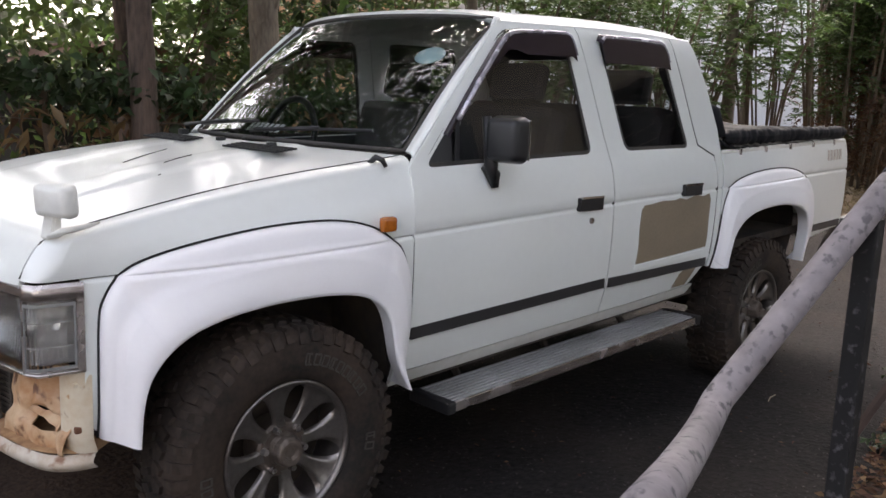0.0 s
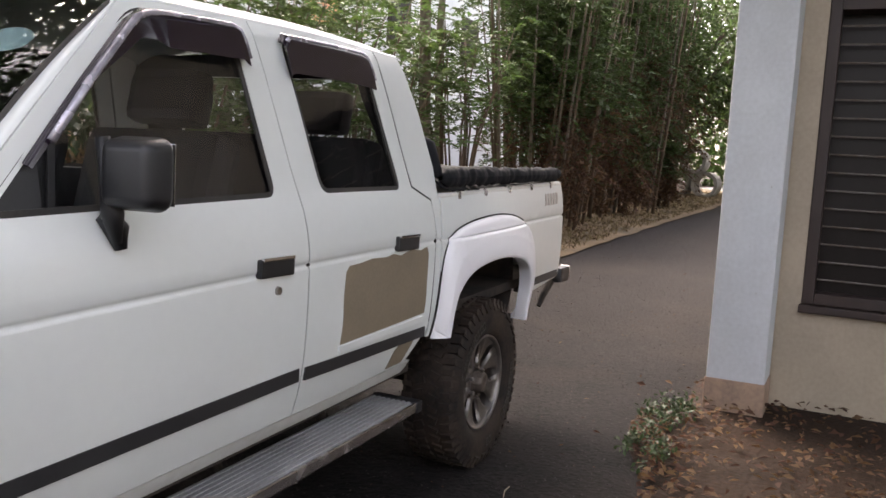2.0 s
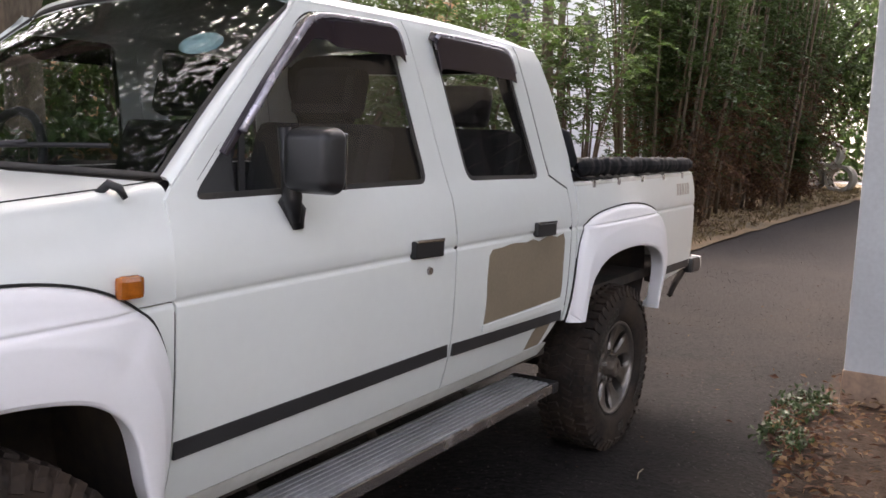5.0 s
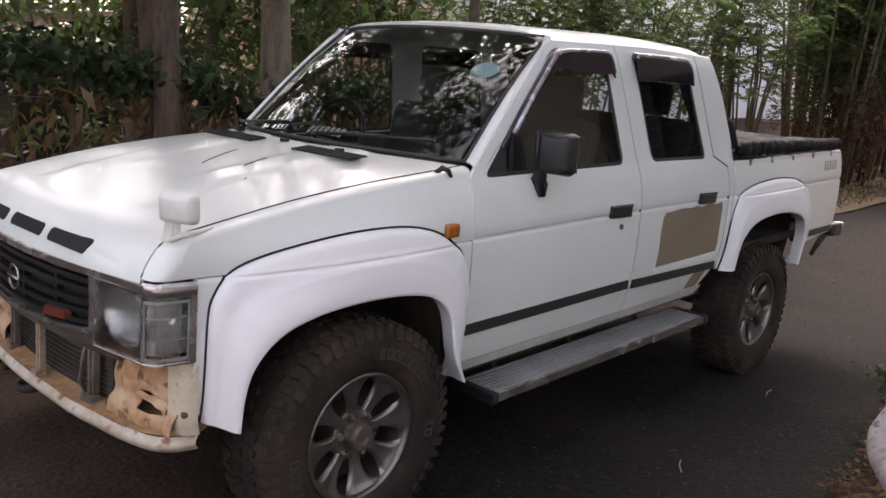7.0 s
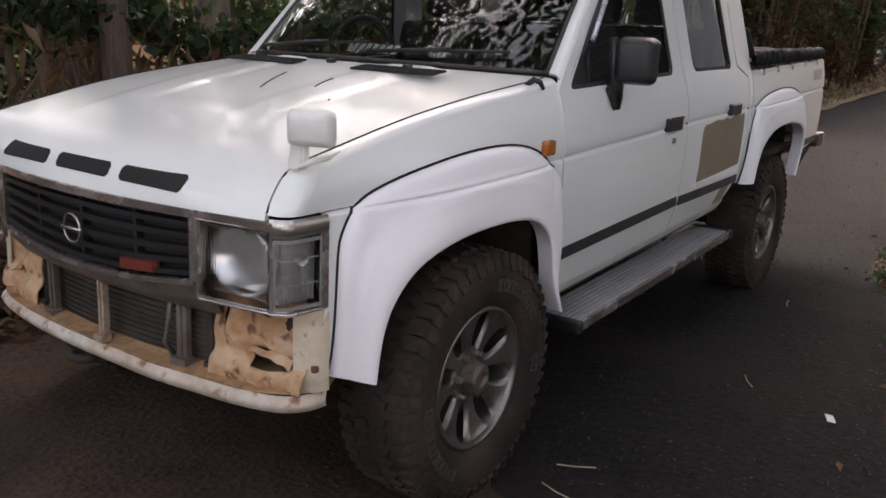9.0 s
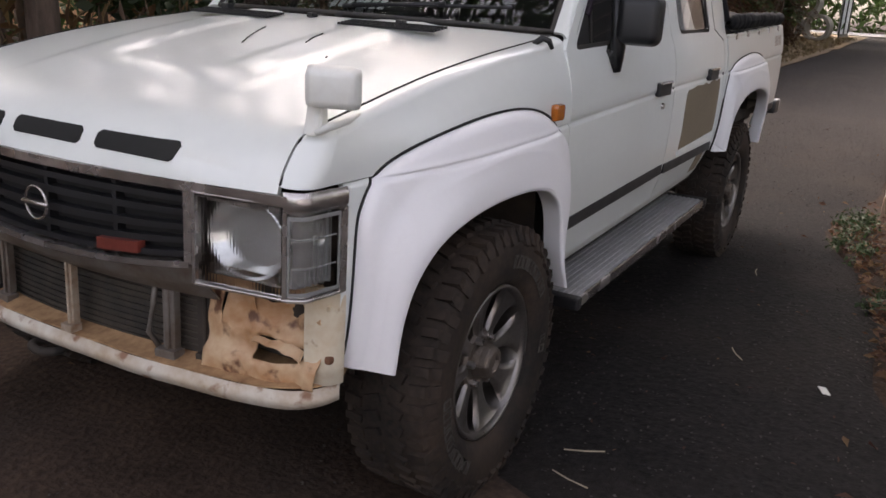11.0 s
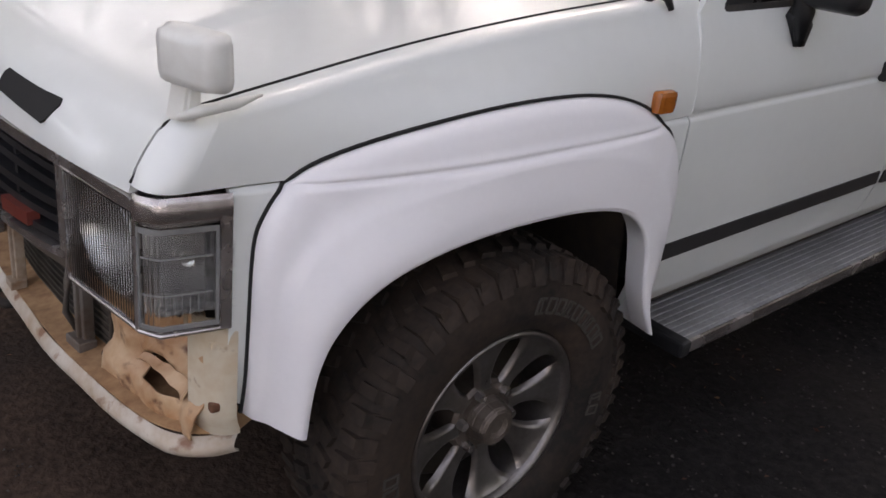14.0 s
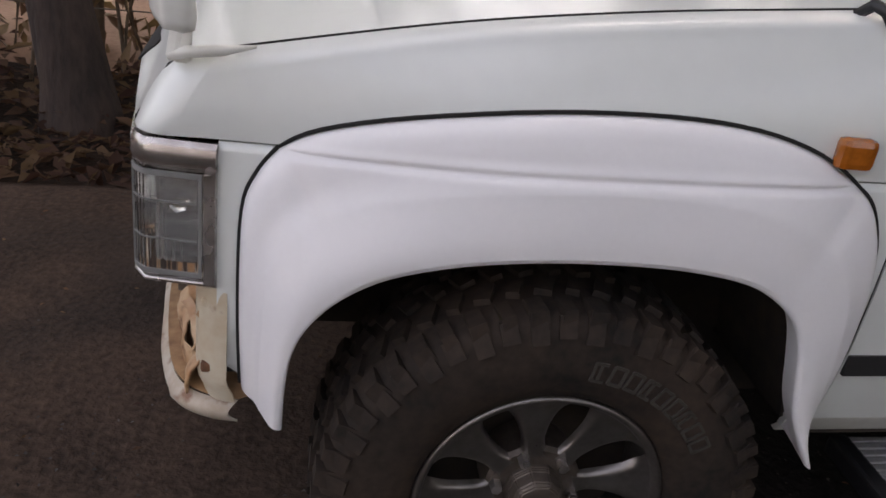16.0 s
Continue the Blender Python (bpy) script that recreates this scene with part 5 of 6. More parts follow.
def beam_plan(t):
    pts = [(-0.632, 0.0), (-0.627, 0.25), (-0.606, 0.45), (-0.583, 0.57), (-0.558, 0.625), (-0.524, 0.656), (-0.49, 0.666)]
    n = len(pts) - 1
    k = abs(t) * n
    return curve_table([(i, p[0]) for i, p in enumerate(pts)], k), curve_table([(i, p[1]) for i, p in enumerate(pts)], k) * (1 if t >= 0 else -1)


def beam(u, v):
    x, s = beam_plan(u * 2 - 1)
    a = v * math.pi
    bent = 0.003 * noise.noise(Vector((s * 6, 0.2, 0.4)))
    return P(x - 0.012 * math.sin(a) + 0.004 + bent, s + (0.010 * math.sin(a) * (1 if s > 0 else -1) if abs(s) > 0.6 else 0), 0.497 - 0.046 * v)


bm_beam = skin("lower_beam", beam, 60, 8, 0.004, BEAMP, car, "white lower beam with chipped edge", flip=True)


def shelf(u, v):
    x, s = beam_plan(u * 2 - 1)
    return P(x + 0.004 + 0.105 * v * (1 if abs(s) < 0.6 else 0.5), s * (1 - 0.02 * v), 0.498 + 0.006 * noise.noise(Vector((s * 9, v * 2, 1))) + 0.026 * v ** 1.5)


skin("beam_shelf", shelf, 60, 4, 0.004, mat("rusted_shelf", (0.44, 0.27, 0.14), 0.7, 0, col2=(0.19, 0.095, 0.045), scale=13, fine=50, bump=0.3, dist=0.003), car, "rusty cream shelf", flip=True)
# condenser with fins, uprights and bracket
cond = new("condenser")
cond.parent = car
cond["label"] = "dusty dark radiator with fine fins"
bar("core", -0.40, 0.40, 0.50, 0.735, -0.100, 0.02, RADI, cond)
for k in range(14):
    bar("fin", -0.36, 0.36, 0.512 + 0.0145 * k, 0.512 + 0.0145 * k + 0.004, -0.093, 0.012, RADI, cond, n=6)
# dirty grey panel that slopes back under the grille
def under_grille(u, v):
    t = -0.43 + 0.86 * u
    return P(plan_x(t) + 0.004 + 0.056 * v, t, 0.742 - front_dip(t, 0.742) * (1 - v) - 0.020 * min(1, v * 3) - 0.066 * v)


skin("grille_apron", under_grille, 24, 6, 0.004, GREYST, car, "dirty grey panel under the grille", flip=True)
for s, w, m, o in ((0.0, 0.011, CLEANST, -0.052), (0.29, 0.016, GREYST, -0.066), (-0.29, 0.016, GREYST, -0.066), (0.372, 0.010, UNDER, -0.085), (-0.372, 0.010, UNDER, -0.085)):
    bm = bmesh.new()
    strip(bm, s - w, s + w, 0.503, 0.690, o, 0.018, 2)
    strip(bm, s - w * 1.7, s + w * 1.7, 0.503, 0.522, o + 0.014, 0.030, 2)
    strip(bm, s - w * 0.35, s + w * 0.35, 0.522, 0.680, o + 0.006, 0.02, 2)
    bmesh.ops.recalc_face_normals(bm, faces=bm.faces[:])
    bmesh.ops.bevel(bm, geom=bm.edges[:], offset=0.0015, segments=1, affect='EDGES')
    part("upright", bm, m, car, "pale rusty steel upright" if m is CLEANST else "dirty steel upright")
bm = bmesh.new()
tube(bm, [P(-0.585, 0.252, 0.510), P(-0.60, 0.235, 0.55), P(-0.598, 0.25, 0.62), P(-0.585, 0.25, 0.70)], 0.007, 8)
part("hose", bm, GREYST, car, smooth=True)
bm = bmesh.new()
c = P(-0.60, -0.10, 0.440)
tube(bm, [c + Vector((-0.02 + 0.032 * math.cos(a), 0.045 * math.sin(a), -0.01)) for a in [i * math.tau / 12 for i in range(13)]], 0.011, 6, cap=False)
tube(bm, [c + Vector((0.01, 0, -0.01)), c + Vector((0.14, 0, 0.0))], 0.014, 6)
part("tow_hook", bm, UNDER, car, smooth=True)
bm = bmesh.new()
tube(bm, [P(-0.56, 0.30, 0.47), P(-0.54, 0.30, 0.42)], [0.02, 0.014], 8)
part("tow_stub", bm, UNDER, car, smooth=True)

# ---- ground, lane and street ----
def ground_z(x, y=0.0):
    r = 0.043 * max(0.0, min(x, 27.0) - 6.0)
    return r * smooth01((x - 5.5) / 2.0) if x < 7.5 else r


def sheet(name, xs, ys, zf, material, kind_label, cat):
    V = [(x, y, zf(x, y)) for x in xs for y in ys]
    n = len(ys)
    F = [(i * n + j, (i + 1) * n + j, (i + 1) * n + j + 1, i * n + j + 1) for i in range(len(xs) - 1) for j in range(n - 1)]
    ob = link(name, raw(name, V, F), material, smooth=True)
    return tagged(ob, kind_label, cat, kind="structure")


def spread(lo, near0, near1, hi, step):
    out, x = [], near0
    while x < near1:
        out.append(x)
        x += step
    out.append(near1)
    k = step
    while x < hi:
        k *= 1.5
        x += k
        out.append(min(x, hi))
    k, x = step, near0
    while x > lo:
        k *= 1.5
        x -= k
        out.insert(0, max(x, lo))
    return out


sheet("ground", spread(-900, -8, 34, 900, 0.35), spread(-900, -8, 8, 900, 0.35),
      lambda x, y: ground_z(x) - 0.02 + 0.035 * noise.noise(Vector((x * 0.7, y * 0.7, 0))) + (0.06 * smooth01((y - 1.6) / 1.5) if y > 1.6 else 0), EARTH,
      "brown dry earth with dead leaves", "ground")


def lane_left(x):
    return curve_table([(-40, 0.9), (-6, 0.95), (-2, 1.02), (0, 1.3), (4, 1.45), (8, 1.25), (12, 1.15), (16.4, 1.0), (19.4, 0.85), (26.5, 0.6)], x) + 0.05 * noise.noise(Vector((x * 1.3, 0, 3)))


def lane_right(x):
    return curve_table([(-40, -2.6), (-1, -2.45), (0.8, -2.05), (1.5, -1.80), (2.5, -1.68), (3.3, -1.50), (4.0, -1.32), (4.6, -1.44), (7, -1.45), (12, -1.6), (20, -1.8), (26.5, -2.2)], x) + 0.05 * noise.noise(Vector((x * 1.7, 5, 3)))


xs = spread(-40, -8, 26.2, 26.5, 0.25)
V, F, n = [], [], 18
for x in xs:
    a, b = lane_right(x), lane_left(x)
    for j in range(n + 1):
        k = j / n
        e = -0.035 if j in (0, n) else 0.0
        V.append((x, a + (b - a) * k, ground_z(x) + 0.012 + e + 0.006 * noise.noise(Vector((x * 0.8, k * 3, 7)))))
for i in range(len(xs) - 1):
    for j in range(n):
        a = i * (n + 1) + j
        F.append((a, a + n + 1, a + n + 2, a + 1))
tagged(link("road", raw("road", V, F), ASPHALT, smooth=True), "worn dark asphalt lane with crumbling edges, painted paler under the open sky ahead", "road", kind="structure")
V, F = [], []
for i in range(61):
    x = -5.4 + 0.1 * i
    a = -1.5 + 0.35 * noise.noise(Vector((x * 0.9, 1, 0))) + 0.12 * noise.noise(Vector((x * 4, 3, 0))) + 1.3 * smooth01((x + 0.3) / 0.9)
    b = lane_left(x) + 0.12
    for j in range(25):
        y = a + (b - a) * j / 24
        z = 0.021 + 0.006 * noise.noise(Vector((x * 0.8, y, 7))) + 0.006 * noise.noise(Vector((x * 5, y * 5, 2))) - (0.03 if j in (0, 24) or i in (0, 60) else 0)
        V.append((x, y, z))
    if i:
        for j in range(24):
            q = (i - 1) * 25 + j
            F.append((q, q + 25, q + 26, q + 1))
tagged(link("dust_drift", raw("dust_drift", V, F), DUST, smooth=True), "grey-brown dust drifted over the asphalt", "dust", kind="structure")
V, F = [], []
for i, x in enumerate(spread(4, 4.5, 26, 26.4, 0.4)):
    for j in range(7):
        y = lane_left(x) - 0.06 + j * 0.28 * (0.6 + 0.4 * smooth01((x - 4) / 5))
        V.append((x, y, ground_z(x) + 0.012 + 0.05 * (j / 6) + 0.02 * noise.noise(Vector((x, j * 0.5, 1)))))
    if i:
        for j in range(6):
            a = (i - 1) * 7 + j
            F.append((a, a + 7, a + 8, a + 1))
tagged(link("verge", raw("verge", V, F), VERGE, smooth=True), "dry grass verge with litter", "verge", kind="structure")
bm = bmesh.new()
box(bm, 26.4, 34.5, -60, 60, 0.86, 0.925)
tagged(link("street", bm, CONCRETE), "pale sunlit street at the lane's end", "street", kind="structure")
bm = bmesh.new()
box(bm, 28.6, 32.6, -60, 60, 0.925, 0.931)
tagged(link("carriageway", bm, mat("grey_tarmac", (0.23, 0.235, 0.25), 0.8, 0, var=0.2, scale=2, fine=40, bump=0.1)), "grey tarmac carriageway", "road", kind="structure")
# ---- gate pillar, house front and window ----
bm = bmesh.new()
box(bm, 4.60, 4.92, -1.97, -1.65, -0.05, 4.2, 0.012)
pil = tagged(link("pillar", bm, PILLARM), "pale painted square concrete pillar with scuffs", "pillar", kind="structure")
bm = bmesh.new()
box(bm, 4.594, 4.926, -1.976, -1.644, -0.05, 0.16, 0.010)
part("pillar_foot", bm, SOILED, pil, "soil-stained foot")
bm = bmesh.new()
for y0, y1, z0, z1 in ((-2.10, -1.925, -0.1, 4.2), (-3.25, -2.10, -0.1, 0.60), (-3.25, -2.10, 2.35, 4.2), (-6.0, -3.25, -0.1, 4.2)):
    box(bm, 4.925, 5.22, y0, y1, z0, z1)
wall_f = tagged(link("wall_front", bm, BEIGE), "beige plastered house wall with a barred window", "wall", kind="structure")
# A beige wall given a dark colour, so the truck's flank mirrors less light.
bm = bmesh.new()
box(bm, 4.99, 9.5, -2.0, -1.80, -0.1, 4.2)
wall_s = tagged(link("wall_side", bm, mat("dimmed_wall", (0.17, 0.13, 0.10), 0.9, 0, col2=(0.09, 0.07, 0.055), scale=2.0, fine=30, bump=0.3, dist=0.005)), "house wall along the lane, coloured dark to dim its reflection", "wall", kind="structure")
bm = bmesh.new()
box(bm, 5.22, 9.5, -6.0, -2.0, 4.0, 4.2)
box(bm, 9.3, 9.5, -6.0, -2.0, -0.1, 4.0)
box(bm, 5.22, 9.3, -6.0, -5.8, -0.1, 4.0)
wall_h = tagged(link("wall_house", bm, BEIGE), "plain house walls and slab behind the window", "wall", kind="structure")
# Never in view: blocks low sky light and bounces some back at the flank.
bm = bmesh.new()
box(bm, -9.0, 0.4, -5.25, -4.95, -0.1, 2.6)
tagged(link("wall_south", bm, PLASTERW), "unseen plain white wall behind the camera, added to shape the light", "wall", kind="structure")
win = thing("window_1", "dark wooden window with horizontal steel bars", "window", kind="structure")
for y0, y1, z0, z1 in ((-2.165, -2.10, 0.60, 2.35), (-3.25, -3.185, 0.60, 2.35), (-3.185, -2.165, 2.285, 2.35), (-3.185, -2.165, 0.60, 0.665), (-2.70, -2.64, 0.60, 2.35)):
    bm = bmesh.new()
    box(bm, 4.95, 5.12, y0, y1, z0, z1, 0.006)
    part("window_frame", bm, DARKWOOD, win)
bm = bmesh.new()
box(bm, 4.87, 5.14, -3.30, -2.09, 0.555, 0.60, 0.006)
part("window_sill", bm, DARKWOOD, win)
bm = bmesh.new()
box(bm, 5.10, 5.106, -3.2, -2.14, 0.66, 2.29)
part("pane", bm, mat("dark_pane", (0.012, 0.008, 0.007), 0.35, 0, var=0.3, bump=0.02, spec=0.2), win, "dark glass pane")
for k in range(15):
    bm = bmesh.new()
    tube(bm, [(5.045, -3.19, 0.74 + 0.105 * k), (5.045, -2.145, 0.74 + 0.105 * k)], 0.006, 6)
    part("bar", bm, GREYST, win)

for ob in (pil, wall_f, wall_s, wall_h, win):
    ob.location.y = 0.12

# ---- stair handrail beside the camera ----
rail = thing("handrail", "steel stair handrail, white paint flaking off black bars", "railing")
RA, RB = Vector((-0.563, -2.484, 1.197)), Vector((-0.109, -2.586, 1.591))
RD = (RB - RA)


def rail_at(k):
    return RA + RD * k


KB = 0.268
bm = bmesh.new()
tube(bm, [Vector((-0.962, -2.588, 1.166)), Vector((-0.87, -2.551, 1.146)), Vector((-0.79, -2.518, 1.130)), Vector((-0.73, -2.493, 1.119)), Vector((-0.685, -2.475, 1.114))]
     + [rail_at(-0.19 + (0.19 + KB) * i / 12) for i in range(13)], 0.0130, 16)
part("rail_pipe", bm, PEEL, rail, "pale grey painted pipe", smooth=True)
bm = bmesh.new()
tube(bm, [rail_at(KB + 0.0005 + (2.6 - KB) * i / 20) for i in range(21)], 0.0128, 16)
part("rail_pipe", bm, FLAKED, rail, "dark pipe with flaking grey paint", smooth=True)
for k in (0.215, 0.515, 0.825, 1.13, 1.44, 1.75, 2.06):
    p = rail_at(k)
    bm = bmesh.new()
    box(bm, -0.0095, 0.0095, -0.0095, 0.0095, -0.014 - p.z, -0.012, 0.0015, Matrix.Translation(p))
    part("baluster", bm, BLACKPEEL, rail, "flaking black square bar")
for dz in (0.24, 0.44):
    bm = bmesh.new()
    tube(bm, [rail_at(0.215) - Vector((0, 0, dz)), rail_at(2.06) - Vector((0, 0, dz))], 0.005, 6)
    part("lower_rod", bm, mat("rusty_rod", (0.045, 0.030, 0.025), 0.8, 0, var=0.4, scale=20, bump=0.2, spec=0.2), rail)

# ---- foliage ----
RNG = np.random.default_rng(7)


def leaf_mesh(name, centres, size, droop=0.3, aspect=0.45, axes=None, jitter=0.5):
    """Pointed leaves, folded along the rib: four points and two faces each."""
    n = len(centres)
    c = np.asarray(centres, float)
    ax = RNG.normal(size=(n, 3)) if axes is None else np.asarray(axes, float) + RNG.normal(size=(n, 3)) * jitter
    ax[:, 2] -= droop
    ax /= np.linalg.norm(ax, axis=1)[:, None] + 1e-9
    side = np.cross(ax, RNG.normal(size=(n, 3)) * 0.5 + np.array([0, 0, 1.0]))
    side /= np.linalg.norm(side, axis=1)[:, None] + 1e-9
    up = np.cross(side, ax)
    L = size * RNG.uniform(0.6, 1.35, size=(n, 1))
    W = L * aspect
    a, b = c - ax * L * 0.5, c + ax * L * 0.5 - up * L * 0.10
    l, r = c - ax * L * 0.06 + side * W * 0.5 + up * W * 0.18, c - ax * L * 0.06 - side * W * 0.5 + up * W * 0.18
    V = np.stack([a, l, b, r], axis=1).reshape(-1, 3)
    k = np.arange(n)[:, None] * 4
    F = np.concatenate([k + [0, 1, 2], k + [0, 2, 3]], axis=1).reshape(-1, 3)
    me = bpy.data.meshes.new(name)
    me.vertices.add(len(V))
    me.vertices.foreach_set("co", V.ravel().astype(np.float32))
    me.loops.add(F.size)
    me.loops.foreach_set("vertex_index", F.ravel().astype(np.int32))
    me.polygons.add(len(F))
    me.polygons.foreach_set("loop_start", (np.arange(len(F)) * 3).astype(np.int32))
    me.update(calc_edges=True)
    return me


def blob(n, centre, radii, hollow=0.5, clumps=0, spread_=0.35):
    """Points in an uneven ellipsoid, gathered in clumps with gaps between."""
    c, r = np.array(centre, float), np.array(radii, float)
    if clumps:
        k = RNG.normal(size=(clumps, 3))
        k /= np.linalg.norm(k, axis=1)[:, None]
        k *= RNG.uniform(hollow, 1.0, size=(clumps, 1))
        p = k[RNG.integers(0, clumps, n)] + RNG.normal(size=(n, 3)) * spread_ * 0.5
    else:
        p = RNG.normal(size=(n, 3))
        p /= np.linalg.norm(p, axis=1)[:, None]
        p *= RNG.uniform(hollow, 1.0, size=(n, 1))
    return c + p * r


def fronds(n, centres, length, leaflets=9, droop=0.5):
    """Feathery compound leaves: leaflet centres and directions along arching ribs."""
    cs, ax = [], []
    c = np.asarray(centres, float)
    for i in range(n):
        d = RNG.normal(size=3)
        d[2] = abs(d[2]) * 0.4 - 0.1
        d /= np.linalg.norm(d)
        sd = np.cross(d, [0, 0, 1.0])
        sd /= np.linalg.norm(sd) + 1e-9
        L = length * RNG.uniform(0.6, 1.3)
        for k in range(leaflets):
            t = (k + 1) / leaflets
            p = c[i] + d * L * t + np.array([0, 0, -droop * L * t * t])
            for sgn in (1, -1):
                cs.append(p + sd * sgn * L * 0.10)
                ax.append(sd * sgn + d * 0.5)
    return np.array(cs), np.array(ax)


def trunk_bm(bm, pts, rads, seg=12, rough=0.12, seed=0):
    """A tapered bole with an uneven surface."""
    P0 = [Vector(p) for p in pts]
    fine, rr = [], []
    for i in range(len(P0) - 1):
        for k in range(5):
            t = k / 5
            fine.append(P0[i].lerp(P0[i + 1], t))
            rr.append(rads[i] + (rads[i + 1] - rads[i]) * t)
    fine.append(P0[-1])
    rr.append(rads[-1])
    rings = tube(bm, fine, rr, seg)
    for ring_, c, r in zip(rings, fine, rr):
        for v in ring_:
            v.co = c + (v.co - c) * (1 + rough * noise.noise(Vector((v.co.x * 6 + seed, v.co.y * 6, v.co.z * 1.5))))


def tree(pts, rads, limbs, crown, label, bark, leafm, size=0.13, seed=0, category="tree", n_leaf=2500, name="tree", shift=(0, 0), girth=1.0):
    move = lambda p: (p[0] + shift[0], p[1] + shift[1], p[2])
    pts, rads = [move(p) for p in pts], [r * girth for r in rads]
    limbs = [(move(a), move(b), move(c), r * girth) for a, b, c, r in limbs]
    crown = [(move(c), r, w) for c, r, w in crown]
    t = thing(name, label, category)
    bm = bmesh.new()
    trunk_bm(bm, pts, rads, seed=seed)
    part("trunk", bm, bark, t, smooth=True)
    for a, b, c, r in limbs:
        bm = bmesh.new()
        trunk_bm(bm, [a, b, c], [r, r * 0.7, r * 0.3], 8, seed=seed)
        part("limb", bm, bark, t, smooth=True)
    cs = np.concatenate([blob(int(n_leaf * w), c, r, 0.2, 26, 0.4) for c, r, w in crown])
    link("crown", leaf_mesh("crown", cs, size), leafm, t)
    return t


# big trees on the far side of the lane
tree([(-1.10, 1.62, -0.1), (-1.13, 1.64, 0.2), (-1.26, 1.70, 0.9), (-1.42, 1.80, 3.0), (-1.45, 1.9, 5.5)], [0.19, 0.145, 0.115, 0.10, 0.05],
     [((-1.5, 2.04, 2.9), (-1.1, 2.6, 3.9), (-0.4, 3.2, 4.8), 0.06), ((-1.5, 2.05, 3.4), (-2.2, 1.7, 4.4), (-2.9, 1.2, 5.0), 0.05)],
     [((-1.3, 2.4, 5.8), (1.9, 2.0, 1.5), 0.8)], "tree standing in leaf litter, its shade painted into the bark", BARKSHADED, LEAF_DEEP, 0.15, 1, shift=(-0.25, 0.22))
tree([(1.78, 3.2, -0.1), (1.75, 3.2, 0.4), (1.71, 3.2, 1.6), (1.64, 3.25, 3.2), (1.7, 3.4, 6.2)], [0.17, 0.125, 0.105, 0.095, 0.05],
     [((1.65, 3.25, 3.1), (1.0, 3.1, 4.2), (0.0, 3.0, 5.2), 0.07), ((1.66, 3.3, 3.6), (2.2, 3.5, 4.6), (2.7, 3.4, 5.4), 0.06)],
     [((1.3, 3.3, 6.3), (2.8, 2.5, 1.7), 1.0)], "tall grey-brown tree trunk behind the hedge", BARK, LEAF_DEEP, 0.15, 2, shift=(0.55, 1.75), girth=1.35)
tree([(1.62, 3.4, -0.1), (1.60, 3.4, 1.2), (1.52, 3.45, 3.0), (1.4, 3.5, 5.5)], [0.12, 0.085, 0.075, 0.04],
     [((1.53, 3.45, 2.9), (0.9, 3.7, 3.8), (0.1, 4.0, 4.4), 0.04)], [((0.8, 3.6, 5.6), (1.6, 1.6, 1.2), 0.6)], "slender tree trunk behind the hedge", BARK, LEAF_DEEP, 0.13, 3, shift=(0.62, 1.2), girth=1.3)
tree([(1.66, 2.5, -0.1), (1.63, 2.5, 0.5), (1.59, 2.5, 1.4), (1.50, 2.5, 3.2), (1.4, 2.5, 5.0)], [0.12, 0.085, 0.072, 0.065, 0.04],
     [((1.51, 2.5, 3.0), (1.7, 2.1, 3.9), (2.0, 1.7, 4.6), 0.045)], [((1.1, 2.3, 5.2), (2.2, 1.9, 1.2), 0.8)], "dark slim tree in the hedge", BARK, LEAF_DEEP, 0.13, 4, shift=(-0.35, 0.08), girth=1.15)
tree([(3.12, 3.6, -0.1), (3.08, 3.6, 0.5), (3.02, 3.6, 1.8), (2.88, 3.6, 3.2), (2.7, 3.7, 6.0)], [0.20, 0.155, 0.125, 0.11, 0.06],
     [((2.98, 3.6, 1.9), (3.30, 3.5, 3.4), (3.5, 3.4, 4.8), 0.11), ((2.82, 3.6, 3.6), (2.0, 3.9, 4.6), (0.9, 4.2, 5.2), 0.07)],
     [((2.5, 3.6, 6.2), (3.0, 2.4, 1.6), 1.2)], "thick forked tree trunk with epiphytes", BARKPALE, LEAF_DEEP, 0.15, 5, shift=(-0.30, -0.12))
for x, y, r, h in ((4.2, 4.6, 0.055, 5), (5.0, 3.3, 0.06, 5.2), (9.75, 3.05, 0.085, 6.5), (7.2, 4.2, 0.05, 5), (-0.4, 3.4, 0.06, 5), (-2.9, 3.0, 0.08, 5.5), (3.4, 5.6, 0.06, 6), (0.2, 6.2, 0.07, 6.5), (12.5, 4.2, 0.07, 6)):
    gz = ground_z(x)
    tree([(x, y, gz - 0.1), (x + 0.02, y, gz + 1.4), (x - 0.05, y + 0.05, gz + 3.2), (x - 0.02, y, gz + h)], [r * 1.3, r, r * 0.85, r * 0.4],
         [((x, y, gz + h * 0.62), (x - 0.5, y - 0.3, gz + h * 0.8), (x - 1.1, y - 0.5, gz + h * 0.95), r * 0.5)],
         [((x - 0.2, y, gz + h + 0.2), (1.9, 1.7, 1.2), 0.55)], "slender roadside tree with a small crown", BARKPALE, LEAF_MID, 0.13, int(x * 10) % 17)

# creeper hedge on a fence
fence = thing("hedge_fence", "wire fence overgrown with dark creeper over dry stems", "fence")
for k in range(22):
    x = -7.0 + 0.55 * k
    bm = bmesh.new()
    y = 2.75 + 0.08 * noise.noise(Vector((k, 0, 0)))
    trunk_bm(bm, [(x, y, -0.1), (x + 0.03, y, 0.6), (x - 0.02, y + 0.02, 1.32)], [0.035, 0.03, 0.024], 7, 0.2, k)
    part("post", bm, STEM, fence, smooth=True)
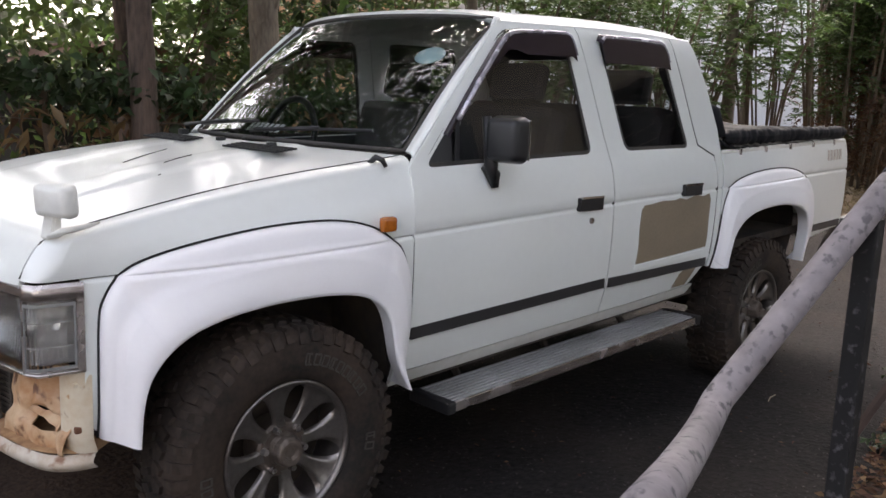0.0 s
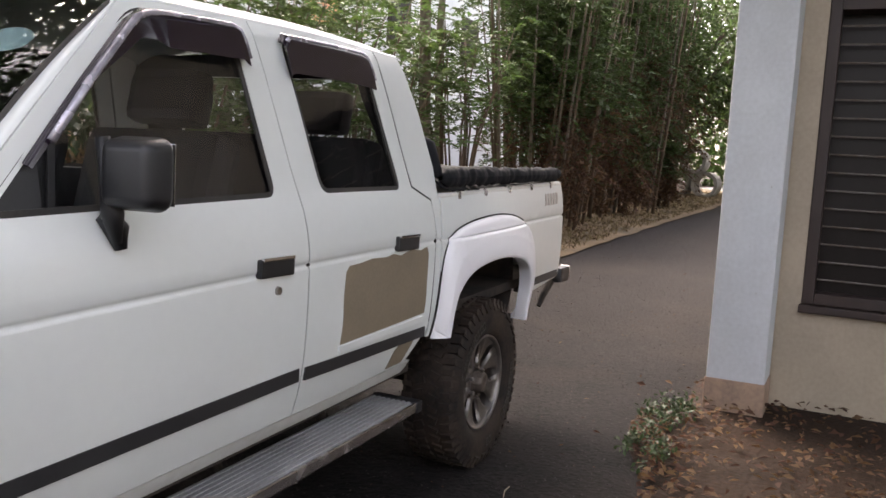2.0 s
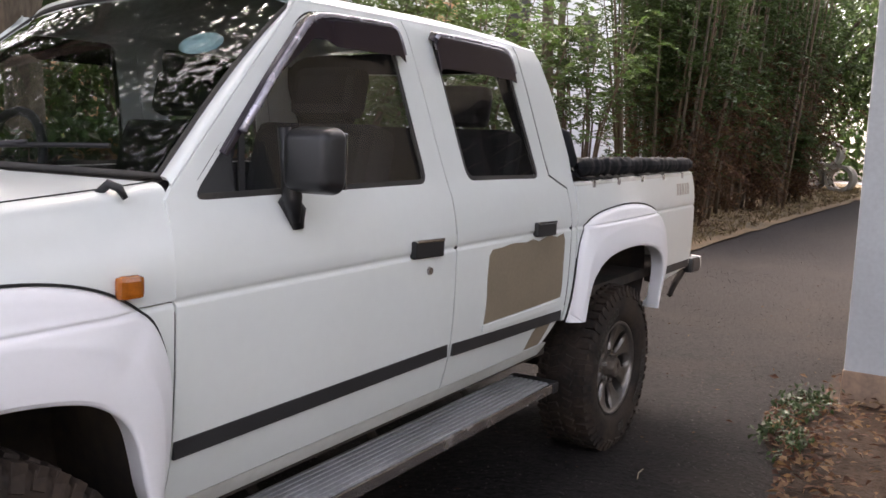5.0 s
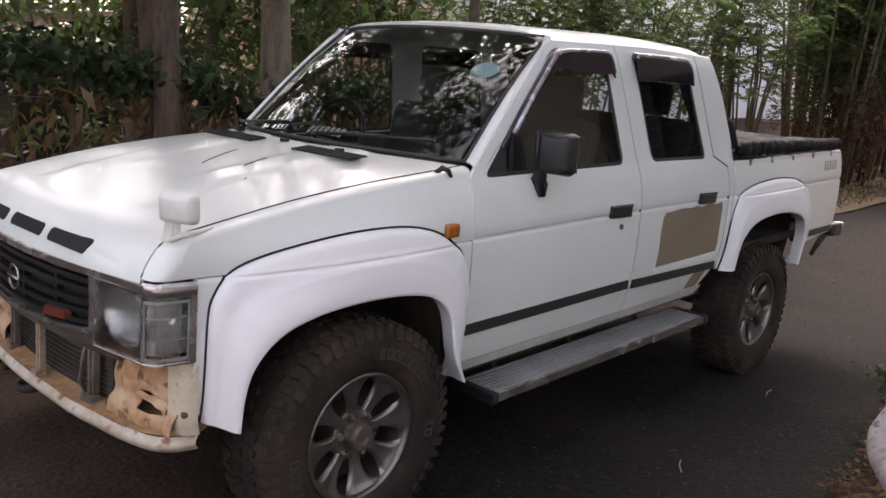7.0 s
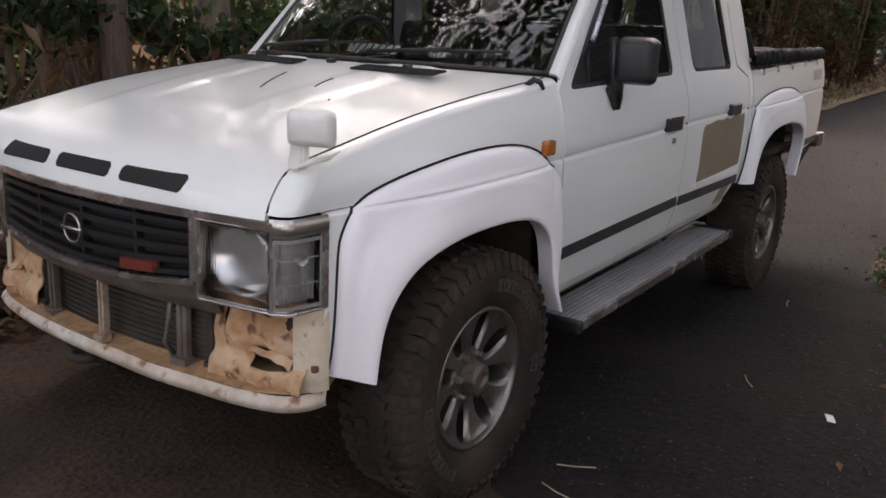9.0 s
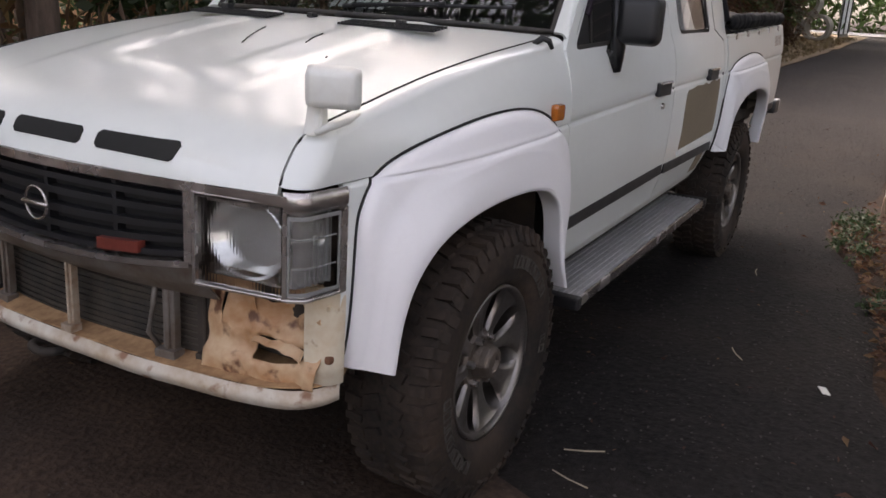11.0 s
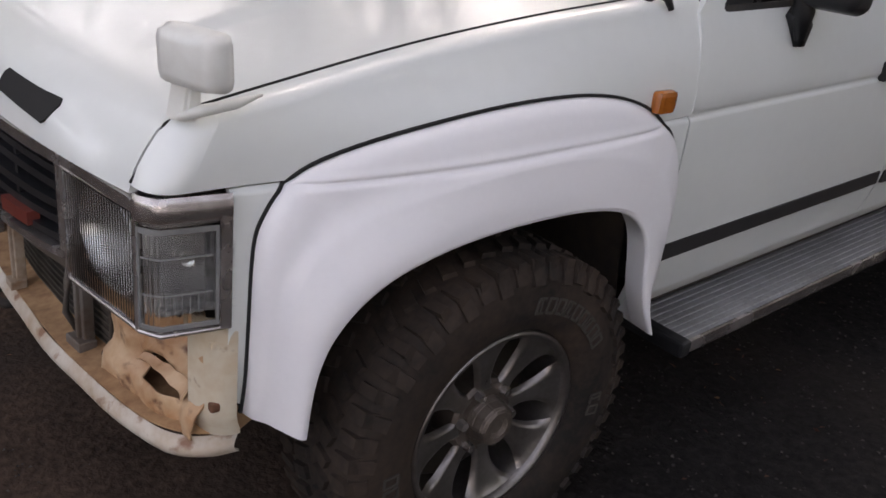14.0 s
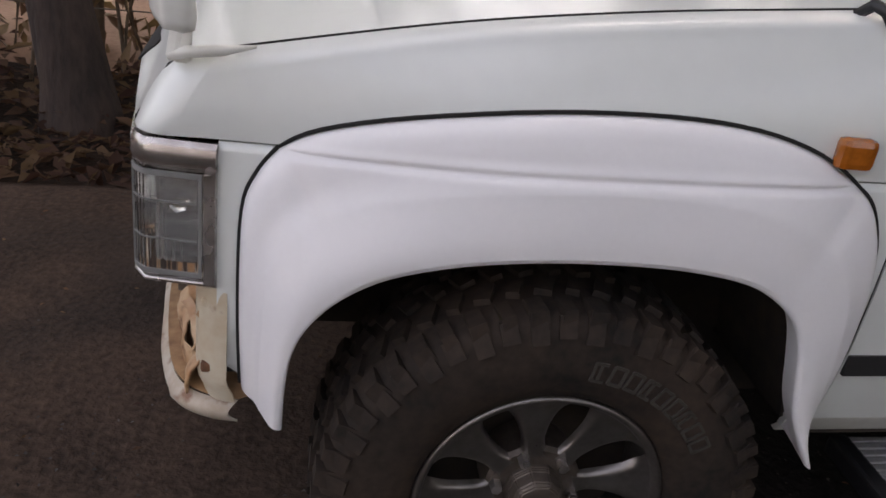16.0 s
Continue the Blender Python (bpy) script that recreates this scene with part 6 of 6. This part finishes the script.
for z in (0.35, 0.75, 1.15):
    bm = bmesh.new()
    tube(bm, [(-7.2 + 0.5 * i, 2.72, z + 0.02 * math.sin(i)) for i in range(26)], 0.004, 5)
    part("wire", bm, GREYST, fence)
n = 6500
cx = RNG.uniform(-7.5, 4.6, n)
cz = 1.30 + 0.10 * np.sin(cx * 2.1) + 0.06 * np.sin(cx * 5.3) + RNG.normal(size=n) * 0.075 - 0.10 * (RNG.uniform(size=n) < 0.25)
cy = 2.72 + RNG.normal(size=n) * 0.14
ob = link("hedge", leaf_mesh("hedge", np.stack([cx, cy, cz], 1), 0.092, 0.5, 0.6), LEAF_DARK)
tagged(ob, "dark green creeper trailing along the fence top", "hedge", kind="stuff")
n = 3800
cx = RNG.uniform(-7.5, 4.8, n)
cs = np.stack([cx, 2.78 + RNG.normal(size=n) * 0.16, RNG.uniform(0.05, 1.25, n)], 1)
ob = link("dry_stems", leaf_mesh("dry_stems", cs, 0.16, 0.8, 0.28), LEAF_RED)
tagged(ob, "dry brown stems and withered leaves under the creeper", "dry plants", kind="stuff")
bm = bmesh.new()
for k in range(240):
    x = RNG.uniform(-7.5, 4.8)
    y = 2.8 + RNG.normal() * 0.2
    h = RNG.uniform(0.5, 1.35)
    tube(bm, [(x, y, -0.05), (x + RNG.normal() * 0.06, y, h * 0.5), (x + RNG.normal() * 0.16, y + RNG.normal() * 0.05, h)], [0.011, 0.008, 0.004], 4)
tagged(link("stem_thicket", bm, STEM), "thicket of thin dry stems by the fence", "stems", kind="stuff")

# shrubs along the lane behind the truck: stems and feathery leaves
def shrub(x, y, h, spreadr, seed, leafm, nf, label, name="shrub"):
    t = thing(name, label, "shrub")
    gz = ground_z(x)
    random.seed(seed)
    tips = []
    for k in range(7):
        a = random.uniform(0, math.tau)
        b = Vector((x + 0.12 * math.cos(a), y + 0.12 * math.sin(a), gz - 0.05))
        m_ = b + Vector((0.25 * spreadr * math.cos(a), 0.25 * spreadr * math.sin(a), h * 0.5))
        e = b + Vector((0.75 * spreadr * math.cos(a + 0.4), 0.75 * spreadr * math.sin(a + 0.4), h * random.uniform(0.8, 1.05)))
        bm = bmesh.new()
        tube(bm, [b, b.lerp(m_, 0.5) + Vector((0.03, 0.02, 0)), m_, m_.lerp(e, 0.5), e], [0.022, 0.018, 0.015, 0.011, 0.005], 6)
        part("stem", bm, STEM, t, smooth=True)
        tips += [m_.lerp(e, q) for q in (0.1, 0.35, 0.6, 0.8, 1.0)]
    tp = np.array([tuple(p) for p in tips])
    base = tp[RNG.integers(0, len(tp), nf)] + RNG.normal(size=(nf, 3)) * np.array([0.22, 0.22, 0.2]) * spreadr
    cs, ax = fronds(nf, base, 0.30, 7, 0.35)
    link("leaves", leaf_mesh("leaves", cs, 0.085, 0.1, 0.42, ax, 0.25), leafm, t)
    return t


k = 0
for x in (5.6, 6.6, 7.5, 8.5, 9.4, 10.4, 11.3):
    k += 1
    shrub(x, 2.9 + 0.5 * ((k * 7) % 3) / 2, 2.5 + 0.8 * ((k * 5) % 4) / 3, 0.85, k, LEAF_MID if k % 3 else LEAF_LIGHT, 330 if x < 8 else 190, "roadside shrub with feathery compound leaves")
for x, y in ((5.2, 4.6), (6.9, 4.6), (8.9, 4.6), (10.9, 4.6), (4.4, 5.4), (5.9, 5.9), (7.6, 6.2), (3.2, 6.0)):
    k += 1
    shrub(x, y, 3.2 + 0.5 * (k % 3) / 2, 1.1, k, LEAF_LIGHT if k % 2 else LEAF_MID, 300, "tall light green shrub behind the lane")


def bamboo(x, y, h, r, seed, n_leaf=2600):
    t = thing("bamboo_clump", "dense feathery green clump with brown stems at the lane's edge", "bamboo")
    gz = ground_z(x)
    random.seed(seed)
    for k in range(18):
        a = random.uniform(0, math.tau)
        q = random.uniform(0.1, 0.75) * r
        b = Vector((x + q * math.cos(a), y + q * math.sin(a), gz - 0.05))
        e = b + Vector((0.5 * r * math.cos(a), 0.5 * r * math.sin(a), h * random.uniform(0.75, 1.0)))
        bm = bmesh.new()
        tube(bm, [b, b.lerp(e, 0.3), b.lerp(e, 0.65) + Vector((0, 0, 0.15)), e], [0.03, 0.026, 0.018, 0.006], 6)
        part("culm", bm, STEM if k % 3 else BARKPALE, t, smooth=True)
    base = np.concatenate([blob(620, (x, y, gz + h * 0.70), (r * 1.15, r * 1.15, h * 0.34), 0.2, 34, 0.4), blob(330, (x, y - 0.2, gz + h * 0.45), (r, r, h * 0.24), 0.3, 24, 0.4)])
    cs, ax = fronds(len(base), base, 0.42, 8, 0.4)
    link("leaves", leaf_mesh("leaves", cs, 0.10, 0.15, 0.30, ax, 0.3), LEAF_BAMBOO, t)
    base = blob(230, (x, y - 0.35, gz + h * 0.28), (r * 0.95, r * 0.95, h * 0.24), 0.3, 18, 0.4)
    cs, ax = fronds(len(base), base, 0.36, 7, 0.9)
    link("dead_leaves", leaf_mesh("dead_leaves", cs, 0.10, 0.5, 0.26, ax, 0.3), LEAF_DRY, t, "withered brown lower leaves")


for i, (x, y, h) in enumerate(((12.5, 2.5, 4.6), (13.6, 2.6, 5.0), (14.4, 3.5, 5.6), (15.2, 2.5, 6.4), (17.0, 2.3, 6.8), (19.0, 2.2, 7.0), (21.2, 2.4, 7.0), (18.0, 4.2, 8.0), (22.0, 4.4, 6.6), (24.5, 3.4, 6.0), (16.2, 2.3, 2.6), (18.6, 2.1, 2.6))):
    bamboo(x, y, h, 1.05 if h > 3 else 0.6, 30 + i)

tree([(22.6, 2.6, 0.6), (22.5, 2.5, 2.2), (22.2, 2.0, 3.6), (21.8, 1.2, 4.8)], [0.14, 0.11, 0.09, 0.05],
     [((22.3, 2.2, 3.2), (22.0, 1.0, 4.2), (21.6, -0.4, 4.4), 0.06)],
     [((21.6, 0.6, 3.4), (1.3, 2.7, 1.35), 1.6), ((21.8, 0.7, 5.0), (1.6, 2.6, 1.5), 1.2)], "leaning tree hanging over the lane's end", BARK, LEAF_MID, 0.14, 9)
# distance: houses, shed, walls of foliage
bm = bmesh.new()
box(bm, 13.4, 44, 10.5, 16, 0.2, 9.5)
hw = thing("white_house", "white plastered house behind the shrubs", "house")
part("wall", bm, PLASTERW, hw)
bm = bmesh.new()
box(bm, 13.0, 44.4, 10.1, 16.4, 9.5, 9.75)
part("roof", bm, CONCRETE, hw)
bm = bmesh.new()
box(bm, 17.4, 18.7, 10.3, 10.47, 4.2, 9.5, 0.02)
part("orange_panel", bm, ORANGEW, hw, "orange painted panel")
for x in (21.5, 26.5):
    bm = bmesh.new()
    box(bm, x, x + 1.3, 10.44, 10.52, 4.6, 6.2, 0.02)
    w_ = part("window", bm, DARKWOOD, hw)
    bm = bmesh.new()
    box(bm, x + 0.08, x + 1.22, 10.425, 10.436, 4.7, 6.1)
    part("pane", bm, MATS["dark_pane"], w_)
oh = thing("orange_house", "orange plastered house with a tiled roof among trees", "house")
bm = bmesh.new()
box(bm, 9.4, 12.0, 12.0, 16.5, 0.1, 6.4)
part("wall", bm, ORANGEW, oh)
bm = bmesh.new()
box(bm, 8.2, 12.4, 11.6, 16.9, 6.4, 6.6)
part("roof", bm, ROOFT, oh)
for x, z in ((9.6, 2.0), (10.9, 2.0), (9.6, 4.6)):
    bm = bmesh.new()
    box(bm, x, x + 0.9, 11.94, 12.02, z, z + 1.1, 0.02)
    w_ = part("window", bm, DARKWOOD, oh)
    bm = bmesh.new()
    box(bm, x + 0.08, x + 0.82, 11.92, 11.932, z + 0.08, z + 1.02)
    part("pane", bm, MATS["dark_pane"], w_)
bm = bmesh.new()
box(bm, 8.4, 9.9, 10.9, 12.0, 2.55, 2.66)
part("canopy", bm, ROOFT, oh)
shed = thing("shed", "low dark shed with a rusty sloping roof", "shed")
bm = bmesh.new()
box(bm, 2.3, 4.6, 8.0, 10.2, 0.0, 1.55)
part("wall", bm, mat("shed_wall", (0.035, 0.028, 0.024), 0.95, 0, var=0.4, bump=0.2), shed)
bm = bmesh.new()
vs = [bm.verts.new(p) for p in ((1.5, 7.6, 1.45), (3.6, 7.6, 1.95), (5.1, 7.6, 1.45), (5.1, 10.6, 1.45), (3.6, 10.6, 1.95), (1.5, 10.6, 1.45))]
bm.faces.new((vs[0], vs[1], vs[4], vs[5]))
bm.faces.new((vs[1], vs[2], vs[3], vs[4]))
bmesh.ops.solidify(bm, geom=bm.faces[:], thickness=0.07)
part("roof", bm, mat("rusty_sheet", (0.16, 0.075, 0.05), 0.8, 0, var=0.5, scale=5, bump=0.2), shed)


def thicket(name, n, box_, size, leafm, label, droop=0.3, aspect=0.45, clumps=60):
    lo, hi = np.array(box_[0], float), np.array(box_[1], float)
    k = RNG.uniform(lo, hi, size=(clumps, 3))
    c = k[RNG.integers(0, clumps, n)] + RNG.normal(size=(n, 3)) * (hi - lo) * np.array([0.06, 0.12, 0.11])
    ob = link(name, leaf_mesh(name, c, size, droop, aspect), leafm)
    return tagged(ob, label, "foliage", kind="stuff")


thicket("undergrowth", 4200, ((0.3, 4.2, 0.2), (9, 7.2, 2.2)), 0.15, LEAF_MID, "mixed undergrowth behind the fence")
thicket("undergrowth", 3000, ((-4, 3.4, 1.7), (6, 6.5, 3.6)), 0.15, LEAF_LIGHT, "light green leaves hanging among the trunks", clumps=50)
thicket("undergrowth", 1100, ((1.6, 3.6, 2.2), (4.4, 5.0, 4.0)), 0.17, LEAF_DARK, "broad dark leaves hanging among the trunks", 0.9, 0.4, 40)
thicket("far_trees", 9000, ((-30, 16, 0.5), (50, 26, 11)), 0.55, LEAF_LIGHT, "sunlit trees in the distance", clumps=240)
thicket("far_trees", 7000, ((-34, 18, 3), (-6, 40, 14)), 0.6, LEAF_MID, "tall trees in the distance", clumps=160)
thicket("far_trees", 5000, ((-50, -30, 0.5), (-30, 30, 5)), 0.7, LEAF_MID, "tall trees down the lane", clumps=120)
thicket("far_trees", 9000, ((37, -14, 0.6), (46, 16, 10)), 0.6, LEAF_MID, "tall trees across the street", clumps=120)
thicket("far_trees", 6000, ((-25, -24, 0.5), (30, -13, 10)), 0.6, LEAF_MID, "tall trees behind the house", clumps=150)
thicket("far_trees", 13000, ((34.8, -12, 1.0), (36.5, 8, 9.0)), 0.34, LEAF_LIGHT, "green hedge across the street", clumps=150)
# Hidden behind the pillar; added so the rear doors mirror dark leaves, not sky.
thicket("far_trees", 7000, ((11, -14, 0.3), (32, -4.2, 8)), 0.36, LEAF_MID, "unseen trees beyond the house, added to darken the flank's reflection", clumps=140)
thicket("far_trees", 5500, ((-3, 8.5, 1.2), (7.5, 12.5, 5.6)), 0.28, LEAF_MID, "mixed trees behind the shed", clumps=90)
# crowns overhead, with gaps of sky
thicket("canopy", 38000, ((-4.5, 0.6, 5.0), (5.0, 8.5, 7.6)), 0.19, LEAF_DEEP, "leafy canopy overhead with gaps of sky", clumps=130)

# Out of view: holds sky light off the road's right side and the house wall.
thicket("canopy", 12000, ((1.0, -8.0, 4.9), (9.0, -2.6, 7.0)), 0.22, LEAF_DEEP, "unseen leafy crowns over the house, added to shade the road", clumps=70)

thicket("canopy", 6500, ((23.5, -5.0, 2.5), (27.0, 2.6, 7.5)), 0.2, LEAF_LIGHT, "crowns hanging over the lane's end", clumps=70)
# Out of view: blocks the zenith, which darkens the ground more than the flank.
thicket("canopy", 11000, ((-0.5, -3.4, 5.2), (6.0, 0.4, 7.0)), 0.2, LEAF_DEEP, "unseen leafy crowns over the lane, added to darken the ground", clumps=60)
# bare tan soil behind the fence
sheet("yard", [-14 + 0.5 * i for i in range(34)], [2.55 + 0.25 * j for j in range(22)],
      lambda x, y: 0.085 + 0.03 * noise.noise(Vector((x * 0.9, y * 0.9, 4))) - (0.12 if y < 2.6 or x > 2.4 else 0.0), mat("tan_soil", (0.36, 0.22, 0.145), 0.95, 0, col2=(0.22, 0.13, 0.085), scale=1.5, fine=40, bump=0.6, dist=0.015),
      "bare tan soil of the yard behind the fence", "ground")

# litter
n = 2600
cx = np.concatenate([RNG.uniform(-7, 4.5, n), RNG.normal(4.3, 0.5, 260), RNG.normal(2.6, 1.2, 900), RNG.uniform(-4.5, 0.5, 2600), RNG.uniform(0.9, 4.4, 900)])
cy = np.concatenate([1.45 + np.abs(RNG.normal(size=n)) * 0.75, RNG.normal(-1.75, 0.2, 260), RNG.normal(-2.25, 0.2, 900), 1.15 + np.abs(RNG.normal(size=2600)) * 0.9, np.zeros(900)])
edge = np.array([lane_right(x) for x in cx[-900:]])
cy[-900:] = edge + 0.05 - np.abs(RNG.normal(size=900)) * 0.16
cz = np.array([ground_z(x) + 0.02 for x in cx]) + np.abs(RNG.normal(size=len(cx))) * 0.045 * (cy > 1.7) + 0.01
ob = link("leaf_litter", leaf_mesh("leaf_litter", np.stack([cx, cy, cz], 1), np.where(cy > 0, 0.085, 0.05)[:, None], 0.0, 0.5, np.stack([RNG.normal(size=len(cx)), RNG.normal(size=len(cx)), np.zeros(len(cx))], 1), 0.2), LEAF_DRY)
tagged(ob, "dead brown leaves scattered on the ground", "leaf litter", kind="stuff")
n = 900
cx, cy = RNG.uniform(-4, 14, n), RNG.uniform(-1.9, 1.2, n)
cz = np.array([ground_z(x) + 0.024 for x in cx])
ob = link("scattered_bits", leaf_mesh("scattered_bits", np.stack([cx, cy, cz], 1), 0.022, 0.0, 0.4, np.stack([RNG.normal(size=n), RNG.normal(size=n), np.zeros(n)], 1), 0.15), LEAF_DRY)
tagged(ob, "small dry bits on the asphalt", "litter", kind="stuff")
n = 420
c = np.concatenate([blob(n, (4.15, -1.46, 0.06), (0.36, 0.16, 0.08), 0.1, 14, 0.5), blob(170, (3.55, -1.38, 0.045), (0.20, 0.09, 0.05), 0.1, 8, 0.5), blob(160, (3.4, -1.50, 0.05), (0.22, 0.08, 0.05), 0.1, 6, 0.5), blob(120, (2.5, -1.66, 0.04), (0.16, 0.06, 0.04), 0.1, 5, 0.5)])
ob = link("weeds", leaf_mesh("weeds", c, 0.031, 0.0, 0.5), LEAF_DARK)
tagged(ob, "small green weeds at the pillar's foot", "weeds", kind="stuff")
n = 6000
cx = RNG.uniform(5, 25, n)
cy = np.array([lane_left(x) for x in cx]) + RNG.uniform(0.05, 1.6, n)
cz = np.array([ground_z(x) + 0.05 for x in cx])
ob = link("grass", leaf_mesh("grass", np.stack([cx, cy, cz], 1), 0.12, -1.2, 0.12), mat("dry_grass", (0.22, 0.165, 0.085), 0.9, 0, var=0.4, bump=0, island=0.4))
tagged(ob, "sparse dry grass on the verge", "grass", kind="stuff")
for x, y, rz, s in ((1.27, -1.59, 20, 1.0), (1.31, -1.85, 70, 0.9)):
    bm = bmesh.new()
    box(bm, -0.035 * s, 0.035 * s, -0.014, 0.014, 0.0, 0.003, 0.0, pose(x, y, ground_z(x) + 0.022, 4, 3, rz))
    for v in bm.verts:
        v.co.z += 0.006 * math.sin(v.co.x * 90)
    tagged(link("paper_scrap", bm, WHITEBAR), "crumpled white paper scrap on the asphalt", "litter", "paper scraps")
for x, y, rz in ((1.40, -1.258, 30), (0.33, -1.05, 120), (0.157, -1.075, 75), (2.6, -1.1, 10)):
    bm = bmesh.new()
    m = pose(x, y, 0.028, 0, 0, rz)
    tube(bm, [m @ Vector((-0.06, 0, 0)), m @ Vector((0, 0.008, 0.002)), m @ Vector((0.06, 0, 0))], 0.0022, 5)
    tagged(link("dry_twig", bm, mat("straw", (0.42, 0.36, 0.26), 0.8, 0, var=0.3, bump=0)), "thin pale dry twig on the asphalt", "twig", "dry twigs")
n = 15000
cx, k = RNG.uniform(-3.5, 9, n), RNG.uniform(0, 1, n)
cy = np.array([lane_right(x) for x in cx]) * (1 - k) + np.array([lane_left(x) for x in cx]) * k
cz = np.array([ground_z(x) + 0.0195 for x in cx])
ob = link("grit", leaf_mesh("grit", np.stack([cx, cy, cz], 1), 0.010, 0.0, 0.8, np.stack([RNG.normal(size=n), RNG.normal(size=n), np.zeros(n)], 1), 0.2), mat("grit", (0.05, 0.045, 0.042), 0.9, 0, var=0.4, bump=0, island=0.6))
tagged(ob, "fine pale grit on the worn asphalt", "grit", kind="stuff")
# concrete rings and gate by the street
for x, y, z in ((23.0, 1.55, 0.36), (23.1, 2.28, 0.36), (23.05, 1.9, 0.97)):
    t = thing("concrete_ring", "mossy round concrete pipe section", "pipe", "concrete rings", at=(0, 0, 0))
    V, F = revolve([(0, 0.34), (0.85, 0.34), (0.85, 0.26), (0, 0.26), (0, 0.34)], 28)
    me = raw("concrete_ring", [(v[1] + x, v[0] + y, v[2] + z + ground_z(x)) for v in V], F)
    part("ring", me, CONCRETE, t, smooth=False)
gate = thing("gate", "white sheet metal gate leaf in a black frame, open", "gate")
bm = bmesh.new()
box(bm, 23.6, 25.6, 1.05, 1.08, 0.95, 3.2, 0.0)
part("sheet", bm, PLASTERW, gate)
for x0, x1, z0, z1 in ((23.55, 23.63, 0.85, 3.25), (25.57, 25.65, 0.85, 3.25), (23.6, 25.6, 0.88, 0.96), (23.6, 25.6, 3.18, 3.26), (23.6, 25.6, 1.95, 2.01), (24.55, 24.6, 0.95, 3.2)):
    bm = bmesh.new()
    box(bm, x0, x1, 1.02, 1.05, z0, z1)
    part("frame_bar", bm, BLACK, gate)
